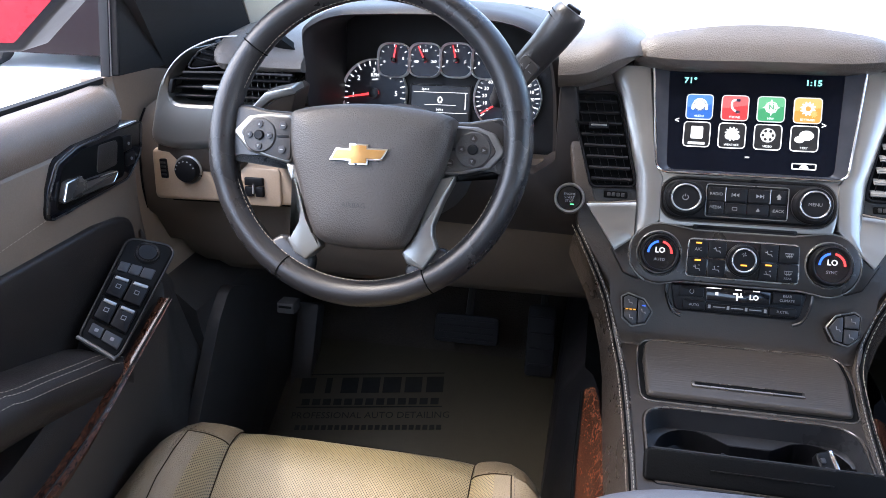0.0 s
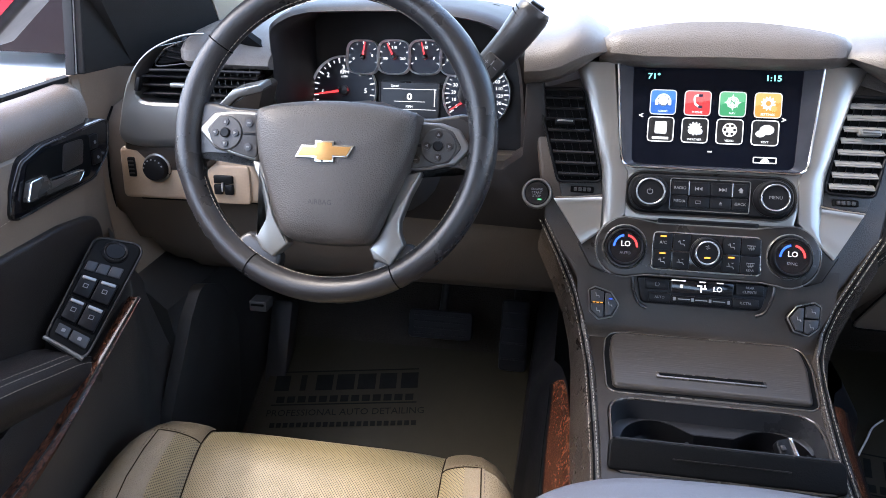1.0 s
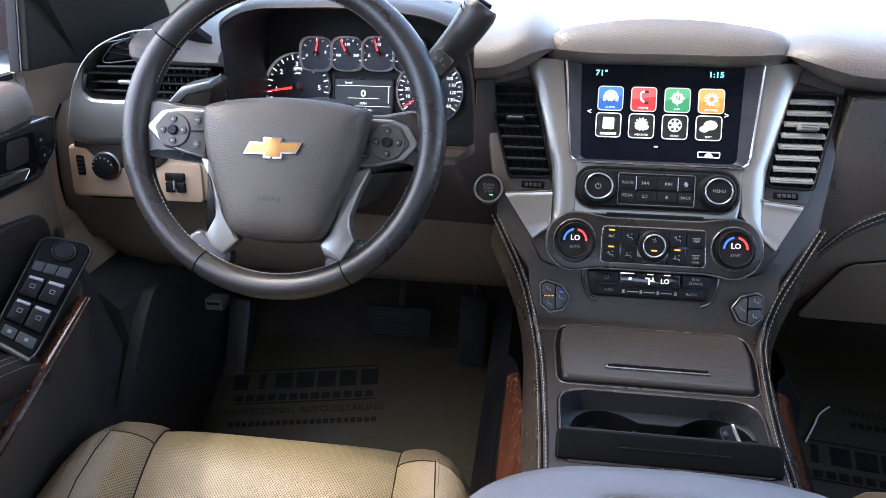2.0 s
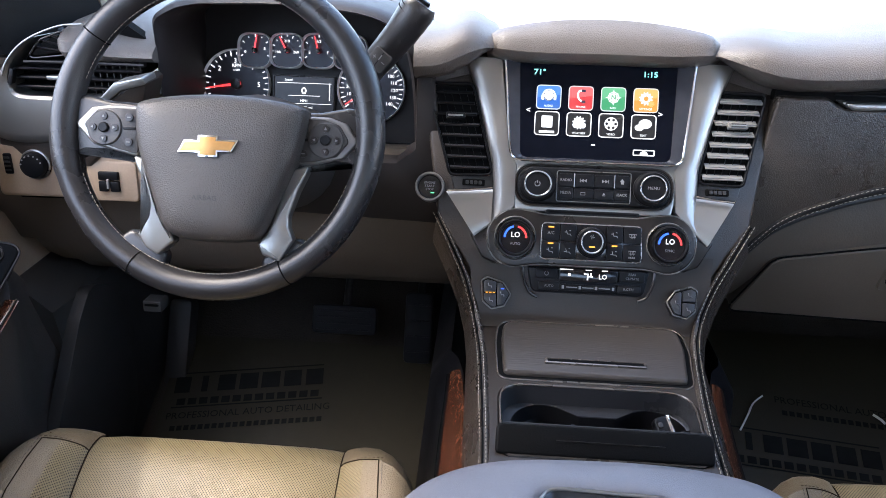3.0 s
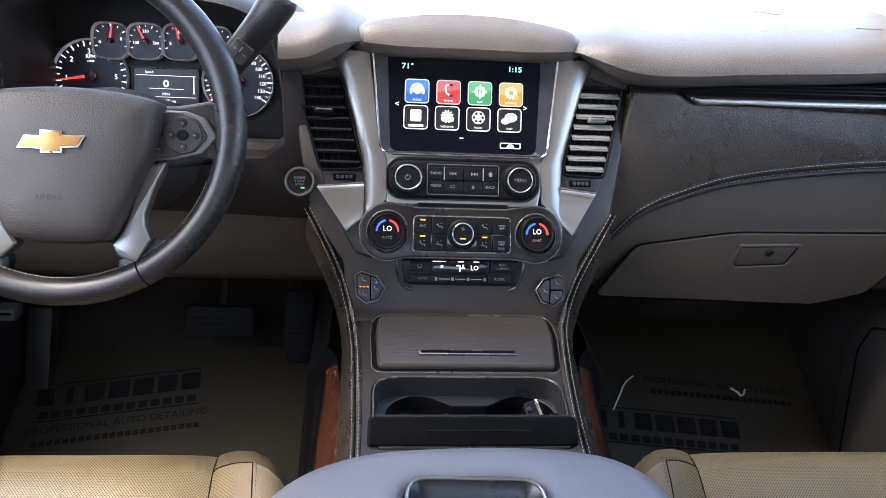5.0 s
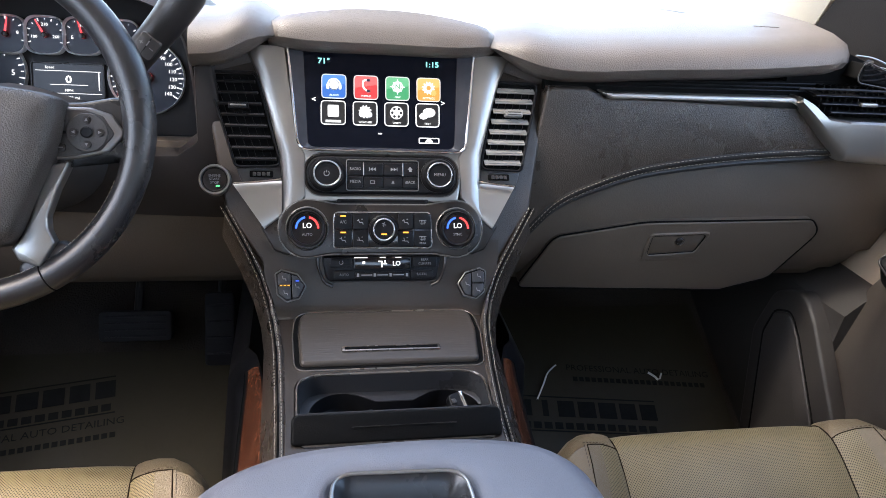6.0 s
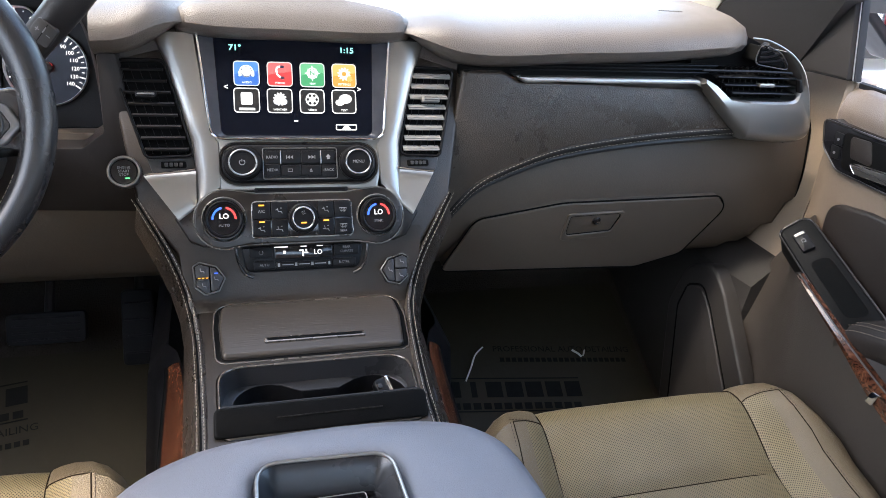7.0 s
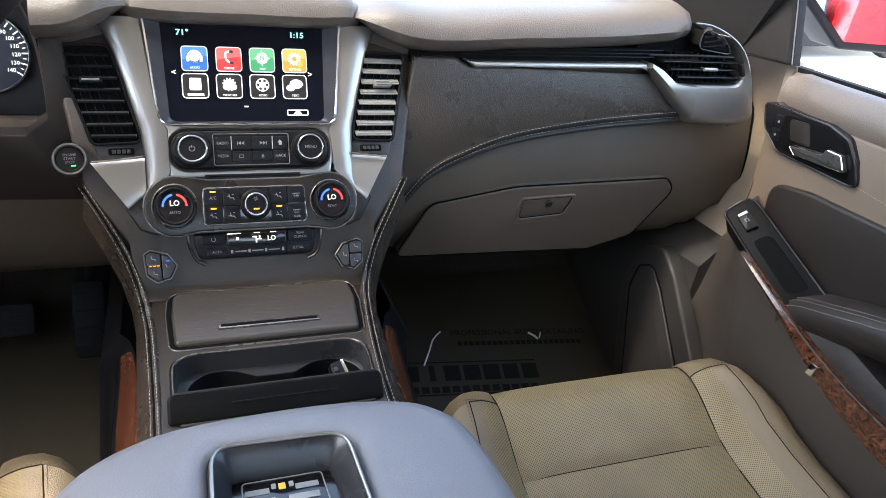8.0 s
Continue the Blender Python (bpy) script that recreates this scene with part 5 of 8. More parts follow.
def build_stack_vent(s):
    v = thing_part("air_vent", dash)
    o = [(-0.2262, 0.2000), (-0.1678, 0.2010), (-0.1367, 0.0840), (-0.1910, 0.0820)]
    oo = [(-0.2310, 0.2060), (-0.1660, 0.2070), (-0.1310, 0.0640), (-0.1850, 0.0590)]
    if s > 0:
        o, oo = mirrored(o), mirrored(oo)
    O, OO = rpoly(o, 0.007, 5), rpoly(oo, 0.008, 5)
    bm = slab(OO, -0.05, -0.006, STACK, 0.002)
    part("housing", bm, DARKPLASTIC, v)
    bm = band(inset(O, -0.0035), O, -0.03, 0.001, STACK, 0.0012)
    part("rim", bm, BLACK, v)
    bm = slab(O, -0.03, -0.0052, STACK)
    part("duct", bm, VOID, v)
    for k in range(5):      # upright vanes behind the slats
        f = (k + 0.6) / 5.2
        p0, p1 = lerp(-0.2243, -0.1698, f), lerp(-0.1900, -0.1387, f)
        q = [(p0 - 0.0005, 0.197), (p1 - 0.0005, 0.086), (p1 + 0.0005, 0.086), (p0 + 0.0005, 0.197)]
        bm = slab(q if s < 0 else mirrored(q), -0.0056, -0.0030, STACK, 0, True)
        part("vane", bm, BLACK, v)
    rows = 8
    for k in range(rows):
        f = (k + 0.6) / (rows + 0.2)
        vv = lerp(0.2000, 0.0830, f)
        a, b = lerp(-0.2243, -0.1900, f), lerp(-0.1698, -0.1387, f)
        if s > 0:
            a, b = -b, -a
        bm = bmesh.new()
        prof = ((-0.0035, 0.0015), (-0.0015, 0.0025), (0.0008, 0.0015), (0.0040, -0.016), (0.0012, -0.017)) if s < 0 else ((-0.0044, 0.0010), (-0.0036, 0.0026), (-0.0024, 0.0024), (0.0042, -0.0040), (0.0042, -0.0062))
        loft(bm, [[STACK @ Vector((u, vv + dv, n)) for dv, n in prof] for u in (a, lerp(a, b, 0.5), b)], closed=True, caps=True)
        # driver's slats stay black, passenger's take the copy coloured as if lit
        part("slat", bm, BLACK if s < 0 else SLATLIT, v)
        # highlight on the front edge, put in as a thin tube
        bm = bmesh.new()
        tube(bm, [STACK @ Vector((u, vv - 0.0012, 0.0024)) for u in (a, lerp(a, b, 0.5), b)], 0.0005, 5)
        part("slat_edge", bm, GUNMETAL if s < 0 else SLATLIT, v)
    M = at(STACK, s * 0.1880, 0.1585, 0.0)
    bm = slab(rpoly(rect(0, 0, 0.0250, 0.0085), 0.002), -0.002, 0.0085, M, 0.002)
    part("tab", bm, BLACK if s < 0 else SLATLIT, v)
    if s > 0:
        bm = slab(rpoly(rect(0, 0.0005, 0.0190, 0.0045), 0.001), 0.008, 0.0090, M)
        part("tab_inset", bm, DARKPLASTIC, v)
    bm = slab(rpoly(rect(0, 0, 0.0200, 0.0022), 0.0008), 0.008, 0.0098, M, 0.0006)
    part("tab_line", bm, SILVER, v)
    u0 = s * 0.1600
    bm = slab(rpoly(rect(u0, 0.0715, 0.0300, 0.0085), 0.002), -0.006, -0.002, STACK, 0.001)
    part("thumbwheel_slot", bm, VOID, v)
    for k in range(4):
        bm = slab(rpoly(rect(u0 + (k - 1.5) * 0.0058, 0.0715, 0.0042, 0.0048), 0.0008), -0.004, -0.0005, STACK, 0.0006)
        part("rib", bm, DARKPLASTIC, v)
    bm = bmesh.new()
    tube(bm, [STACK @ Vector((s * q, w, 0.007)) for q, w in ((0.194, 0.0585), (0.165, 0.0605), (0.1345, 0.0645))], 0.0014, 6)
    edge = part("bright_edge", bm, CHROME, v)
    if s > 0:
        fit_width(v, lambda x, h: x - 0.0115 * step(h, 0.065, 0.19))
        fit_width(edge, lambda x, h: 0.128 + (x - 0.134) * 0.85)


for side_sign in (-1, 1):
    build_stack_vent(side_sign)


def build_start_button():
    sb = thing_part("start_button", dash)
    M = at(STACK, -0.2185, 0.0635, -0.004)
    bm = bmesh.new()
    lathe(bm, [(0.0200, -0.02), (0.0200, 0.001), (0.0188, 0.0035), (0.0172, 0.0035), (0.0162, 0.0015), (0.0162, -0.004)], M, 40)
    part("ring", bm, SILVER, sb)
    bm = bmesh.new()
    lathe(bm, [(0.0158, -0.004), (0.0158, 0.0005), (0.0145, 0.002), (0, 0.0012)], M, 40)
    part("button", bm, GLOSS, sb)
    lettering("ENGINE", 0.0042, at(M, 0, 0.0050, 0.0022), DIMINK, sb, "caption")
    lettering("START", 0.0045, at(M, 0, 0.0005, 0.0022), DIMINK, sb, "caption")
    lettering("STOP", 0.0045, at(M, 0, -0.0040, 0.0022), DIMINK, sb, "caption")
    bm = slab(rect(0.004, -0.0082, 0.005, 0.0016), 0.0015, 0.0024, M)
    part("indicator", bm, GREEN, sb)


build_start_button()


# ---- instruments ----
def build_cluster():
    C = C0 = axes((0, 1.278, 0.765), (1, 0, 0), (0, 0.30, 0.954))
    cl = thing("instrument_cluster", (-0.44, 1.28, 0.70), "black instrument cluster with chrome-ringed round gauges", "instrument panel")
    bm = slab(rpoly([(-0.640, -0.10), (-0.245, -0.10), (-0.245, 0.07), (-0.30, 0.115), (-0.58, 0.115), (-0.640, 0.07)], 0.02), -0.02, -0.004, C)
    part("face", bm, DASHHOOD, cl)

    def arc(cx, cy, r, w, a0, a1, n, z0, z1):
        aa = np.linspace(a0, a1, n)
        return slab([(cx + r * math.cos(a), cy + r * math.sin(a)) for a in aa] + [(cx + (r - w) * math.cos(a), cy + (r - w) * math.sin(a)) for a in aa[::-1]], z0, z1, C)

    def dial(cx, cy, r, ticks, a0, a1, words, needle, wr=0.70, ws=0.009, up=0.0, square=2.0):
        """square: 2 gives a round dial, more a squarer one."""
        d = thing_part("gauge", cl)
        C = C0 @ Matrix.Translation((0, 0, up))

        def edge(k, z):
            out = []
            for a in np.linspace(0, 2 * math.pi, 56, endpoint=False):
                g = r * k / (abs(math.cos(a)) ** square + abs(math.sin(a)) ** square) ** (1 / square)
                out.append(C @ Vector((cx + g * math.cos(a), cy + g * math.sin(a), z)))
            return out
        bm = bmesh.new()
        loft(bm, [edge(k, -0.002) for k in (0.02, 0.5, 1.0)], closed=True)
        part("dial", bm, GLOSSBLUE, d)
        bm = bmesh.new()
        loft(bm, [edge(1.0 + k, z) for k, z in ((0.0018 / r, -0.008), (0.0018 / r, 0.004), (0.0009 / r, 0.0056), (0, 0.004), (-0.0006 / r, -0.003))], closed=True)
        part("ring", bm, RINGGREY, d)
        for k in range(ticks + 1):
            a = lerp(a0, a1, k / ticks)
            big = k % 2 == 0
            bm = bmesh.new()
            m = at(C, cx, cy, 0) @ pose(0, 0, 0, 0, 0, math.degrees(a))
            prism(bm, rect(r * 0.90, 0, r * (0.14 if big else 0.07), r * (0.022 if big else 0.012) + 0.0003), -0.002, -0.0008, m)
            part("tick", bm, WHITEINK, d)
        for w, a in words:
            lettering(w, ws, at(C, cx + r * wr * math.cos(a), cy + r * wr * math.sin(a), 0.0), WHITEINK, d, "figure")
        m = at(C, cx, cy, 0.003) @ pose(0, 0, 0, 0, 0, math.degrees(needle))
        bm = slab([(-r * 0.15, -r * 0.035 - 0.0006), (r * 0.92, -0.0006), (r * 0.92, 0.0006), (-r * 0.15, r * 0.035 + 0.0006)], 0.0, 0.0016, m)
        part("needle", bm, NEEDLE, d)
        bm = bmesh.new()
        lathe(bm, [(r * 0.16, -0.001), (r * 0.15, 0.005), (0, 0.006)], at(C, cx, cy), 20)
        part("hub", bm, GUNMETAL, d)
        return d

    R = math.radians
    d = dial(-0.5385, -0.0195, 0.0520, 24, R(233), R(-30), [(str(k), R(186 - 46.5 * (k - 1))) for k in range(1, 6)], R(189), 0.68, 0.0104)
    lettering("RPM", 0.0075, at(C, -0.5385, 0.0085, 0), WHITEINK, d, "figure")
    lettering("x1000", 0.0042, at(C, -0.5385, 0.0020, 0), WHITEINK, d, "figure")
    dial(-0.327, -0.0195, 0.0510, 28, R(215), R(-35), [(str(10 * k), R(212 - 250 * k / 14)) for k in range(0, 15)], R(212), 0.70, 0.0074)
    dial(-0.5055, 0.031, 0.0245, 8, R(200), R(-20), [("8", R(10)), ("0", R(190))], R(80), 0.62, 0.0062, 0.012, 3.4)
    dial(-0.4560, 0.032, 0.0245, 10, R(205), R(-25), [("100", R(190)), ("210", R(90)), ("260", R(-8))], R(118), 0.58, 0.0058, 0.012, 3.4)
    dial(-0.4070, 0.033, 0.0245, 8, R(205), R(-25), [("E", R(190)), ("1/2", R(90)), ("F", R(-10))], R(105), 0.58, 0.0062, 0.012, 3.4)
    dial(-0.3580, 0.032, 0.0245, 8, R(205), R(-25), [("8", R(190)), ("19", R(-10))], R(92), 0.58, 0.0062, 0.012, 3.4)
    C = C0 @ Matrix.Translation((0, -0.005, 0))
    o = rpoly([(-0.4785, -0.054), (-0.386, -0.054), (-0.386, 0.0), (-0.4785, 0.0)], 0.002)
    bm = band(inset([Vector(q) for q in o], -0.0025), o, -0.004, 0.002, C, 0.0006)
    part("display_frame", bm, GUNMETAL, cl)
    bm = slab(o, -0.004, -0.001, C)
    part("display", bm, DISPLAYGREY, cl)
    lettering("0", 0.0145, at(C, -0.432, -0.0215, 0), SCREENWHITE, cl, "readout", stretch=1.2, bold=0.0003)
    lettering("MPH", 0.0056, at(C, -0.432, -0.0365, 0), SCREENWHITE, cl, "readout")
    lettering("Speed", 0.0050, at(C, -0.456, -0.0050, 0), SCREENWHITE, cl, "readout")
    lettering("113805 mi", 0.0064, at(C, -0.432, -0.0465, 0), SCREENWHITE, cl, "readout")
    lettering("PRNDM", 0.0072, at(C, -0.402, -0.0585, 0), WHITEINK, cl, "readout")
    bm = slab(rect(-0.416, -0.0585, 0.006, 0.007), -0.004, -0.0012, C)
    part("gear_box", bm, NEEDLE, cl)
    for v, w in ((-0.0095, 0.086), (-0.0405, 0.086), (-0.0285, 0.05)):
        bm = slab(rect(-0.432, v, w, 0.0006), -0.001, -0.0004, C)
        part("rule", bm, WHITEINK, cl)
    bm = slab(rect(-0.392, -0.022, 0.0012, 0.026), -0.001, -0.0004, C)
    part("bar", bm, WHITEINK, cl)
    # hood around the gauges
    arch = [(-0.590, 0.690), (-0.588, 0.760), (-0.588, 0.832), (-0.586, 0.857), (-0.573, 0.869), (-0.554, 0.8755), (-0.513, 0.878), (-0.413, 0.879), (-0.310, 0.867), (-0.266, 0.838), (-0.250, 0.780), (-0.246, 0.690)]
    line = spline([(x, 0, z) for x, z in arch], 5)
    cx, cz = -0.447, 0.77

    def ring(y, k, dz=0.0, kz=None):
        return [Vector((cx + (p.x - cx) * k, y - 0.040 * min(1, max(0, (-0.545 - p.x) / 0.04)) * (1 if y < 1.25 else 0), cz + (p.z - cz) * (kz or k) + dz)) for p in line]
    bm = bmesh.new()
    loft(bm, [ring(1.66, 1.10, -0.03, 0.70), ring(1.45, 1.10, -0.01, 1.0), ring(1.28, 1.08, 0, 1.08), ring(1.20, 1.06, 0, 1.09), ring(1.172, 1.035, 0, 1.06), ring(1.166, 1.01), ring(1.175, 0.985), ring(1.22, 0.99, 0, 0.96), ring(1.30, 1.0, 0, 0.90)])
    part("hood", bm, DASHHOOD, cl, "dark hooded shroud over the gauges")
    return cl


GLOSSBLUE = plain("dark_gauge_face", (0.022, 0.026, 0.040), 0.4)
DISPLAYGREY = glow("display_grey", (0.012, 0.013, 0.017), 0.6)
DASHHOOD = surface("black_brown_hood", (0.020, 0.017, 0.017), 0.5, spec=0.3, grain=0.0002, scale=1000, kind="leather")
build_cluster()


KEYGREY = surface("dark_grey_key_plastic", (0.055, 0.05, 0.046), 0.45, grain=0.0002, scale=900)


def build_driver_controls():
    # tan switch panel with the lamp dial
    P = axes((-0.745, 1.108, 0.652), (1, 0.05, 0), (0, 0.10, 1))
    bm = slab(rpoly([(-0.092, 0.040), (0.105, 0.044), (0.135, -0.040), (-0.095, -0.038)], 0.010, 5), -0.06, 0.004, P, 0.006, steps=3)
    part("switch_panel", bm, TAN, dash, "light tan switch panel")
    dial = thing_part("headlamp_dial", dash)
    M = at(P, -0.034, 0.010)
    bm = bmesh.new()
    lathe(bm, [(0.0215, 0.0), (0.0215, 0.005), (0.0195, 0.007), (0.0185, 0.006), (0.0180, 0.014), (0.0165, 0.017), (0.0120, 0.018), (0, 0.0175)], M, 36)
    part("knob", bm, BLACK, dial)
    bm = bmesh.new()
    tube(bm, [M @ Vector((0.0198 * math.cos(a), 0.0198 * math.sin(a), 0.006)) for a in np.linspace(0, 2 * math.pi, 36, endpoint=False)], 0.0020, 6, closed=True)
    part("ring", bm, SILVER, dial)
    for k in range(7):
        a = math.radians(20 + 25 * k)
        bm = slab(disc_pts(0.0145 * math.cos(a), 0.0145 * math.sin(a), 0.0012, 8), 0.017, 0.0182, M)
        part("mark", bm, DIMINK, dial)
    bm = slab(rpoly(rect(-0.074, 0.010, 0.012, 0.030), 0.003), 0.002, 0.006, P, 0.0015)
    part("dimmer_wheel", bm, BLACK, dash)
    for k in range(4):
        bm = slab(rect(-0.074, 0.001 + 0.006 * k, 0.008, 0.0025), 0.006, 0.0075, P)
        part("dimmer_rib", bm, DARKPLASTIC, dash)
    # trailer brake switch
    Q = axes((-0.682, 1.112, 0.636), (0.85, 0, 0), (0, 0.15, 1))
    tb = thing_part("brake_controller", dash)
    bm = slab(rpoly(rect(0.005, 0.004, 0.082, 0.058), 0.008), -0.02, 0.009, Q, 0.003)
    part("mount", bm, TAN, tb)
    for u, v, w, h in ((0.006, 0.012, 0.029, 0.012), (-0.0025, -0.003, 0.0125, 0.015), (0.0145, -0.003, 0.0125, 0.015)):
        bm = slab(rpoly(rect(u, v, w, h), 0.002), 0.0, 0.014, Q, 0.0015)
        part("key", bm, BLACK, tb)
    bm = slab(rpoly(rect(0.006, 0.001, 0.003, 0.014), 0.001), 0.010, 0.0165, Q, 0.0008)
    part("slider", bm, DIMINK, tb)
    # seam under the panel
    bm = bmesh.new()
    tube(bm, [Vector((x, 1.135 - 0.0 * x, 0.600 + 0.012 * (x + 0.83))) for x in np.linspace(-0.835, -0.52, 8)], 0.0022, 6)
    part("seam", bm, VOID, dash)
    # column shroud
    bm = bmesh.new()
    a = math.radians(24)
    ax = Vector((0, math.cos(a), -math.sin(a)))
    c0 = Vector((-0.4485, 0.945, 0.765))
    secs = []
    for d, r in ((0.03, 0.040), (0.06, 0.055), (0.14, 0.072), (0.26, 0.082)):
        c = c0 + ax * d
        secs.append([c + Vector((r * 1.25 * math.cos(q), 0, 0)) + Vector((0, math.sin(a), math.cos(a))) * (r * math.sin(q)) for q in np.linspace(0, 2 * math.pi, 24, endpoint=False)])
    loft(bm, secs, closed=True, caps=True)
    part("column_shroud", bm, DARKPLASTIC, dash)
    # bonnet release
    rel = thing_part("bonnet_release", dash)
    bm = slab(rpoly(rect(-0.693, 0.388, 0.032, 0.020), 0.004), -0.02, 0.008, axes((0, 1.155, 0), (1, 0, 0), (0, 0.1, 1)), 0.003)
    part("handle", bm, KEYGREY, rel)
    bm = slab(rpoly(rect(-0.693, 0.391, 0.024, 0.004), 0.002), 0.007, 0.0090, axes((0, 1.155, 0), (1, 0, 0), (0, 0.1, 1)))
    part("mark", bm, VOID, rel)
    # hidden filler behind the wheel
    bm = slab(rpoly([(-0.620, 0.605), (-0.198, 0.590), (-0.205, 0.70), (-0.219, 0.80), (-0.241, 0.80), (-0.243, 0.70), (-0.270, 0.68), (-0.635, 0.68)], 0.006), -0.04, 0.012, axes((0, 1.135, 0), (1, 0, 0), (0, 0, 1)), 0.004)
    part("column_panel", bm, DASHHOOD, dash)


build_driver_controls()


def build_gear_lever():
    g = thing("gear_lever", (-0.36, 1.08, 0.70), "black column gear lever with buttons on its thick end", "gear lever")
    path = spline([(-0.33, 1.18, 0.765), (-0.315, 1.12, 0.785), (-0.298, 1.072, 0.812), (-0.255, 1.060, 0.862), (-0.2275, 1.060, 0.900)], 6)
    n = len(path)
    bm = bmesh.new()
    tube(bm, path, [lerp(0.011, 0.0215, min(1, k / n * 1.15)) if k < n - 2 else 0.0208 - 0.0025 * (k - n + 2) for k in range(n)], 16)
    part("lever", bm, WHEELHIDE, g)
    t = (path[-1] - path[-10]).normalized()
    for back in (0.012, 0.018):
        side = t.cross(Vector((0, 1, 0))).normalized()
        bm = bmesh.new()
        tube(bm, [path[-1] - t * back + (side * math.cos(a) + t.cross(side) * math.sin(a)) * 0.0208 for a in np.linspace(0, 2 * math.pi, 24, endpoint=False)], 0.0009, 5, closed=True)
        part("groove", bm, VOID, g)
    M = axes(Vector((-0.2775, 1.0430, 0.8355)), t.cross(Vector((0, -1, 0.3))).normalized(), t)
    bm = slab(rpoly(rect(0, 0, 0.024, 0.024), 0.004), -0.004, 0.003, M, 0.001)
    part("rocker", bm, DARKPLASTIC, g)
    bm = slab(rect(0, 0.004, 0.0012, 0.007), 0.002, 0.0036, M)
    part("mark", bm, DIMINK, g)
    lettering("+", 0.010, at(M, -0.0065, 0, 0.0032), DIMINK, g, "mark")
    lettering("\u2212", 0.010, at(M, 0.0065, 0, 0.0032), DIMINK, g, "mark")
    bm = slab(rect(0, 0, 0.0008, 0.022), 0.002, 0.0034, M)
    part("split", bm, VOID, g)
    M2 = axes(path[-1] + t * 0.001, Vector((1, 0, -0.6)), t.cross(Vector((1, 0, -0.6))))
    bm = slab(rpoly(rect(0, 0, 0.018, 0.012), 0.003), -0.002, 0.003, M2, 0.001, True)
    part("end_button", bm, BLACK, g)


build_gear_lever()


# ---- steering wheel ----
def build_wheel():
    W = axes((-0.4485, 0.9465, 0.7685), (1, 0, 0), (0, math.sin(radians(24)), math.cos(radians(24))))
    w = thing("steering_wheel", (-0.4485, 0.945, 0.765), "black leather steering wheel with silver spokes and a gold badge", "steering wheel")
    R, r = 0.1755, 0.0155
    bm = bmesh.new()
    secs = []
    for k in range(96):
        a = 2 * math.pi * k / 96
        rr = r * (1 + 0.10 * max(0, math.cos(2 * (a - radians(20)))) * (1 if math.sin(a) > -0.3 else 0))
        secs.append([W @ Vector(((R + rr * math.cos(q)) * math.cos(a), (R + rr * math.cos(q)) * math.sin(a), rr * 1.1 * math.sin(q))) for q in np.linspace(0, 2 * math.pi, 16, endpoint=False)])
    secs.append(secs[0])
    loft(bm, secs, closed=True)
    bmesh.ops.remove_doubles(bm, verts=bm.verts[:], dist=1e-6)
    rim = part("rim", bm, WHEELHIDE, w, "worn smooth black leather rim")

    def on_rim(a, q, k=1.0):
        return W @ Vector(((R + r * k * math.cos(q)) * math.cos(a), (R + r * k * math.cos(q)) * math.sin(a), r * 1.1 * k * math.sin(q)))
    for a0, a1 in ((20, 160), (200, 232), (236, 304), (308, 340)):
        stitches([on_rim(radians(a), radians(166), 1.02) for a in np.linspace(a0, a1, int(abs(a1 - a0)) + 2)], w, THREAD, 0.0055, 0.0040, 0.0005)
    for a in (144, 36, 240, 299):
        bm = bmesh.new()
        tube(bm, [on_rim(radians(a), q, 1.012) for q in np.linspace(0, 2 * math.pi, 20, endpoint=False)], 0.0008, 6, closed=True)
        part("seam", bm, VOID, w)
    # horizontal arms behind the button pads
    for s, c in ((-1, 0.0), (1, 0.012)):
        o = [(-0.170, 0.034), (-0.150, 0.036), (-0.120, 0.030), (-0.06, 0.028), (-0.06, -0.05), (-0.085, -0.040), (-0.12, -0.030), (-0.150, -0.030), (-0.170, -0.040)]
        if s > 0:
            o = [(x + 0.012 if x < 0.1 else x, y - 0.004) for x, y in mirrored(o)]
        bm = slab(rpoly(o, 0.008, 4), -0.014, 0.004, W, 0.006, True, 3)
        part("spoke", bm, WHEELHIDE, w)
    # lower leather legs
    leg = [(-0.092, -0.112), (-0.050, -0.138), (-0.060, -0.176), (-0.125, -0.135)]
    for s in (-1, 1):
        o = leg if s < 0 else [(x + 0.006, y - 0.002) for x, y in mirrored(leg)]
        bm = slab(rpoly(o, 0.012, 5), -0.012, 0.004, W, 0.006, True, 3)
        part("lower_spoke", bm, WHEELHIDE, w)
    # airbag cover
    half = [(0.0, 0.0375), (0.050, 0.0345), (0.086, 0.028), (0.094, 0.018), (0.090, -0.022), (0.080, -0.052), (0.066, -0.092), (0.054, -0.114), (0.034, -0.122), (0.0, -0.1235)]
    flank = [(0.0, 0.0375), (0.050, 0.0345), (0.086, 0.028), (0.0935, 0.018), (0.0865, -0.022), (0.0755, -0.052), (0.0580, -0.092), (0.0475, -0.114), (0.031, -0.122), (0.0, -0.1235)]
    o = [(x, y) for x, y in flank] + [(-x, y) for x, y in half[1:-1][::-1]]
    o = [(p.x + 0.0145, p.y) for p in spline([(x, y, 0) for x, y in o[::-1]], 3, True)]
    bm = bmesh.new()
    pts = [Vector(q) for q in o]
    c = Vector((0.0145, -0.04))
    prof = [(1.0, -0.02), (1.0, 0.020), (0.985, 0.030), (0.955, 0.037), (0.88, 0.0415), (0.70, 0.0445), (0.45, 0.0462), (0.2, 0.047)]
    loft(bm, [[W @ Vector((*(c + (p - c) * k), z)) for p in pts] for k, z in prof], closed=True, caps=True)
    hub = part("airbag_cover", bm, HUBHIDE, w, "grained black airbag cover")
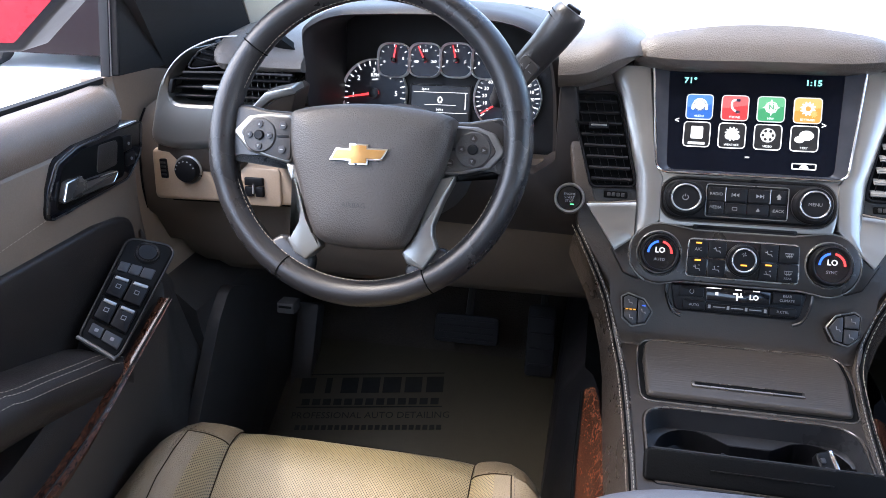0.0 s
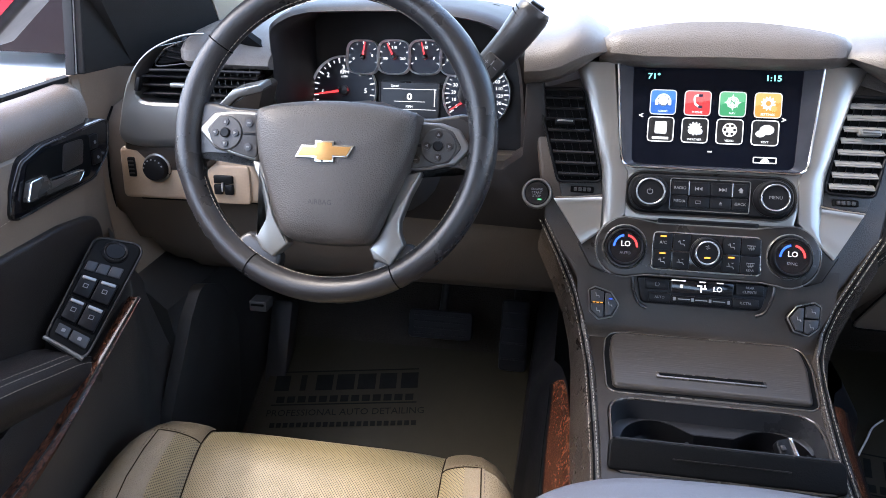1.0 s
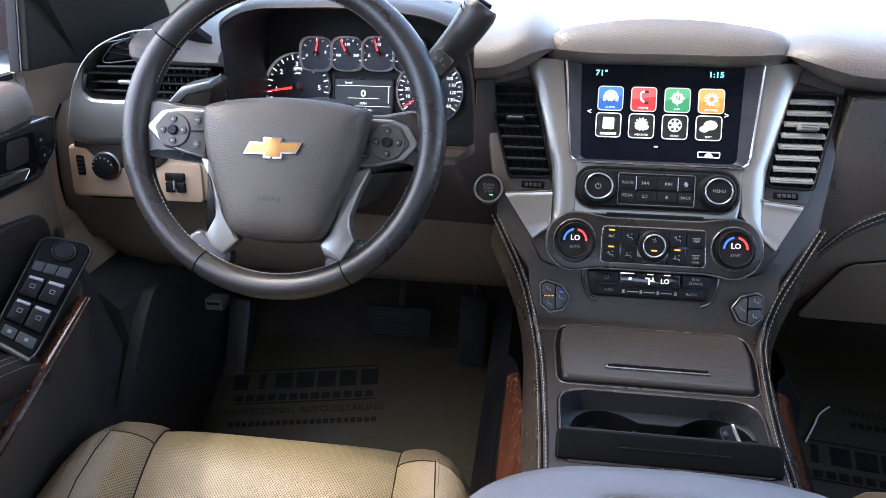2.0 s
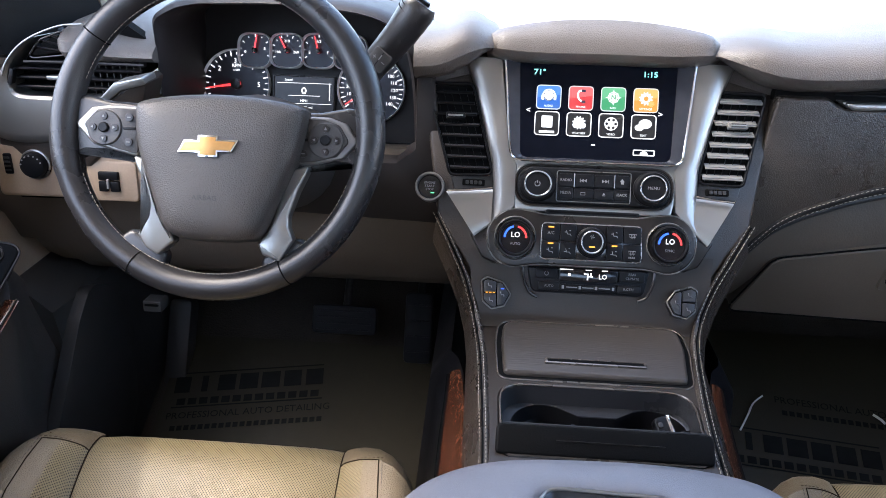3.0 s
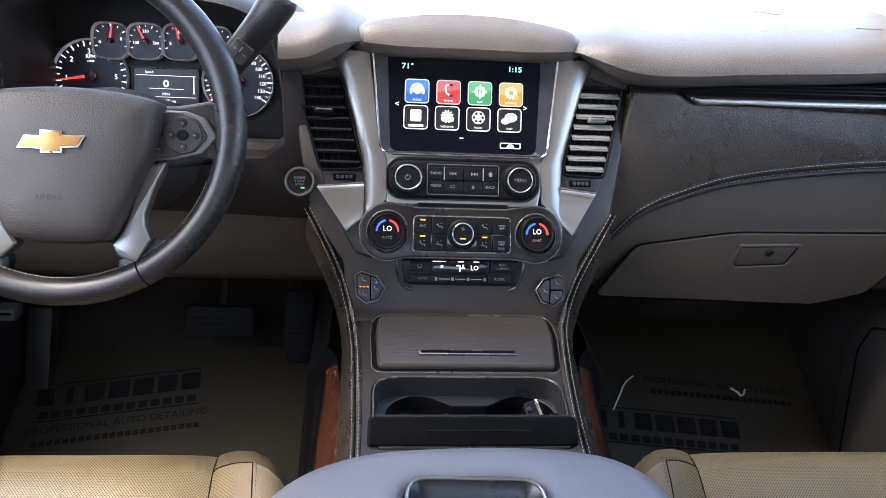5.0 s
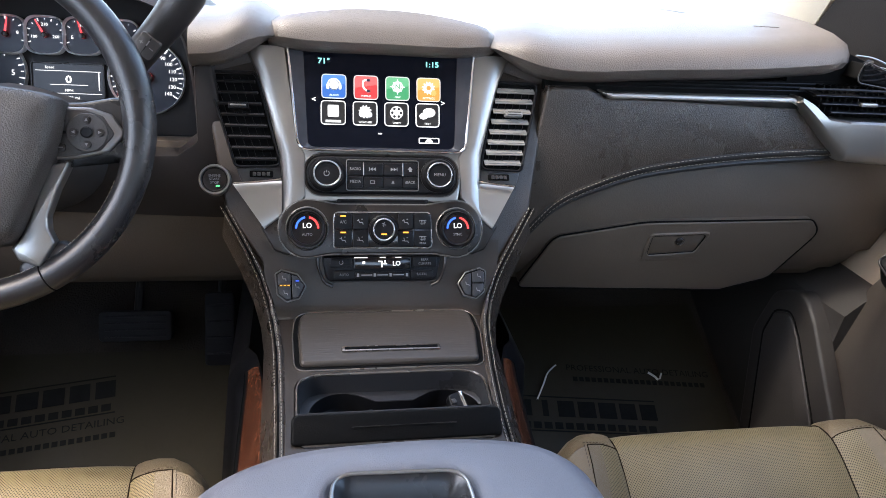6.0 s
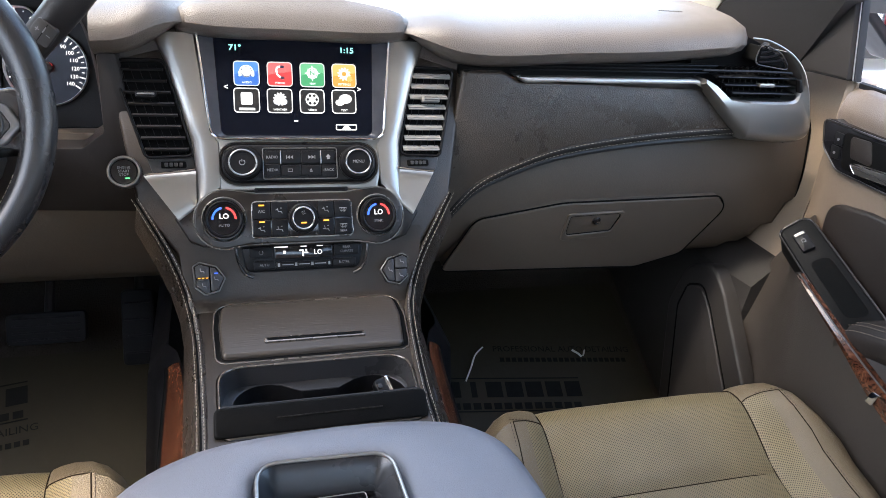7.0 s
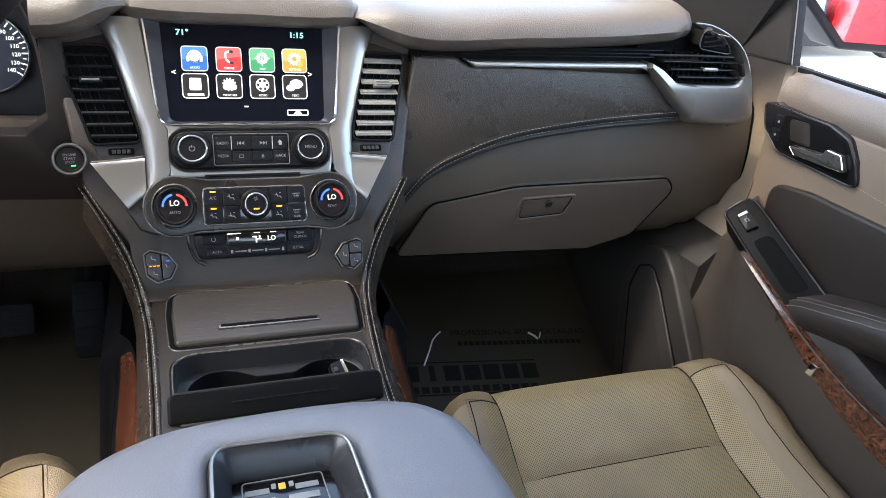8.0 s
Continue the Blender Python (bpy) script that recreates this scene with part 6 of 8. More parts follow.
    # badge: plain cross-shaped gold plate in a bright rim
    tie = [(-0.0325, -0.0085), (-0.0100, -0.0085), (-0.0100, -0.0125), (0.0115, -0.0125), (0.0115, -0.0070), (0.0265, -0.0070), (0.0335, 0.0065), (0.0110, 0.0065), (0.0110, 0.0105), (-0.0105, 0.0105), (-0.0105, 0.0050), (-0.0255, 0.0050)]
    M = at(W, 0.0095, -0.0205, 0.0455)
    bm = slab(tie, 0, 0.0040, M, 0.0008)
    part("badge_rim", bm, CHROME, w, "chrome badge rim")
    bm = slab(inset([Vector(q) for q in tie], 0.0019), 0.003, 0.0050, M, 0.0006)
    part("badge", bm, GOLD, w, "gold badge plate")
    lettering("AIRBAG", 0.0078, at(W, 0.0070, -0.0765, 0.0463), INK2, w, "caption")
    bm = slab(rpoly(rect(0.0070, -0.0635, 0.010, 0.0022), 0.0008), 0.0445, 0.0466, W)
    part("caption_mark", bm, INK2, w)
    # button pads
    padL = [(-0.160, 0.002), (-0.141, 0.0215), (-0.120, 0.0245), (-0.086, 0.0235), (-0.083, -0.0335), (-0.112, -0.027), (-0.138, -0.020)]
    padR = [(0.163, -0.007), (0.150, 0.013), (0.130, 0.0195), (0.1015, 0.0200), (0.092, -0.0350), (0.118, -0.0325), (0.147, -0.0255)]
    for o, cc in ((padL, (-0.1235, -0.0015)), (padR, (0.1275, -0.0065))):
        pad = thing_part("button_pad", w)
        oo = rpoly(o if o is padL else o[::-1], 0.007, 4)
        bm = slab(oo, -0.002, 0.0095, W, 0.003, True, 3)
        # right surround takes the darker copy, its shade put into the colour
        part("bezel", bm, SILVER if o is padL else PADSHADED, pad, "satin metal pad surround")
        k = 0.85
        ctr = Vector(((o[0][0] + o[3][0]) / 2, (o[1][1] + o[5][1]) / 2))
        inn = [ctr + Vector(((p[0] - ctr.x) * k + (0.005 if o is padL else -0.005), (p[1] - ctr.y) * 0.90)) for p in oo]
        bm = slab(inn, 0.004, 0.0112, W, 0.0015)
        part("plate", bm, DARKPLASTIC, pad)
        M = at(W, cc[0], cc[1], 0.0105)
        bm = bmesh.new()
        lathe(bm, [(0.0200, 0), (0.0200, 0.0015), (0.0188, 0.0026), (0, 0.0030)], M, 36)
        part("rocker_disc", bm, DARKPLASTIC, pad)
        bm = bmesh.new()
        lathe(bm, [(0.0058, 0.002), (0.0058, 0.0048), (0.0046, 0.0058), (0, 0.0055)], M, 24)
        part("middle_button", bm, BLACK, pad)
        for q in range(4):
            a = q * math.pi / 2
            bm = bmesh.new()
            lathe(bm, [(0.0042, 0.0022), (0.0040, 0.0042), (0, 0.0046)], M @ Matrix.Translation((0.0125 * math.cos(a), 0.0125 * math.sin(a), 0)), 16)
            key = part("button", bm, GUNMETAL, pad)
            bm = slab([(-0.0016, -0.0014), (0.0016, -0.0014), (0, 0.0018)], 0.0044, 0.0051, M @ Matrix.Translation((0.0125 * math.cos(a), 0.0125 * math.sin(a), 0)) @ pose(0, 0, 0, 0, 0, math.degrees(a) - 90))
            part("mark", bm, DIMINK, key)
        for v in (0.012, -0.0155):
            u = cc[0] + (0.0285 if o is padL else -0.0245)
            bm = bmesh.new()
            lathe(bm, [(0.0045, 0), (0.0043, 0.0025), (0, 0.0030)], at(W, u, cc[1] + v, 0.0105), 18)
            key = part("button", bm, GUNMETAL, pad)
            bm = slab(rect(0, 0, 0.0040, 0.0011), 0.0028, 0.0034, at(W, u, cc[1] + v, 0.0105))
            part("mark", bm, DIMINK, key)
        u = cc[0] + (0.0285 if o is padL else -0.0245)
        bm = slab(rpoly(rect(u, cc[1], 0.015, 0.0035), 0.0015), 0.010, 0.0120, W, 0.0006)
        part("divider", bm, BLACK, pad)
    # silver strips running down into the lower legs
    strip = [(-0.090, -0.031), (-0.078, -0.034), (-0.067, -0.056), (-0.0585, -0.092), (-0.0500, -0.108), (-0.039, -0.124), (-0.058, -0.1415), (-0.072, -0.134), (-0.0815, -0.119), (-0.0710, -0.098), (-0.0695, -0.085), (-0.0765, -0.060), (-0.086, -0.043)]
    stripR = [(0.112, -0.034), (0.092, -0.040), (0.083, -0.062), (0.0725, -0.095), (0.065, -0.111), (0.055, -0.124), (0.0615, -0.136), (0.081, -0.1425), (0.0955, -0.118), (0.0895, -0.104), (0.0890, -0.092), (0.0985, -0.064), (0.1060, -0.048)]
    for o in (strip, stripR):
        bm = slab(rpoly(o, 0.003, 3), -0.004, 0.0125, W, 0.003, True, 3)
        part("silver_spoke", bm, SILVER, w, "satin silver lower spoke")


# Shaded copy of the satin silver trim, for the right button pad.
PADSHADED = surface("shaded_satin_pad", (0.20, 0.20, 0.205), 0.32, metal=0.6, vary=0.05)
INK2 = plain("black_embossed_marks", (0.012, 0.012, 0.012), 0.5)
build_wheel()


# ---- pedals ----
def build_pedals():
    for name, x, y, z, wd, ht, lab in (("brake_pedal", -0.405, 1.36, 0.275, 0.125, 0.055, "wide black rubber brake pedal"), ("accelerator_pedal", -0.265, 1.40, 0.24, 0.055, 0.14, "tall black accelerator pedal")):
        p = thing(name, (x, y + 0.02, z), lab, "pedal")
        M = axes((x, y, z), (1, 0, 0), (0, 0.45, 0.9))
        bm = slab(rpoly(rect(0, 0, wd, ht), 0.010), -0.012, 0.008, M, 0.004, True)
        part("pad", bm, RUBBER, p)
        bm = bmesh.new()
        tube(bm, [M @ Vector((0, 0, -0.008)), M @ Vector((0, 0.12, -0.05)), M @ Vector((0, 0.30, -0.10))], 0.008, 8)
        part("arm", bm, DARKPLASTIC, p)
        for k in range(4):
            bm = slab(rpoly(rect(0, (k - 1.5) * ht * 0.22, wd * 0.84, 0.004), 0.001), 0.007, 0.010, M, 0.001)
            part("rib", bm, RUBBER, p)
    f = thing("foot_rest", (-0.742, 1.36, 0.16), "dark ribbed foot rest beside the pedals", "foot rest")
    M = axes((-0.742, 1.36, 0.22), (1, 0, 0), (0, 0.5, 0.866))
    bm = slab(rpoly(rect(0, -0.02, 0.046, 0.18), 0.012), -0.03, 0.006, M, 0.006, True)
    part("pad", bm, DARKPLASTIC, f)


build_pedals()


# ---- centre console ----
def build_console():
    con = thing("centre_console", (0, 0.75, 0.05), "dark brown centre console with burl wood sides and cup holders", "console")
    FLAT = axes((0, 0, 0), (1, 0, 0), (0, 1, 0))
    # side rails: leather edge, wood strip, lower carpeted side
    spine = [(1.075, 0.625, 0.203), (1.050, 0.585, 0.178), (1.034, 0.550, 0.160), (1.018, 0.520, 0.149), (0.985, 0.503, 0.141), (0.93, 0.499, 0.135), (0.85, 0.497, 0.131), (0.76, 0.495, 0.128), (0.60, 0.49, 0.126), (0.30, 0.48, 0.126)]
    left_spine = spine
    for s in (-1, 1):
        spine = left_spine if s < 0 else [(1.075, 0.625, 0.203), (1.050, 0.585, 0.176), (1.034, 0.550, 0.156), (1.018, 0.520, 0.143), (0.985, 0.503, 0.131), (0.93, 0.499, 0.1215), (0.85, 0.497, 0.111), (0.76, 0.495, 0.1035), (0.60, 0.49, 0.098), (0.30, 0.48, 0.098)]
        o2 = 0.007 if s < 0 else 0.020

        def rows(prof):
            out = []
            for k, (y, z, w) in enumerate(spine):
                f = min(1.0, max(0.0, (1.06 - y) / 0.16))
                out.append([Vector((s * (w + dx * lerp(0.45, 1, f)), y + (0.02 * (1 - f) if dz < -0.02 else 0), z + dz * lerp(0.8, 1, f))) for dx, dz in prof])
            return out
        bm = bmesh.new()
        loft(bm, rows([(-0.004, -0.012), (-0.004, 0.000), (0.0, 0.0035), (0.006, 0.002), (0.011, -0.008), (0.015 + o2 * 0.4, -0.028), (0.019 + o2 * 0.9, -0.052), (0.018 + o2, -0.062)]))
        part("leather_rail", bm, LEATHER, con, "dark brown leather rail with double stitching")
        top = [Vector((s * (w + 0.0015), y - 0.002, z + 0.0036)) for y, z, w in spine[:-1]]
        top2 = [Vector((s * (w + 0.0085), y - 0.002, z + 0.0020)) for y, z, w in spine[:-1]]
        stitches(spline(top, 5), con)
        stitches(spline(top2, 5), con)
        bm = bmesh.new()
        tube(bm, spline([Vector((s * (w + 0.005), y - 0.001, z + 0.0022)) for y, z, w in spine[:-1]], 5), 0.0012, 6)
        part("rail_seam", bm, VOID, con)
        # wood strip, narrow at its front end
        bm = bmesh.new()
        secs = []
        for y, z, k in ((0.995, 0.43, 0.12), (0.96, 0.43, 0.40), (0.90, 0.432, 0.75), (0.82, 0.432, 0.95), (0.72, 0.430, 1.0), (0.55, 0.427, 1.0), (0.32, 0.42, 1.0)):
            w = table(-y, [(-c[0], c[2]) for c in spine])
            w += o2
            secs.append([Vector((s * (w + dx), y, z + dz * k)) for dx, dz in ((0.016, 0.014), (0.0205, 0.010), (0.024 + 0.009 * k, -0.012), (0.026 + 0.016 * k, -0.028), (0.027 + 0.020 * k, -0.038), (0.030, -0.042))])
        loft(bm, secs, caps=True)
        part("wood_strip", bm, WOOD, con, "glossy red-brown burl wood strip")
        bm = bmesh.new()
        tube(bm, [p[4] + Vector((s * 0.002, 0, -0.004)) for p in secs], 0.003, 6)
        part("wood_edge", bm, VOID, con)
        bm = bmesh.new()
        secs = []
        for y, z, w in spine:
            w = min(w, 0.16) + o2
            secs.append([Vector((s * (w + dx), y, zz)) for dx, zz in ((0.014, min(z - 0.055, 0.435)), (0.044, 0.385), (0.066, 0.16))])
        secs.insert(0, [Vector((p.x, 1.50, p.z)) for p in secs[0]])
        loft(bm, secs)
        part("upper_side", bm, BLACK, con)
        bm = bmesh.new()
        loft(bm, [[q[2], q[2] + Vector((s * 0.003, 0, -0.05)), Vector((q[2].x + s * 0.006, q[2].y, 0.04))] for q in secs])
        part("lower_side", bm, CARPET, con)
    # deck round the bin and the cup well
    deck = [(-0.143, 1.010), (0.143, 1.010), (0.124, 0.93), (0.108, 0.80), (0.100, 0.30), (-0.126, 0.30), (-0.129, 0.80), (-0.135, 0.93)]
    well = rpoly([(-0.116, 0.878), (0.107, 0.878), (0.097, 0.756), (-0.114, 0.756)], [0.03, 0.03, 0.008, 0.008], 6)
    c = Vector((0, 0.80))
    bm = band(resample(deck, 96, c), resample(well, 96, c), 0.40, 0.498, FLAT, 0.003)
    part("deck", bm, GUNDECK, con, "dark brown satin console deck")
    # pale tube on the lip stands in for its highlight
    bm = bmesh.new()
    tube(bm, [Vector((p.x, p.y, 0.4985)) for p in resample(well, 96, c)], 0.0014, 6, closed=True)
    part("well_lip", bm, DECKEDGE, con)
    # foot of the stack, curving into the deck
    bm = bmesh.new()
    loft(bm, [[Vector((x * w, y, z)) for x in np.linspace(-1, 1, 9)] for y, z, w in ((1.0522, 0.590, 0.160), (1.0435, 0.572, 0.159), (1.0327, 0.5494, 0.157), (1.0218, 0.5269, 0.152), (1.0160, 0.5125, 0.149), (1.0100, 0.5035, 0.146), (1.0020, 0.4990, 0.144))])
    part("deck_front", bm, GUNDECK, con)
    # bin door: slightly domed dark grained panel with a slim handle
    bin_door = thing_part("bin_door", con)
    B = axes((0, 0.955, 0.504), (1, 0, 0), (0, 1, 0.10))
    o = rpoly([(-0.1115, -0.062), (0.106, -0.062), (0.1135, 0.0), (0.1110, 0.039), (-0.1115, 0.039), (-0.1145, 0.0)], [0.008, 0.008, 0.05, 0.016, 0.016, 0.05], 6)
    bm = slab(inset([Vector(q) for q in o], -0.0062), -0.008, 0.0012, B, 0.001)
    part("gap", bm, VOID, bin_door)
    # edge highlight of the bin frame, laid on as a pale tube
    bm = bmesh.new()
    tube(bm, [B @ Vector((p.x, p.y, 0.0012)) for p in inset([Vector(q) for q in o], -0.0066)], 0.0012, 6, closed=True)
    part("frame_edge", bm, DECKEDGE, bin_door)
    bm = slab(o, -0.006, 0.0075, B, 0.005, steps=4)
    part("panel", bm, BINWOOD, bin_door, "dark fine-grained bin door")
    bm = slab(rpoly(rect(-0.001, -0.0400, 0.122, 0.0092), 0.002), 0.004, 0.0098, B, 0.001)
    part("handle", bm, DECKEDGE, bin_door, "slim dark metal handle")
    bm = slab(rpoly(rect(-0.001, -0.0400, 0.115, 0.0042), 0.001), 0.009, 0.0103, B)
    part("handle_groove", bm, VOID, bin_door)
    # cup well
    cups = thing_part("cup_well", con)
    cc = Vector((-0.002, 0.838))
    outline = []
    for k in range(96):     # two round holders joined by a short gully
        a = 2 * math.pi * k / 96
        ca, sa = abs(math.cos(a)), abs(math.sin(a))
        q = 0.038 ** 2 - (0.062 * sa) ** 2
        d = 0.062 * ca + math.sqrt(q) if q > 0 else 0.0
        outline.append(cc + Vector((math.cos(a), math.sin(a))) * max(d, (0.019 if math.sin(a) > 0 else 0.026) / max(sa, 0.2)))
    edge = resample(well, 96, cc)
    bm = bmesh.new()
    loft(bm, [[Vector((p.x, p.y, 0.4725)) for p in edge], [Vector((*(cc + (p - cc) * 1.03), 0.4725)) for p in outline], [Vector((p.x, p.y, 0.4712)) for p in outline]], closed=True)
    part("liner", bm, WELLGREY, cups)
    bm = bmesh.new()
    loft(bm, [[Vector((p.x, p.y, 0.4713)) for p in outline], [Vector((*(cc + (p - cc) * 0.97), 0.452)) for p in outline], [Vector((*(cc + (p - cc) * 0.9), 0.448)) for p in outline], [Vector((*(cc + (p - cc) * 0.02), 0.448)) for p in outline]], closed=True)
    part("cup_hole", bm, BLACK, cups)
    bm = bmesh.new()
    loft(bm, [[Vector((p.x * k, 0.81 + (p.y - 0.81) * k, z)) for p in resample(well, 64, c)] for k, z in ((1.0, 0.496), (0.985, 0.484), (0.965, 0.4725))], closed=True)
    part("wall", bm, WELLGREY, cups)
    for x in (-0.064, 0.060):
        bm = bmesh.new()
        tube(bm, [Vector((x + 0.034, 0.846, 0.450)), Vector((x + 0.032, 0.842, 0.466)), Vector((x + 0.033, 0.840, 0.472))], 0.0030, 8)
        part("cup_grip", bm, RUBBER, cups)
    # hinged cover of the cup well, standing part open
    flap = thing_part("cup_cover", con)
    M = axes((-0.0095, 0.778, 0.521), (1, 0, 0), (0, 0.68, 0.73))
    o = rpoly([(-0.111, -0.031), (0.111, -0.031), (0.1105, 0.0), (-0.1105, 0.0)], [0.005, 0.005, 0.008, 0.008], 4)
    bm = slab(o, -0.007, 0.003, M, 0.003, True, 3)
    part("panel", bm, MATTEBLACK, flap, "dark plastic cup cover")
    bm = bmesh.new()
    tube(bm, [M @ Vector((x, 0.0, 0.0015)) for x in np.linspace(-0.104, 0.104, 6)], 0.0014, 6)
    part("bright_edge", bm, GUNMETAL, flap)
    bm = slab(rpoly(rect(0.006, -0.015, 0.110, 0.0012), 0.0008), 0.002, 0.0045, M, 0.0005)
    part("handle", bm, GUNMETAL, flap)


GUNDECK = surface("dark_brown_satin_deck", (0.036, 0.028, 0.022), 0.36, spec=0.4, grain=0.0003, scale=760, vary=0.1)
# Painted highlight for worn deck edges; also the metal of the bin handle.
DECKEDGE = surface("worn_satin_glint", (0.15, 0.128, 0.108), 0.25, metal=0.6)
MATTEBLACK = surface("matte_black_cover", (0.007, 0.007, 0.007), 0.45, spec=0.06, grain=0.0004, scale=900)
WELLGREY = surface("dark_grey_liner", (0.030, 0.030, 0.032), 0.32, spec=0.4, grain=0.0003, scale=900)
build_console()


def build_lid():
    lid = thing("console_armrest", (-0.03, 0.5, 0.49), "blue-grey padded console armrest lid with a shallow tray", "armrest")
    out = [(p.x, p.y) for p in spline([(-0.190, 0.30, 0), (-0.212, 0.40, 0), (-0.216, 0.58, 0), (-0.201, 0.652, 0), (-0.136, 0.697, 0), (-0.025, 0.709, 0), (0.074, 0.704, 0), (0.134, 0.680, 0), (0.160, 0.612, 0), (0.164, 0.42, 0), (0.140, 0.30, 0)], 5)]
    out = out + [(0.10, 0.20), (-0.16, 0.20)]
    tray = rpoly([(-0.088, 0.47), (0.036, 0.47), (0.031, 0.648), (-0.083, 0.652)], [0.01, 0.01, 0.020, 0.020], 6)
    c = Vector((-0.027, 0.545))
    O, I = resample(out, 120, c), resample(tray, 120, c)

    def ring(k, z, src=O):
        return [Vector((*(c + (p - c) * k), z)) for p in src]

    def grown(d, z):
        return [Vector((p.x, p.y, z)) for p in inset(I, -d)]
    bm = bmesh.new()
    loft(bm, [ring(0.93, 0.496), ring(0.985, 0.502), ring(1.0, 0.516), ring(0.995, 0.530), ring(0.975, 0.541), ring(0.935, 0.548), ring(0.87, 0.5515), grown(0.024, 0.5525), grown(0.012, 0.5515), grown(0.006, 0.548), grown(0.004, 0.543)], closed=True)
    part("pad", bm, LIDHIDE, lid, "blue-grey grained pad")
    bm = bmesh.new()
    loft(bm, [grown(0.0045, 0.546), grown(0.0035, 0.5535), grown(0.0015, 0.5555), grown(-0.001, 0.5535), grown(-0.005, 0.545), grown(-0.012, 0.535), grown(-0.015, 0.526)], closed=True)
    part("tray_rim", bm, TRAYGREY, lid, "dark satin tray rim")
    bm = bmesh.new()
    tube(bm, grown(0.0010, 0.5560), 0.0017, 8, closed=True)
    part("tray_bright_line", bm, SILVER, lid)
    bm = slab(inset(I, 0.008), 0.515, 0.527, Matrix())
    part("tray_floor", bm, GLOSS, lid)
    o = rpoly([(-0.064, 0.588), (0.010, 0.588), (0.008, 0.633), (-0.061, 0.633)], 0.004)
    bm = slab(o, 0.526, 0.5282, Matrix(), 0.0006)
    part("tray_label", bm, GLOSS, lid)
    bm = band(o, inset([Vector(q) for q in o], 0.0010), 0.527, 0.5288, Matrix())
    part("label_border", bm, LABEL, lid)
    for x, y, w, h, mat in ((-0.050, 0.592, 0.020, 0.006, LABEL), (-0.008, 0.592, 0.020, 0.006, LABEL), (-0.048, 0.580, 0.024, 0.007, LABEL), (-0.012, 0.580, 0.026, 0.007, LABEL), (-0.029, 0.595, 0.006, 0.007, AMBERINK), (-0.029, 0.571, 0.016, 0.002, LABEL), (-0.036, 0.596, 0.004, 0.006, LABEL), (-0.021, 0.596, 0.004, 0.006, LABEL)):
        bm = slab(rpoly(rect(x + 0.001, y + 0.028, w, h), 0.001), 0.528, 0.5288, Matrix())
        part("label_mark", bm, mat, lid)
    stitches([Vector((p.x, p.y, 0.5165)) for p in O[-16:] + O[:20]], lid, THREAD)
    bm = bmesh.new()
    tube(bm, [Vector((p.x, p.y, 0.5115)) for p in O], 0.0016, 6, closed=True)
    part("lid_seam", bm, VOID, lid)
    # box below the lid
    bm = slab(rpoly([(-0.150, 0.22), (0.125, 0.22), (0.124, 0.68), (-0.150, 0.68)], 0.02), 0.05, 0.500, Matrix(), 0.004)
    part("box", bm, DARKPLASTIC, lid)


TRAYGREY = surface("satin_tray_rim", (0.026, 0.027, 0.030), 0.28, metal=0.2)
AMBERINK = plain("amber_ink", (0.7, 0.45, 0.05), 0.5)
build_lid()


def build_fob():
    f = thing("key_fob", (0.068, 0.845, 0.455), "black key fob with a chrome bar in the cup holder", "key")
    M = axes((0.072, 0.834, 0.473), (0.95, 0.3, 0.1), (-0.25, 0.80, 0.45))
    bm = slab(rpoly(rect(0, -0.010, 0.020, 0.060), 0.006), -0.006, 0.006, M, 0.003, True, 3)
    part("case", bm, BLACK, f)
    bm = slab(rpoly(rect(0.006, 0.008, 0.005, 0.022), 0.002), 0.005, 0.0085, M, 0.0015)
    part("chrome_bar", bm, CHROME, f)
    for k in range(3):
        bm = slab(rpoly(rect(-0.005, 0.010 - 0.010 * k, 0.006, 0.006), 0.002), 0.005, 0.0075, M, 0.001)
        part("button", bm, DARKPLASTIC, f)


build_fob()


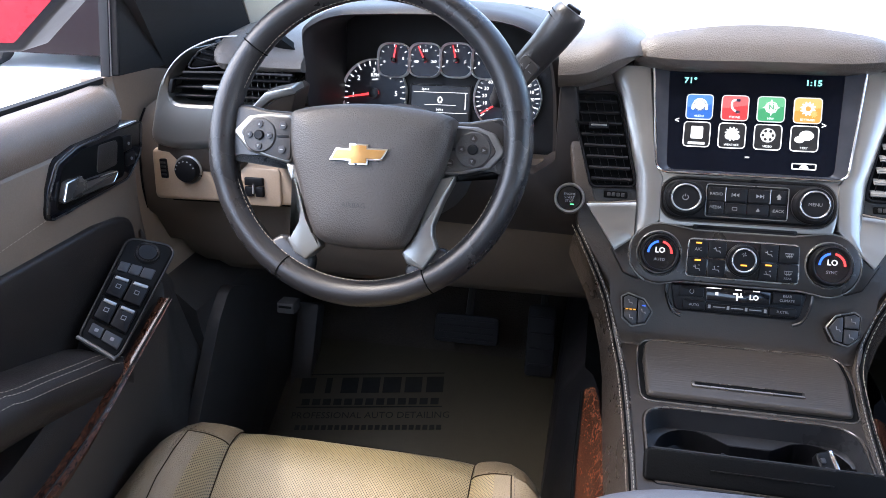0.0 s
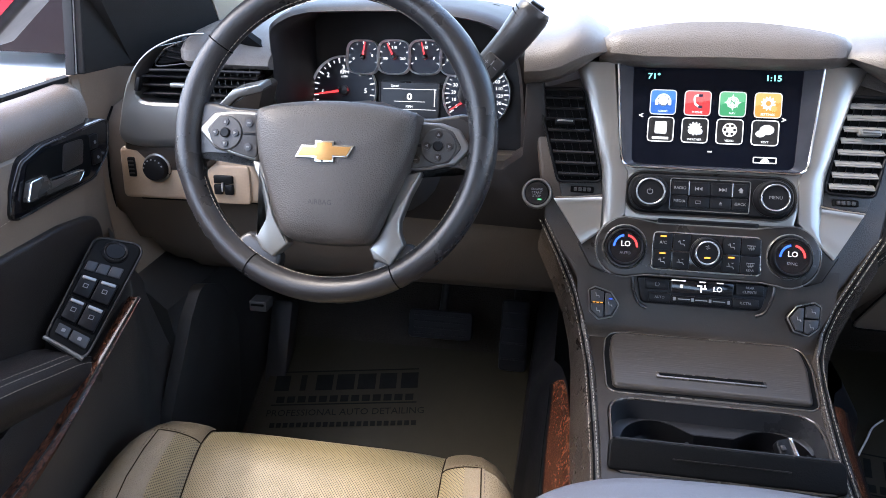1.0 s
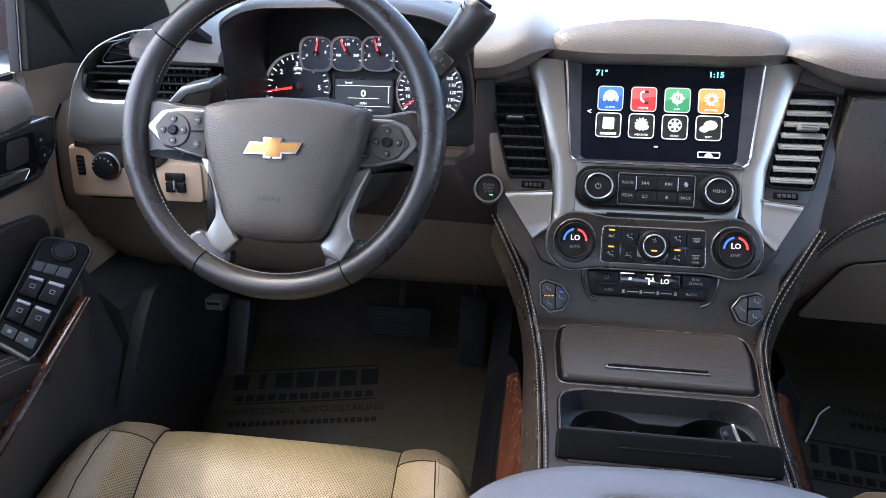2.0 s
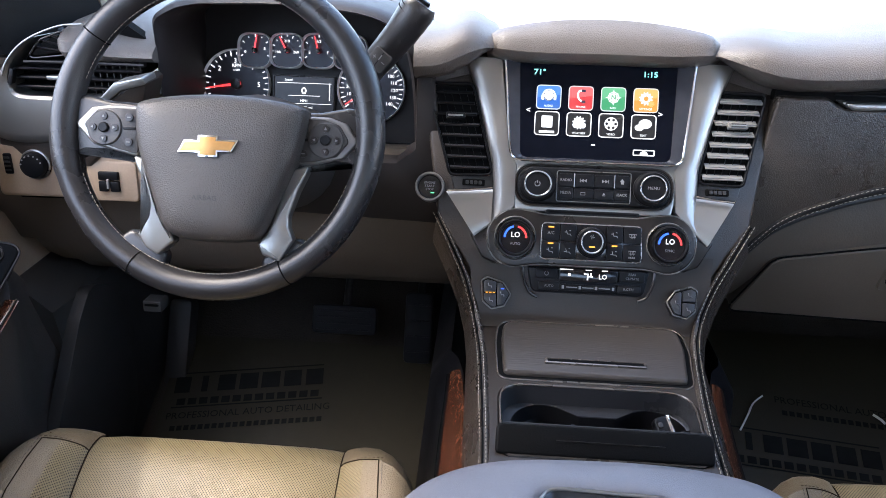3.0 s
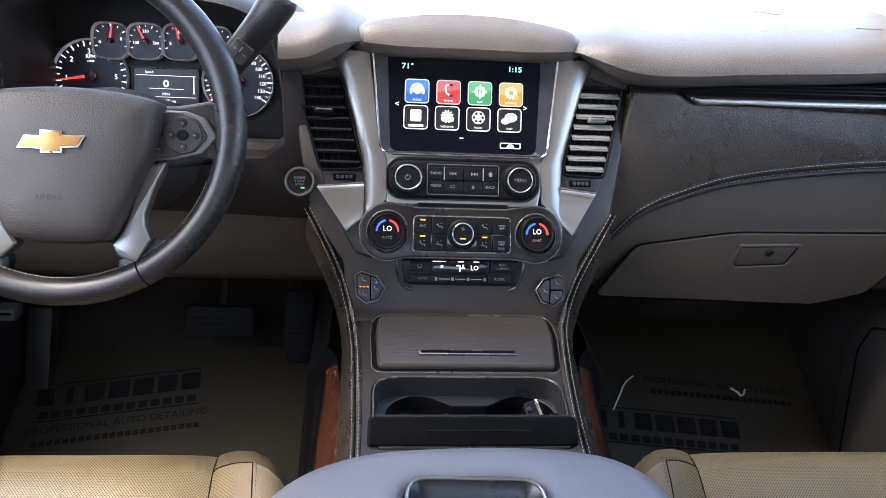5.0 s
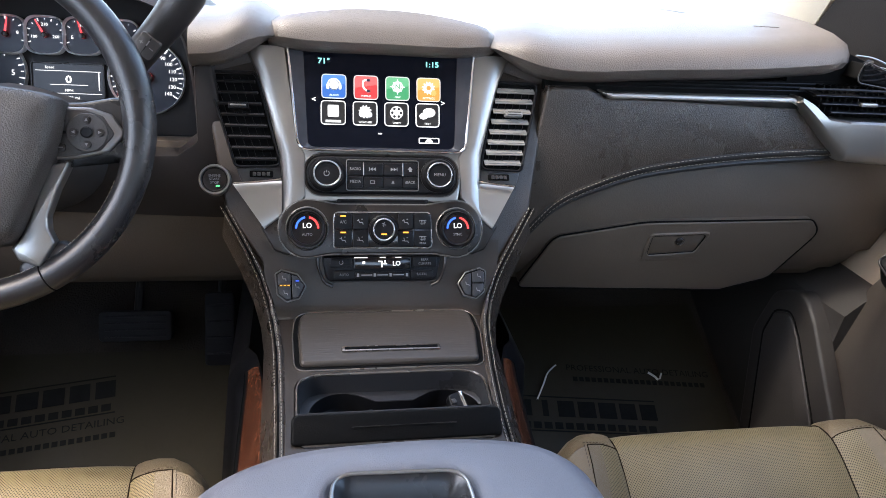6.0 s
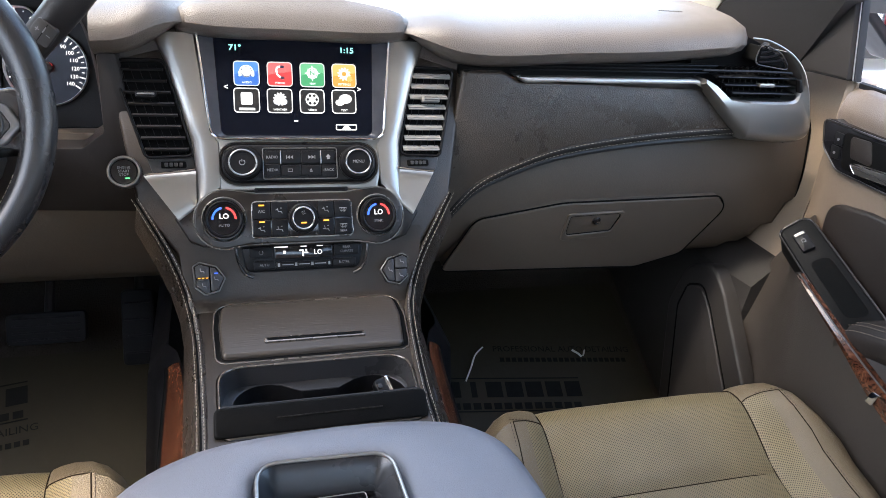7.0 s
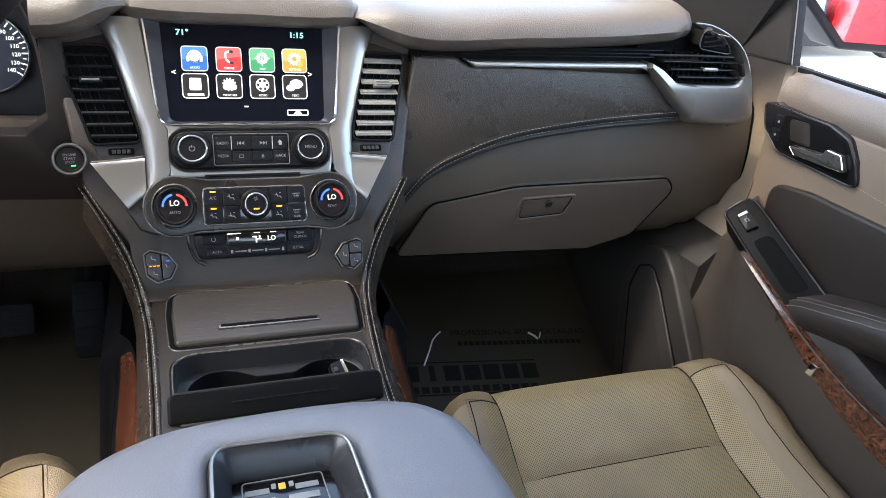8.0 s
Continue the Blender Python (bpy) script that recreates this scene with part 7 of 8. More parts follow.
# ---- front seats ----
def build_seat(s, label):
    """s: -1 driver, 1 passenger. A cushion with a perforated middle and raised side bolsters."""
    x0 = s * 0.478
    seat = thing("front_seat", (x0, 0.60, 0.05), label, "seat", group="front seats")
    lane = [(0.885, 0.165, -0.05), (0.912, 0.215, -0.03), (0.928, 0.270, -0.006), (0.930, 0.315, 0.004), (0.923, 0.341, 0.008), (0.906, 0.3545, 0.008), (0.878, 0.3560, 0.004), (0.846, 0.3430, 0), (0.808, 0.3210, 0), (0.778, 0.3060, 0),
            (0.72, 0.2920, 0), (0.60, 0.275, 0), (0.50, 0.262, 0), (0.40, 0.255, 0), (0.30, 0.25, 0)]

    def skin(xs, lift, rows, setback=0.0):
        out = []
        for y, z, _ in rows:
            rear = min(1.0, max(0.0, (0.945 - y) / 0.14)) if z > 0.24 else 0.0
            line = []
            for x, l in zip(xs, lift):
                side = max(0, (abs(x) - 0.165) / 0.082)
                wide = math.copysign(0.030 * rear * side, x) if setback else 0.0
                line.append(Vector((x0 + x + wide, y - setback * side ** 2, z + l * (1 if y < 0.90 or z > 0.335 else 0.4) + (0.034 * rear * min(1.0, side * 1.6) if setback else 0.0))))
            out.append(line)
        return out
    xs = np.linspace(-0.166, 0.166, 15)
    front = lane[:10]
    back = lane[9:]
    for rows, nm in ((front, "cushion_front"), (back, "cushion_middle")):
        bm = bmesh.new()
        loft(bm, skin(xs, [-0.005 * (abs(x) / 0.166) ** 6 for x in xs], rows))
        ext = bmesh.ops.extrude_face_region(bm, geom=bm.faces[:])
        bmesh.ops.translate(bm, verts=[e for e in ext["geom"] if isinstance(e, bmesh.types.BMVert)], vec=(0, -0.01, -0.02))
        part(nm, bm, SEATPERF, seat, "perforated tan leather")
    bm = bmesh.new()
    tube(bm, [Vector((x0 + x, 0.778, 0.3056 - 0.006 * (abs(x) / 0.166) ** 6)) for x in xs], 0.0010, 6)
    part("cross_seam", bm, DARKSEAM, seat)
    for q in (-1, 1):
        prof = [(0.166, -0.005), (0.170, 0.000), (0.178, 0.003), (0.192, 0.006), (0.210, 0.007), (0.226, 0.003), (0.240, -0.008), (0.250, -0.026), (0.255, -0.045), (0.255, -0.10), (0.250, -0.17)]

        def strip(a, b, rows, lo=-0.0):
            return skin([q * p[0] for p in prof[a:b]], [p[1] + lo for p in prof[a:b]], rows, 0.032)
        cut = 6
        bm = bmesh.new()
        loft(bm, strip(0, 11, lane[:cut + 1]))
        part("bolster_front", bm, SEATHIDE, seat)
        bm = bmesh.new()
        loft(bm, strip(0, 4, lane[cut:]))
        part("bolster_inner", bm, SEATPERF, seat, "perforated tan leather")
        bm = bmesh.new()
        loft(bm, strip(3, 11, lane[cut:]))
        part("bolster_outer", bm, SEATHIDE, seat)
        seam = [r[0] for r in strip(0, 1, lane[2:])]
        bm = bmesh.new()
        tube(bm, spline(seam, 3), 0.0010, 6)
        part("seam", bm, DARKSEAM, seat)
        arc = [strip(0, 11, lane[cut:cut + 1])[0][k] for k in range(0, 5)]
        run = spline(arc, 3) + [r[0] for r in strip(4, 5, lane[cut + 1:])]
        bm = bmesh.new()
        tube(bm, [p + Vector((0, 0, 0.0002)) for p in run], 0.0008, 6)
        part("seam", bm, DARKSEAM, seat)
        stitches([p + Vector((q * 0.004, 0.003, 0.0012)) for p in run], seat, DARKTHREAD, 0.006, 0.0042, 0.0006)
    bm = slab(rpoly([(x0 - 0.225, 0.30), (x0 + 0.225, 0.30), (x0 + 0.225, 0.86), (x0 - 0.225, 0.86)], 0.03), 0.045, 0.225, Matrix(), 0.01)
    part("base", bm, DARKPLASTIC, seat, "dark plastic seat base")
    bm = bmesh.new()
    secs = []
    for f in np.linspace(0, 1, 8):
        w = 0.215 - 0.05 * f ** 3
        y, z = 0.27 - 0.20 * f, 0.33 + 0.60 * f
        secs.append([Vector((x0 + q[0] * w, y + q[1], z)) for q in rpoly([(-1, -0.10), (1, -0.10), (1, 0.03), (-1, 0.03)], 0.03, 3)])
    loft(bm, secs, closed=True, caps=True)
    part("backrest", bm, SEATHIDE, seat)
    return seat


DARKSEAM = plain("dark_seam_shadow", (0.022, 0.015, 0.010), 0.9, spec=0.1)
build_seat(-1, "tan-brown perforated leather driver seat cushion")
build_seat(1, "tan-brown perforated leather passenger seat cushion with a cross seam")


# ---- doors ----
def build_door(s):
    door = thing("door_1" if s < 0 else "door_2", (s * 0.84, 0.62, 0.10), "dark brown and cocoa door trim with wood inlay, closed" if s > 0 else "dark and tan driver door trim with a switch panel, closed", "door", kind="structure", group="front doors")

    def X(x, y, z):
        return Vector((s * x, y, z))
    ys = np.linspace(0.12, 1.085, 20)
    # upper roll under the window
    bm = bmesh.new()
    secs = []
    for y in ys:
        d = 0.035 * max(0, (y - 1.0) / 0.085) ** 2
        low = 0.004 * max(0, (y - 1.06) / 0.025)
        secs.append([X(x + d, y, z - low) for x, z in ((0.900, 0.775), (0.880, 0.792), (0.858, 0.7975), (0.843, 0.794), (0.832, 0.784), (0.826, 0.768), (0.824, 0.754), (0.828, 0.742))])
    loft(bm, secs, caps=True)
    part("upper_roll", bm, DOORROLL, door, "padded grey-brown upper roll")
    bm = bmesh.new()
    loft(bm, [[X(x, y, z) for x, z in ((0.868, 0.793), (0.866, 0.801), (0.872, 0.803), (0.876, 0.793))] for y in (0.12, 0.6, 1.07)], closed=True, caps=True)
    part("window_seal", bm, RUBBER, door)
    # cocoa middle panel
    bm = bmesh.new()
    secs = []
    for y in ys:
        f = max(0, (y - 1.0) / 0.085)
        d = 0.035 * f ** 2
        secs.append([X(x + d, y, z) for x, z in ((0.836, 0.748), (0.826, 0.738), (0.822, 0.70), (0.822, 0.66), (0.826, 0.625), (0.828, 0.58), (0.825, 0.52))])
    loft(bm, secs)
    ext = bmesh.ops.extrude_face_region(bm, geom=bm.faces[:])
    bmesh.ops.translate(bm, verts=[e for e in ext["geom"] if isinstance(e, bmesh.types.BMVert)], vec=(s * 0.03, 0, 0))
    part("middle_panel", bm, DOORCOCOA, door, "cocoa door panel")
    D = axes((s * 0.822, 0, 0), (0, -s, 0), (0, 0, 1)) if s > 0 else axes((s * 0.822, 0, 0), (0, 1, 0), (0, 0, 1))

    def P(pts):
        """Outline given as (y, z)."""
        q = [(-y, z) if s > 0 else (y, z) for y, z in pts]
        return q
    # handle recess
    hd = thing_part("door_handle", door)
    o = rpoly(P([(1.068, 0.747), (1.052, 0.702), (1.012, 0.675), (0.850, 0.674), (0.868, 0.712), (0.890, 0.738), (0.930, 0.748)]), [0.010, 0.03, 0.03, 0.012, 0.03, 0.02, 0.03], 5)
    bm = slab(o, -0.03, 0.006, D, 0.003, steps=3)
    part("plate", bm, GLOSS, hd, "gloss black handle plate")
    bm = bmesh.new()
    tube(bm, [D @ Vector((p[0], p[1], 0.006)) for p in inset([Vector(q) for q in o], 0.002)], 0.0016, 6, closed=True)
    part("bright_rim", bm, GUNMETAL, hd)
    # flat raised black patch, painted shade of the handle hollow
    bm = slab(rpoly(P([(1.020, 0.738), (1.004, 0.684), (0.866, 0.681), (0.898, 0.732), (0.935, 0.741)]), 0.010, 4), 0.004, 0.0075, D, 0.001)
    part("recess", bm, VOID, hd)
    lever = [(0.988, 0.699), (0.920, 0.706), (0.915, 0.715), (0.888, 0.715), (0.874, 0.692), (0.970, 0.686)]
    if s < 0:
        lever = lever[::-1]
    lo = rpoly(P(lever)[::-1], 0.004, 3)
    bm = slab(lo, 0.004, 0.016, D, 0.003, steps=3)
    part("lever", bm, LEVERDARK, hd, "dark metal pull lever")
    bm = bmesh.new()
    tube(bm, [D @ Vector((p[0], p[1], 0.0145)) for p in inset([Vector(q) for q in lo], 0.001)], 0.0012, 6, closed=True)
    part("lever_edge", bm, CHROME, hd)
    bm = slab(rpoly(P([(1.004, 0.735), (0.992, 0.704), (0.950, 0.704), (0.965, 0.738)]), 0.006, 3), 0.006, 0.009, D, 0.001)
    part("cup", bm, DOORDARK, hd)
    for z in (0.724, 0.703):
        bm = slab(rpoly(P([(1.034, z + 0.010), (1.016, z + 0.010), (1.012, z - 0.009), (1.029, z - 0.009)]), 0.003, 3), 0.004, 0.0095, D, 0.0015)
        key = part("lock_button", bm, BLACK, hd)
        bm = slab(disc_pts(*P([(1.023, z)])[0], 0.0022, 12), 0.009, 0.0102, D)
        part("mark", bm, DIMINK, key)
    # stitched line under the roll
    stitches([X(0.8205, y, 0.678 - 0.09 * (0.86 - y)) for y in np.linspace(0.20, 0.855, 60)], door)
    # dark padded insert above the armrest
    o = rpoly(P([(1.005, 0.628), (0.93, 0.640), (0.55, 0.650), (0.12, 0.645), (0.12, 0.44), (0.80, 0.46), (1.000, 0.560)]), [0.03, 0.05, 0.1, 0.005, 0.005, 0.05, 0.04], 6)
    bm = slab(o, -0.008, 0.008, D, 0.006, steps=3)
    part("insert", bm, DOORDARK, door, "dark padded insert")
    # switch pod, falling towards the rear
    pod = thing_part("switch_pod", door)
    A, B, C2, E = (X(0.752, 0.998, 0.583), X(0.798, 0.965, 0.611), X(0.792, 0.826, 0.535), X(0.746, 0.826, 0.508)) if s < 0 else (X(0.747, 1.016, 0.572), X(0.792, 1.011, 0.600), X(0.792, 0.805, 0.515), X(0.746, 0.840, 0.489))
    M = axes((A + B + C2 + E) / 4, -(A + B - C2 - E) * 0.5, ((B + C2) - (A + E)) * 0.5 * 1.0) if s > 0 else axes((A + B + C2 + E) / 4, (A + B - C2 - E) * 0.5, ((B + C2) - (A + E)) * 0.5)
    inv = M.inverted()
    quad = [inv @ p for p in (A, B, C2, E)]
    outp = [(p.x, p.y) for p in quad]
    area = sum(outp[i - 1][0] * outp[i][1] - outp[i][0] * outp[i - 1][1] for i in range(4))
    if area < 0:
        outp = outp[::-1]
    o = rpoly(outp, [0.016] * 4, 6)
    bm = slab(o, -0.050, 0.003, M, 0.004, True, 3)
    part("plate", bm, PODBLACK, pod, "satin black switch plate")

    def pod_pt(f, g):
        """f: 0 front to 1 rear; g: 0 inner to 1 outer."""
        a = quad[0].lerp(quad[3], f)
        b = quad[1].lerp(quad[2], f)
        return a.lerp(b, g)

    def pod_quad(f0, f1, g0, g1):
        q = [pod_pt(f0, g0), pod_pt(f0, g1), pod_pt(f1, g1), pod_pt(f1, g0)]
        q = [(p.x, p.y) for p in q]
        ar = sum(q[i - 1][0] * q[i][1] - q[i][0] * q[i - 1][1] for i in range(4))
        return q if ar > 0 else q[::-1]

    def switch(f0, f1, g0, g1, h=0.006):
        bm = slab(rpoly(pod_quad(f0, f1, g0, g1), 0.002, 3), 0.002, h, M, 0.0015)
        sw = part("window_switch", bm, BLACK, pod)
        bm = slab(rpoly(pod_quad(lerp(f0, f1, 0.05), lerp(f0, f1, 0.20), lerp(g0, g1, 0.1), lerp(g0, g1, 0.9)), 0.001, 2), h - 0.001, h + 0.0012, M, 0.0005)
        part("bright_lip", bm, SILVER, sw)
        p = pod_pt((f0 + f1) / 2, (g0 + g1) / 2)
        bm = band(rect(p.x, p.y, 0.0060, 0.0060), rect(p.x, p.y, 0.0044, 0.0044), h - 0.0005, h + 0.0006, M)
        part("mark", bm, DIMINK, sw)
    if s < 0:
        p = pod_pt(0.12, 0.50)
        bm = bmesh.new()
        lathe(bm, [(0.0165, 0.001), (0.0165, 0.0045), (0.0150, 0.0060), (0.0130, 0.0050), (0.0115, 0.0068), (0, 0.0072)], M @ Matrix.Translation((p.x, p.y, 0)), 28)
        part("mirror_dial", bm, BLACK, pod)
        bm = bmesh.new()
        tube(bm, [M @ Vector((p.x + 0.0135 * math.cos(a), p.y + 0.0135 * math.sin(a), 0.0056)) for a in np.linspace(0, 2 * math.pi, 28, endpoint=False)], 0.0008, 5, closed=True)
        part("ring", bm, GUNMETAL, pod)
        for g0, g1 in ((0.16, 0.42), (0.44, 0.68), (0.70, 0.92)):
            bm = slab(rpoly(pod_quad(0.25, 0.34, g0, g1), 0.0015, 3), 0.002, 0.0045, M, 0.001)
            key = part("key", bm, SWITCHGREY, pod)
        for f0, f1 in ((0.40, 0.58), (0.62, 0.80)):
            bm = slab(rpoly(pod_quad(f0 - 0.02, f1 + 0.01, 0.06, 0.98), 0.003, 3), 0.002, 0.0038, M, 0.0006)
            part("switch_well", bm, VOID, pod)
            switch(f0, f1, 0.10, 0.50, 0.0085)
            switch(f0, f1, 0.54, 0.90, 0.0085)
        for g0, g1 in ((0.10, 0.52), (0.56, 0.86)):
            bm = slab(rpoly(pod_quad(0.84, 0.925, g0, g1), 0.0015, 3), 0.002, 0.0055, M, 0.001)
            key = part("key", bm, SWITCHGREY, pod)
            q = pod_pt(0.882, (g0 + g1) / 2)
            bm = slab(rpoly(rect(q.x, q.y, 0.0045, 0.0045), 0.001), 0.005, 0.0062, M)
            part("mark", bm, DIMINK, key)
    else:
        switch(0.10, 0.27, 0.26, 0.62, 0.0085)
        # no real hollow here: a black patch gives the cup's shade
        bm = slab(rpoly(pod_quad(0.36, 0.88, 0.25, 0.80), 0.012, 5), 0.0020, 0.0034, M, 0.0006)
        part("pull_cup", bm, VOID, pod)
    bm = bmesh.new()
    tube(bm, [C2 + Vector((0, 0, 0.004)), C2.lerp(E, 0.5) + Vector((0, 0, 0.005)), E + Vector((0, 0, 0.004))], 0.0026, 8)
    part("bright_end", bm, RIMGREY if s < 0 else GUNMETAL, pod)
    # satin line round the edge of the pod
    bm = bmesh.new()
    tube(bm, [M @ Vector((p[0], p[1], 0.0005)) for p in inset([Vector(q) for q in rpoly(outp, [0.016] * 4, 6)], -0.0006)], 0.0017, 8, closed=True)
    part("bright_line", bm, GUNMETAL, door)
    # armrest
    bm = bmesh.new()
    secs = []
    for y, z in ((0.848, 0.498), (0.825, 0.512), (0.78, 0.527), (0.70, 0.552), (0.60, 0.574), (0.12, 0.60)):
        secs.append([X(x, y, z + dz) for x, dz in ((0.826, 0.004), (0.800, 0.009), (0.770, 0.007), (0.754, 0.001), (0.745, -0.010), (0.742, -0.022), (0.747, -0.040), (0.765, -0.056))])
    loft(bm, secs, caps=True)
    part("armrest", bm, DOORDARK, door, "padded dark leather armrest")
    for k, f in ((2, 0.45), (2, 0.95), (3, 0.75)):
        stitches(spline([q[k].lerp(q[k + 1], f) + Vector((-s * 0.0008, 0, 0.0012)) for q in secs], 4), door, THREAD, 0.0062, 0.0042, 0.00045)
    # wood inlay sweeping down and back
    slim = 0.36 if s < 0 else 0.8
    line = [(0.940, 0.534, 0.006), (0.90, 0.514, 0.014), (0.83, 0.482, 0.022), (0.75, 0.444, 0.042), (0.66, 0.416, 0.058), (0.55, 0.402, 0.064), (0.40, 0.40, 0.058), (0.12, 0.40, 0.056)]
    line = [(y, z + h * (1 - slim) * 0.4, h * slim) for y, z, h in line]
    bm = bmesh.new()
    secs = []
    for y, z, h in line:
        secs.append([X(x, y, zz) for x, zz in ((0.750, z + h * 0.5), (0.7365, z + h * 0.5), (0.7330, z + h * 0.1), (0.7360, z - h * 0.4), (0.7440, z - h * 0.5), (0.752, z - h * 0.5))])
    loft(bm, spline_secs(secs, 4), caps=True)
    part("wood_inlay", bm, WOOD, door, "glossy red-brown burl wood inlay")
    bm = bmesh.new()
    tube(bm, spline([q[1] + Vector((-s * 0.0008, 0, 0.001)) for q in secs], 5), 0.0014, 6)
    part("bright_edge", bm, GUNMETAL, door)
    if s > 0:
        bm = slab(rpoly([(-0.006, -0.010), (0.006, -0.010), (0.008, 0.010), (-0.004, 0.010)], 0.002), -0.004, 0.003, axes((0.734, 0.752, 0.444), (0, 1, 0), (0.1, -0.3, 1)) @ Matrix.Diagonal((1, 1, -1, 1)), 0.001, True)
        part("inlay_clip", bm, CHROME, door)
    # lower panel with a map pocket
    bm = bmesh.new()
    secs = []
    for y, z, h in [(1.11, 0.50, 0.0), (1.06, 0.522, 0.0), (1.03, 0.545, 0.0), (0.985, 0.550, 0.004)] + line:
        zz = z - h * 0.45
        f = max(0, min(1, (y - 0.93) / 0.12))
        f = f * f * (3 - 2 * f)
        d = 0.035 * max(0, (y - 1.0) / 0.085) ** 2
        secs.append([X(x, y, q) for x, q in ((0.768 + 0.060 * f + d, zz + 0.004 + 0.046 * f), (0.744 + 0.076 * f + d, zz + 0.0 + 0.006 * f), (0.746 + 0.068 * f + d * 0.6, zz - 0.03), (0.765 + 0.040 * f, lerp(zz, 0.10, 0.40)), (0.785 + 0.014 * f, lerp(zz, 0.10, 0.75)), (0.79, 0.06))])
    loft(bm, spline_secs(secs, 4))
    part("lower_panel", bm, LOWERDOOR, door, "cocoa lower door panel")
    bm = slab([(0.12, 0.06), (1.04, 0.06), (1.06, 0.60), (1.06, 0.76), (0.12, 0.76)] if s < 0 else [(-1.04, 0.06), (-0.12, 0.06), (-0.12, 0.76), (-1.06, 0.76), (-1.06, 0.60)], -0.09, -0.050, D, 0, True)
    part("core", bm, DARKPLASTIC, door)
    # filler under the armrest, down to the inlay
    bm = bmesh.new()
    loft(bm, [[X(0.80, y, z + (0.05 if y < 0.80 else 0.0)), X(0.760, y, z + (0.05 if y < 0.80 else 0.0)), X(0.748, y, z + h * 0.5), X(0.752, y, z - h * 0.6), X(0.79, y, z - h * 0.6)] for y, z, h in line])
    part("pocket", bm, DOORDARK, door)
    # sail panel, window frame
    bm = slab(rpoly(P([(1.30, 0.790), (1.078, 0.802), (1.130, 0.99), (1.30, 0.99)]), 0.004), -0.042, -0.026, D, 0.004, True)
    part("sail_panel", bm, PILLAR, door)
    bm = slab(rpoly(P([(1.080, 0.802), (1.073, 0.802), (1.125, 0.99), (1.132, 0.99)]), 0.001), -0.050, -0.036, D, 0.001, True)
    part("window_channel", bm, RUBBER, door)
    bm = bmesh.new()
    tube(bm, [D @ Vector((*P([(y, z)])[0], -0.036)) for y, z in ((1.0765, 0.803), (1.1285, 0.989))], 0.0012, 6)
    part("channel_line", bm, SILVER, door)
    bm = slab(rpoly(P([(1.099, 0.545), (1.076, 0.560), (1.074, 0.800), (1.099, 0.805)]), 0.004), -0.085, -0.048, D, 0.005, True)
    part("jamb_trim", bm, JAMB, door)
    # footwell side trim with a raised arch and a narrow inner panel
    KP = axes((s * 0.776, 0, 0), (0, -s, 0), (0, 0, 1)) if s > 0 else axes((s * 0.776, 0, 0), (0, 1, 0), (0, 0, 1))
    arch = rpoly(P([(1.205, 0.05), (1.262, 0.302), (1.232, 0.400), (1.160, 0.438), (1.112, 0.398), (0.985, 0.250), (0.93, 0.05)]), [0.01, 0.06, 0.05, 0.04, 0.05, 0.2, 0.01], 6)
    bm = slab(arch, -0.02, 0.009 if s > 0 else 0.001, KP, 0.007 if s > 0 else 0.0005, steps=3)
    part("arch_trim", bm, KICKDARK, door)
    tongue = rpoly(P([(1.170, 0.06), (1.228, 0.312), (1.214, 0.367), (1.172, 0.388), (1.135, 0.355), (1.030, 0.225), (0.97, 0.06)]), [0.01, 0.04, 0.03, 0.025, 0.03, 0.2, 0.01], 6)
    if s > 0:
        bm = bmesh.new()
        tube(bm, [KP @ Vector((p.x, p.y, 0.0085)) for p in tongue], 0.0022, 6, closed=True)
        part("gap_line", bm, VOID, door)
        bm = slab(inset([Vector(q) for q in tongue], 0.003), 0.0, 0.012, KP, 0.004, steps=3)
        part("inner_trim", bm, DARKPLASTIC, door)
    # mirror
    mir = thing_part("side_mirror", door)
    MM = axes(X(1.248, 1.30, 0.900), (1, -s * 0.28, 0), (0, 0.02, 1))
    om = [(-0.045, -0.112), (0.13, -0.110), (0.15, 0.10), (-0.11, 0.125), (-0.150, -0.020)]
    om = rpoly(om if s > 0 else mirrored(om), 0.025, 6)
    bm = slab(om, -0.10, 0.004, MM, 0.008, True, 3)
    part("housing", bm, RUBBER, mir)
    bm = slab(inset([Vector(q) for q in om], 0.017), 0.003, 0.006, MM)
    part("mirror_glass", bm, MIRROR, mir, "clear mirror glass")
    bm = slab(rpoly([(-0.10, -0.02), (0.11, -0.02), (0.11, 0.03), (-0.10, 0.03)], 0.01), -0.02, 0.02, axes(X(1.0, 1.29, 0.905), (s, 0.1, 0.0), (0, 1, 0)), 0.006, True)
    part("foot", bm, RUBBER, mir)


PODBLACK = surface("satin_black_pod", (0.007, 0.007, 0.007), 0.42, spec=0.06, grain=0.0002, scale=1200)
DOORROLL = surface("grey_brown_door_vinyl", (0.148, 0.114, 0.090), 0.38, grain=0.0006, scale=800, kind="leather")
# Dark copy of the door's cocoa plastic, with the footwell shade painted in.
LOWERDOOR = surface("shaded_cocoa_door_plastic", (0.052, 0.044, 0.038), 0.5, grain=0.0005, scale=700)
LEVERDARK = surface("dark_chrome_lever", (0.10, 0.095, 0.09), 0.3, metal=0.6)
for side_sign in (-1, 1):
    build_door(side_sign)


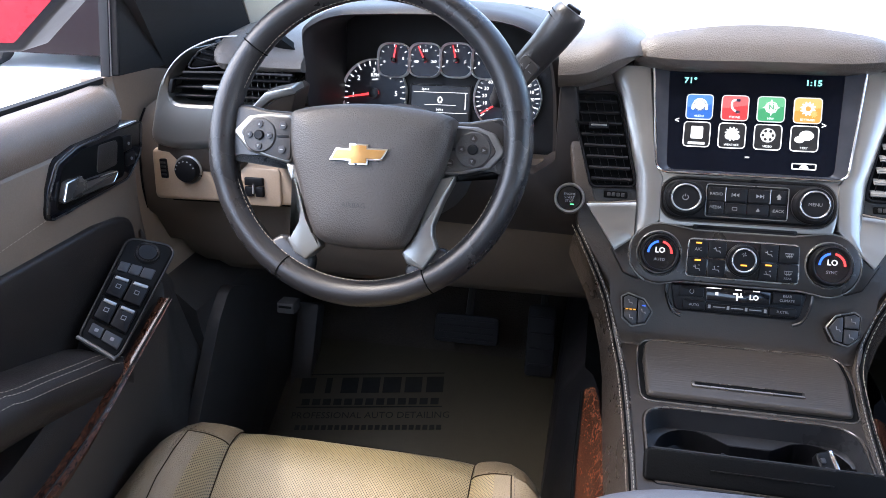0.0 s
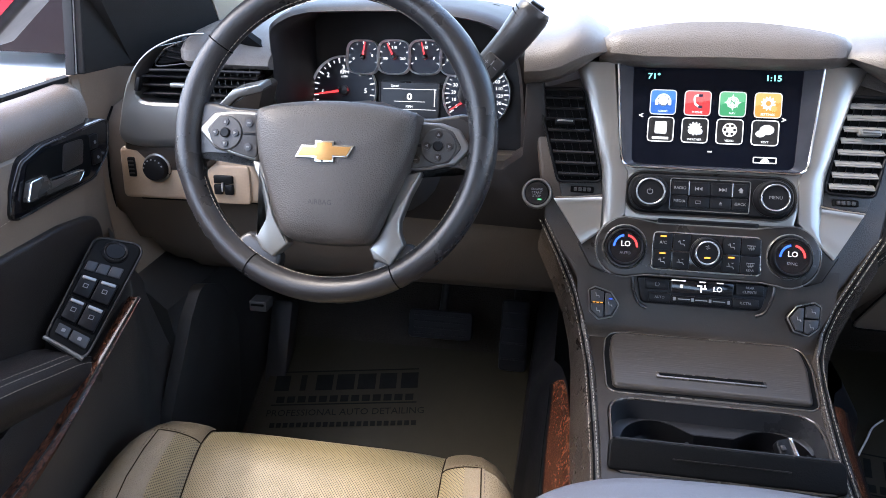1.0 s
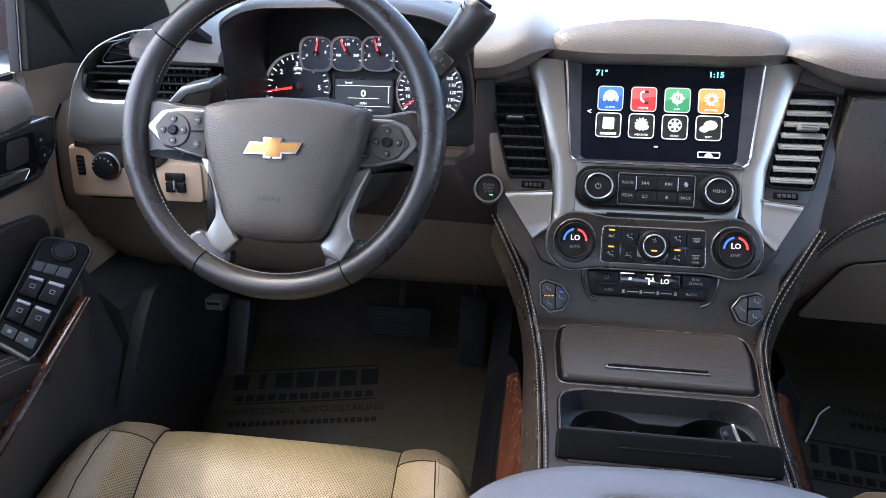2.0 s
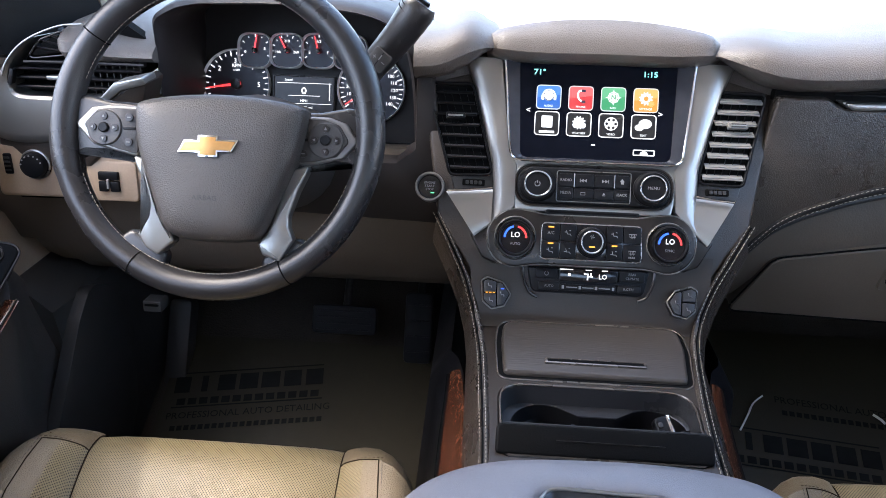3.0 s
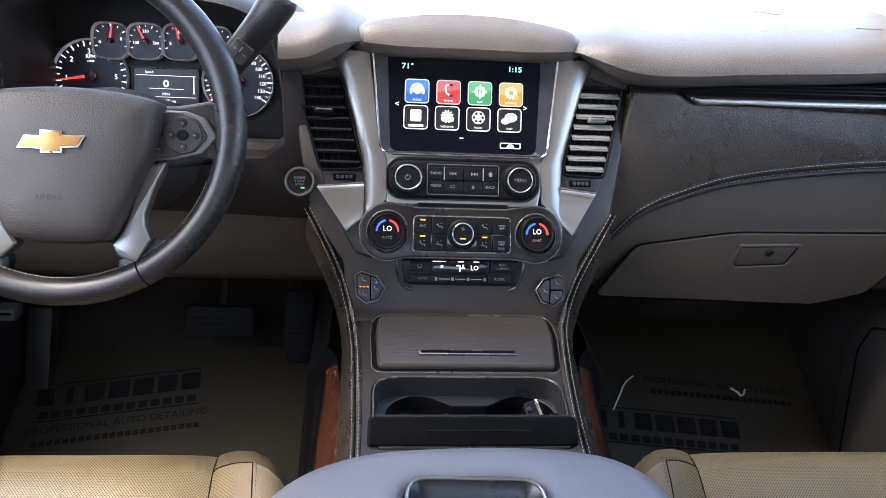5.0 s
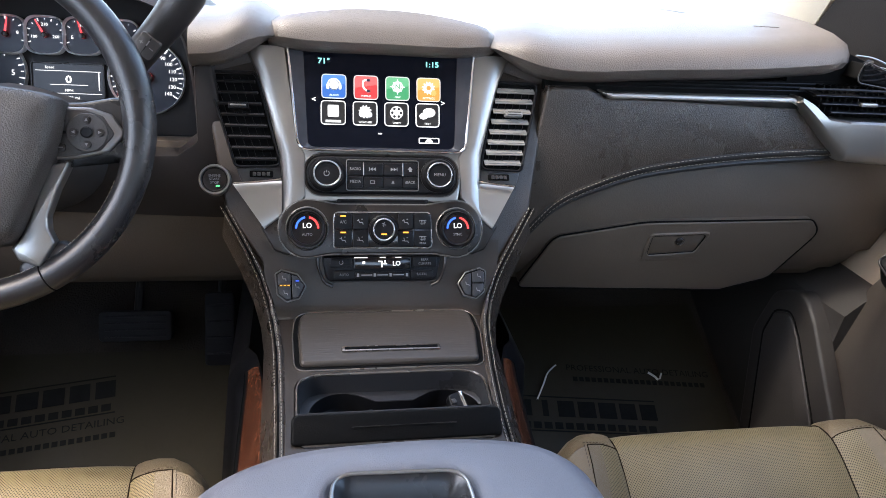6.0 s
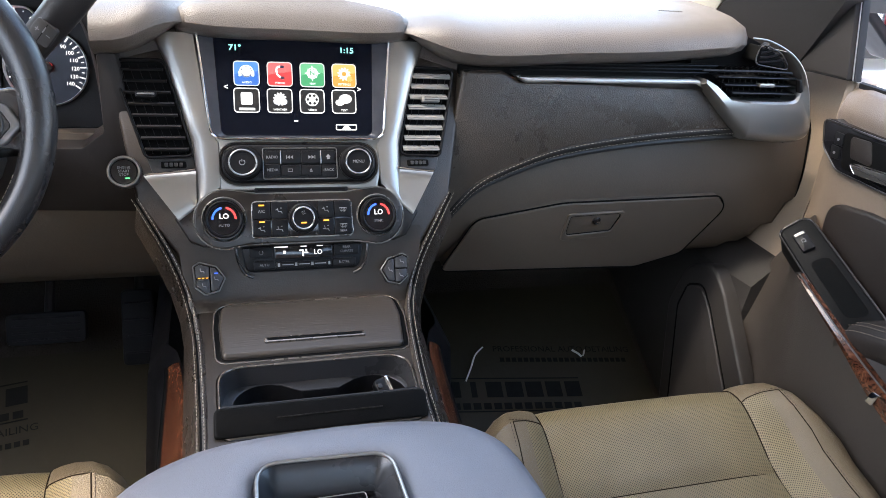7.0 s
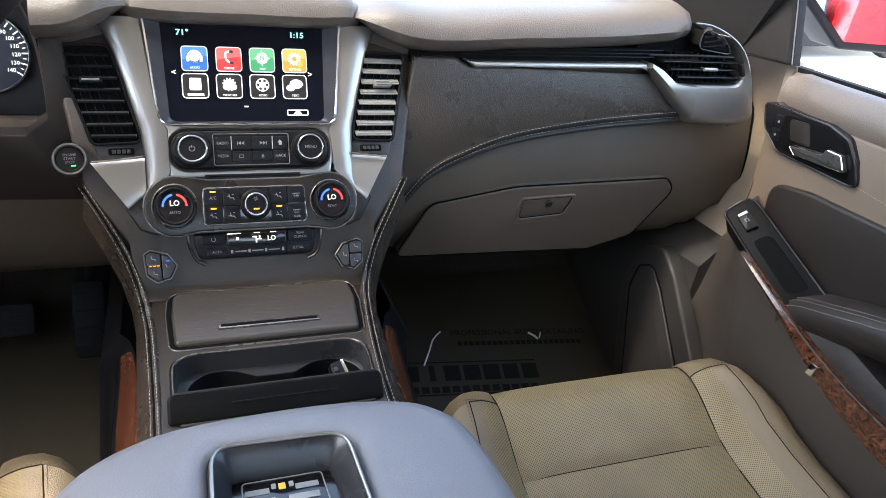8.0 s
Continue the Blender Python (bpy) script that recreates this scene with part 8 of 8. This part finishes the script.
# ---- paper mats ----
def build_mat(x0, x1, y0, y1, label, blocks, turn, pivot):
    mat = thing("paper_mat", ((x0 + x1) / 2, (y0 + y1) / 2, 0.05), label, "floor mat", group="paper mats")
    xs, ys = np.linspace(x0, x1, 25), np.linspace(y0, y1, 25)

    def top(x, y):
        return floor_z(y) + 0.006 + 0.0012 * (noise.noise(Vector((x * 7, y * 7, 1.3))) + 0.6) + 0.0004 * noise.noise(Vector((x * 30, y * 30, 4)))
    bm = bmesh.new()
    loft(bm, [[Vector((x, y, top(x, y))) for x in xs] for y in ys])
    ext = bmesh.ops.extrude_face_region(bm, geom=bm.faces[:])
    bmesh.ops.translate(bm, verts=[e for e in ext["geom"] if isinstance(e, bmesh.types.BMVert)], vec=(0, 0, -0.001))
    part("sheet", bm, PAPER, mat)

    def drape(ob):
        for v in ob.data.vertices:
            v.co.z = floor_z(v.co.y) + 0.0086 + v.co.z
    ct, st = math.cos(radians(turn)), math.sin(radians(turn))
    for x, y, w, h, word in blocks:
        m = pose(pivot[0] + (x - pivot[0]) * ct - (y - pivot[1]) * st, pivot[1] + (x - pivot[0]) * st + (y - pivot[1]) * ct, 0, 0, 0, turn)
        if word:
            drape(lettering(word, h, m, INK, mat, "print", stretch=1.25))
        else:
            drape(part("print_bar", slab(rect(0, 0, w, h), -0.0003, 0.0, m), INK, mat))


def print_block(cx, y):
    rows = []
    for k, w in enumerate((0.030, 0.012, 0.034, 0.036, 0.036, 0.034, 0.034)):
        rows.append((cx - 0.130 + 0.043 * k, y, w, 0.030, ""))
    for k in range(13):
        rows.append((cx - 0.128 + 0.0215 * k, y - 0.032, 0.016, 0.012, ""))
    rows.append((cx, y + 0.022, 0.29, 0.0022, ""))
    rows.append((cx, y - 0.042, 0.29, 0.0022, ""))
    rows.append((cx + 0.005, y - 0.058, 0.28, 0.0165, "PROFESSIONAL AUTO DETAILING"))
    for k in range(22):
        rows.append((cx - 0.135 + 0.0132 * k, y - 0.080, 0.0095, 0.0085, ""))
    return rows


def build_scrap(x, y, pts, label):
    s = thing("plastic_scrap", (x, y, floor_z(y) + 0.008), label, "litter", group="scraps on the mat")
    bm = bmesh.new()
    line = spline([Vector((x + a, y + b, floor_z(y + b) + 0.009 + c)) for a, b, c in pts], 4)
    loft(bm, [[p + Vector((0, 0, 0)), p + Vector((0.002, 0.001, 0.004)), p + Vector((0.005, 0.001, 0.0015))] for p in line])
    part("film", bm, SCRAP, s)


# Opaque pale colour in place of the glints on clear film.
SCRAP = plain("plastic_film_glint", (0.75, 0.77, 0.75), 0.12)
build_scrap(0.366, 1.303, [(-0.02, -0.028, 0.0), (0.0, 0.0, 0.004), (0.012, 0.018, 0.006), (0.034, 0.036, 0.002)], "thin curled strip of clear plastic film on the paper mat")
build_scrap(0.612, 1.305, [(-0.012, 0.012, 0.002), (-0.002, 0.0, 0.006), (0.006, -0.004, 0.003), (0.016, 0.010, 0.001)], "small crumpled scrap of clear plastic film on the paper mat")
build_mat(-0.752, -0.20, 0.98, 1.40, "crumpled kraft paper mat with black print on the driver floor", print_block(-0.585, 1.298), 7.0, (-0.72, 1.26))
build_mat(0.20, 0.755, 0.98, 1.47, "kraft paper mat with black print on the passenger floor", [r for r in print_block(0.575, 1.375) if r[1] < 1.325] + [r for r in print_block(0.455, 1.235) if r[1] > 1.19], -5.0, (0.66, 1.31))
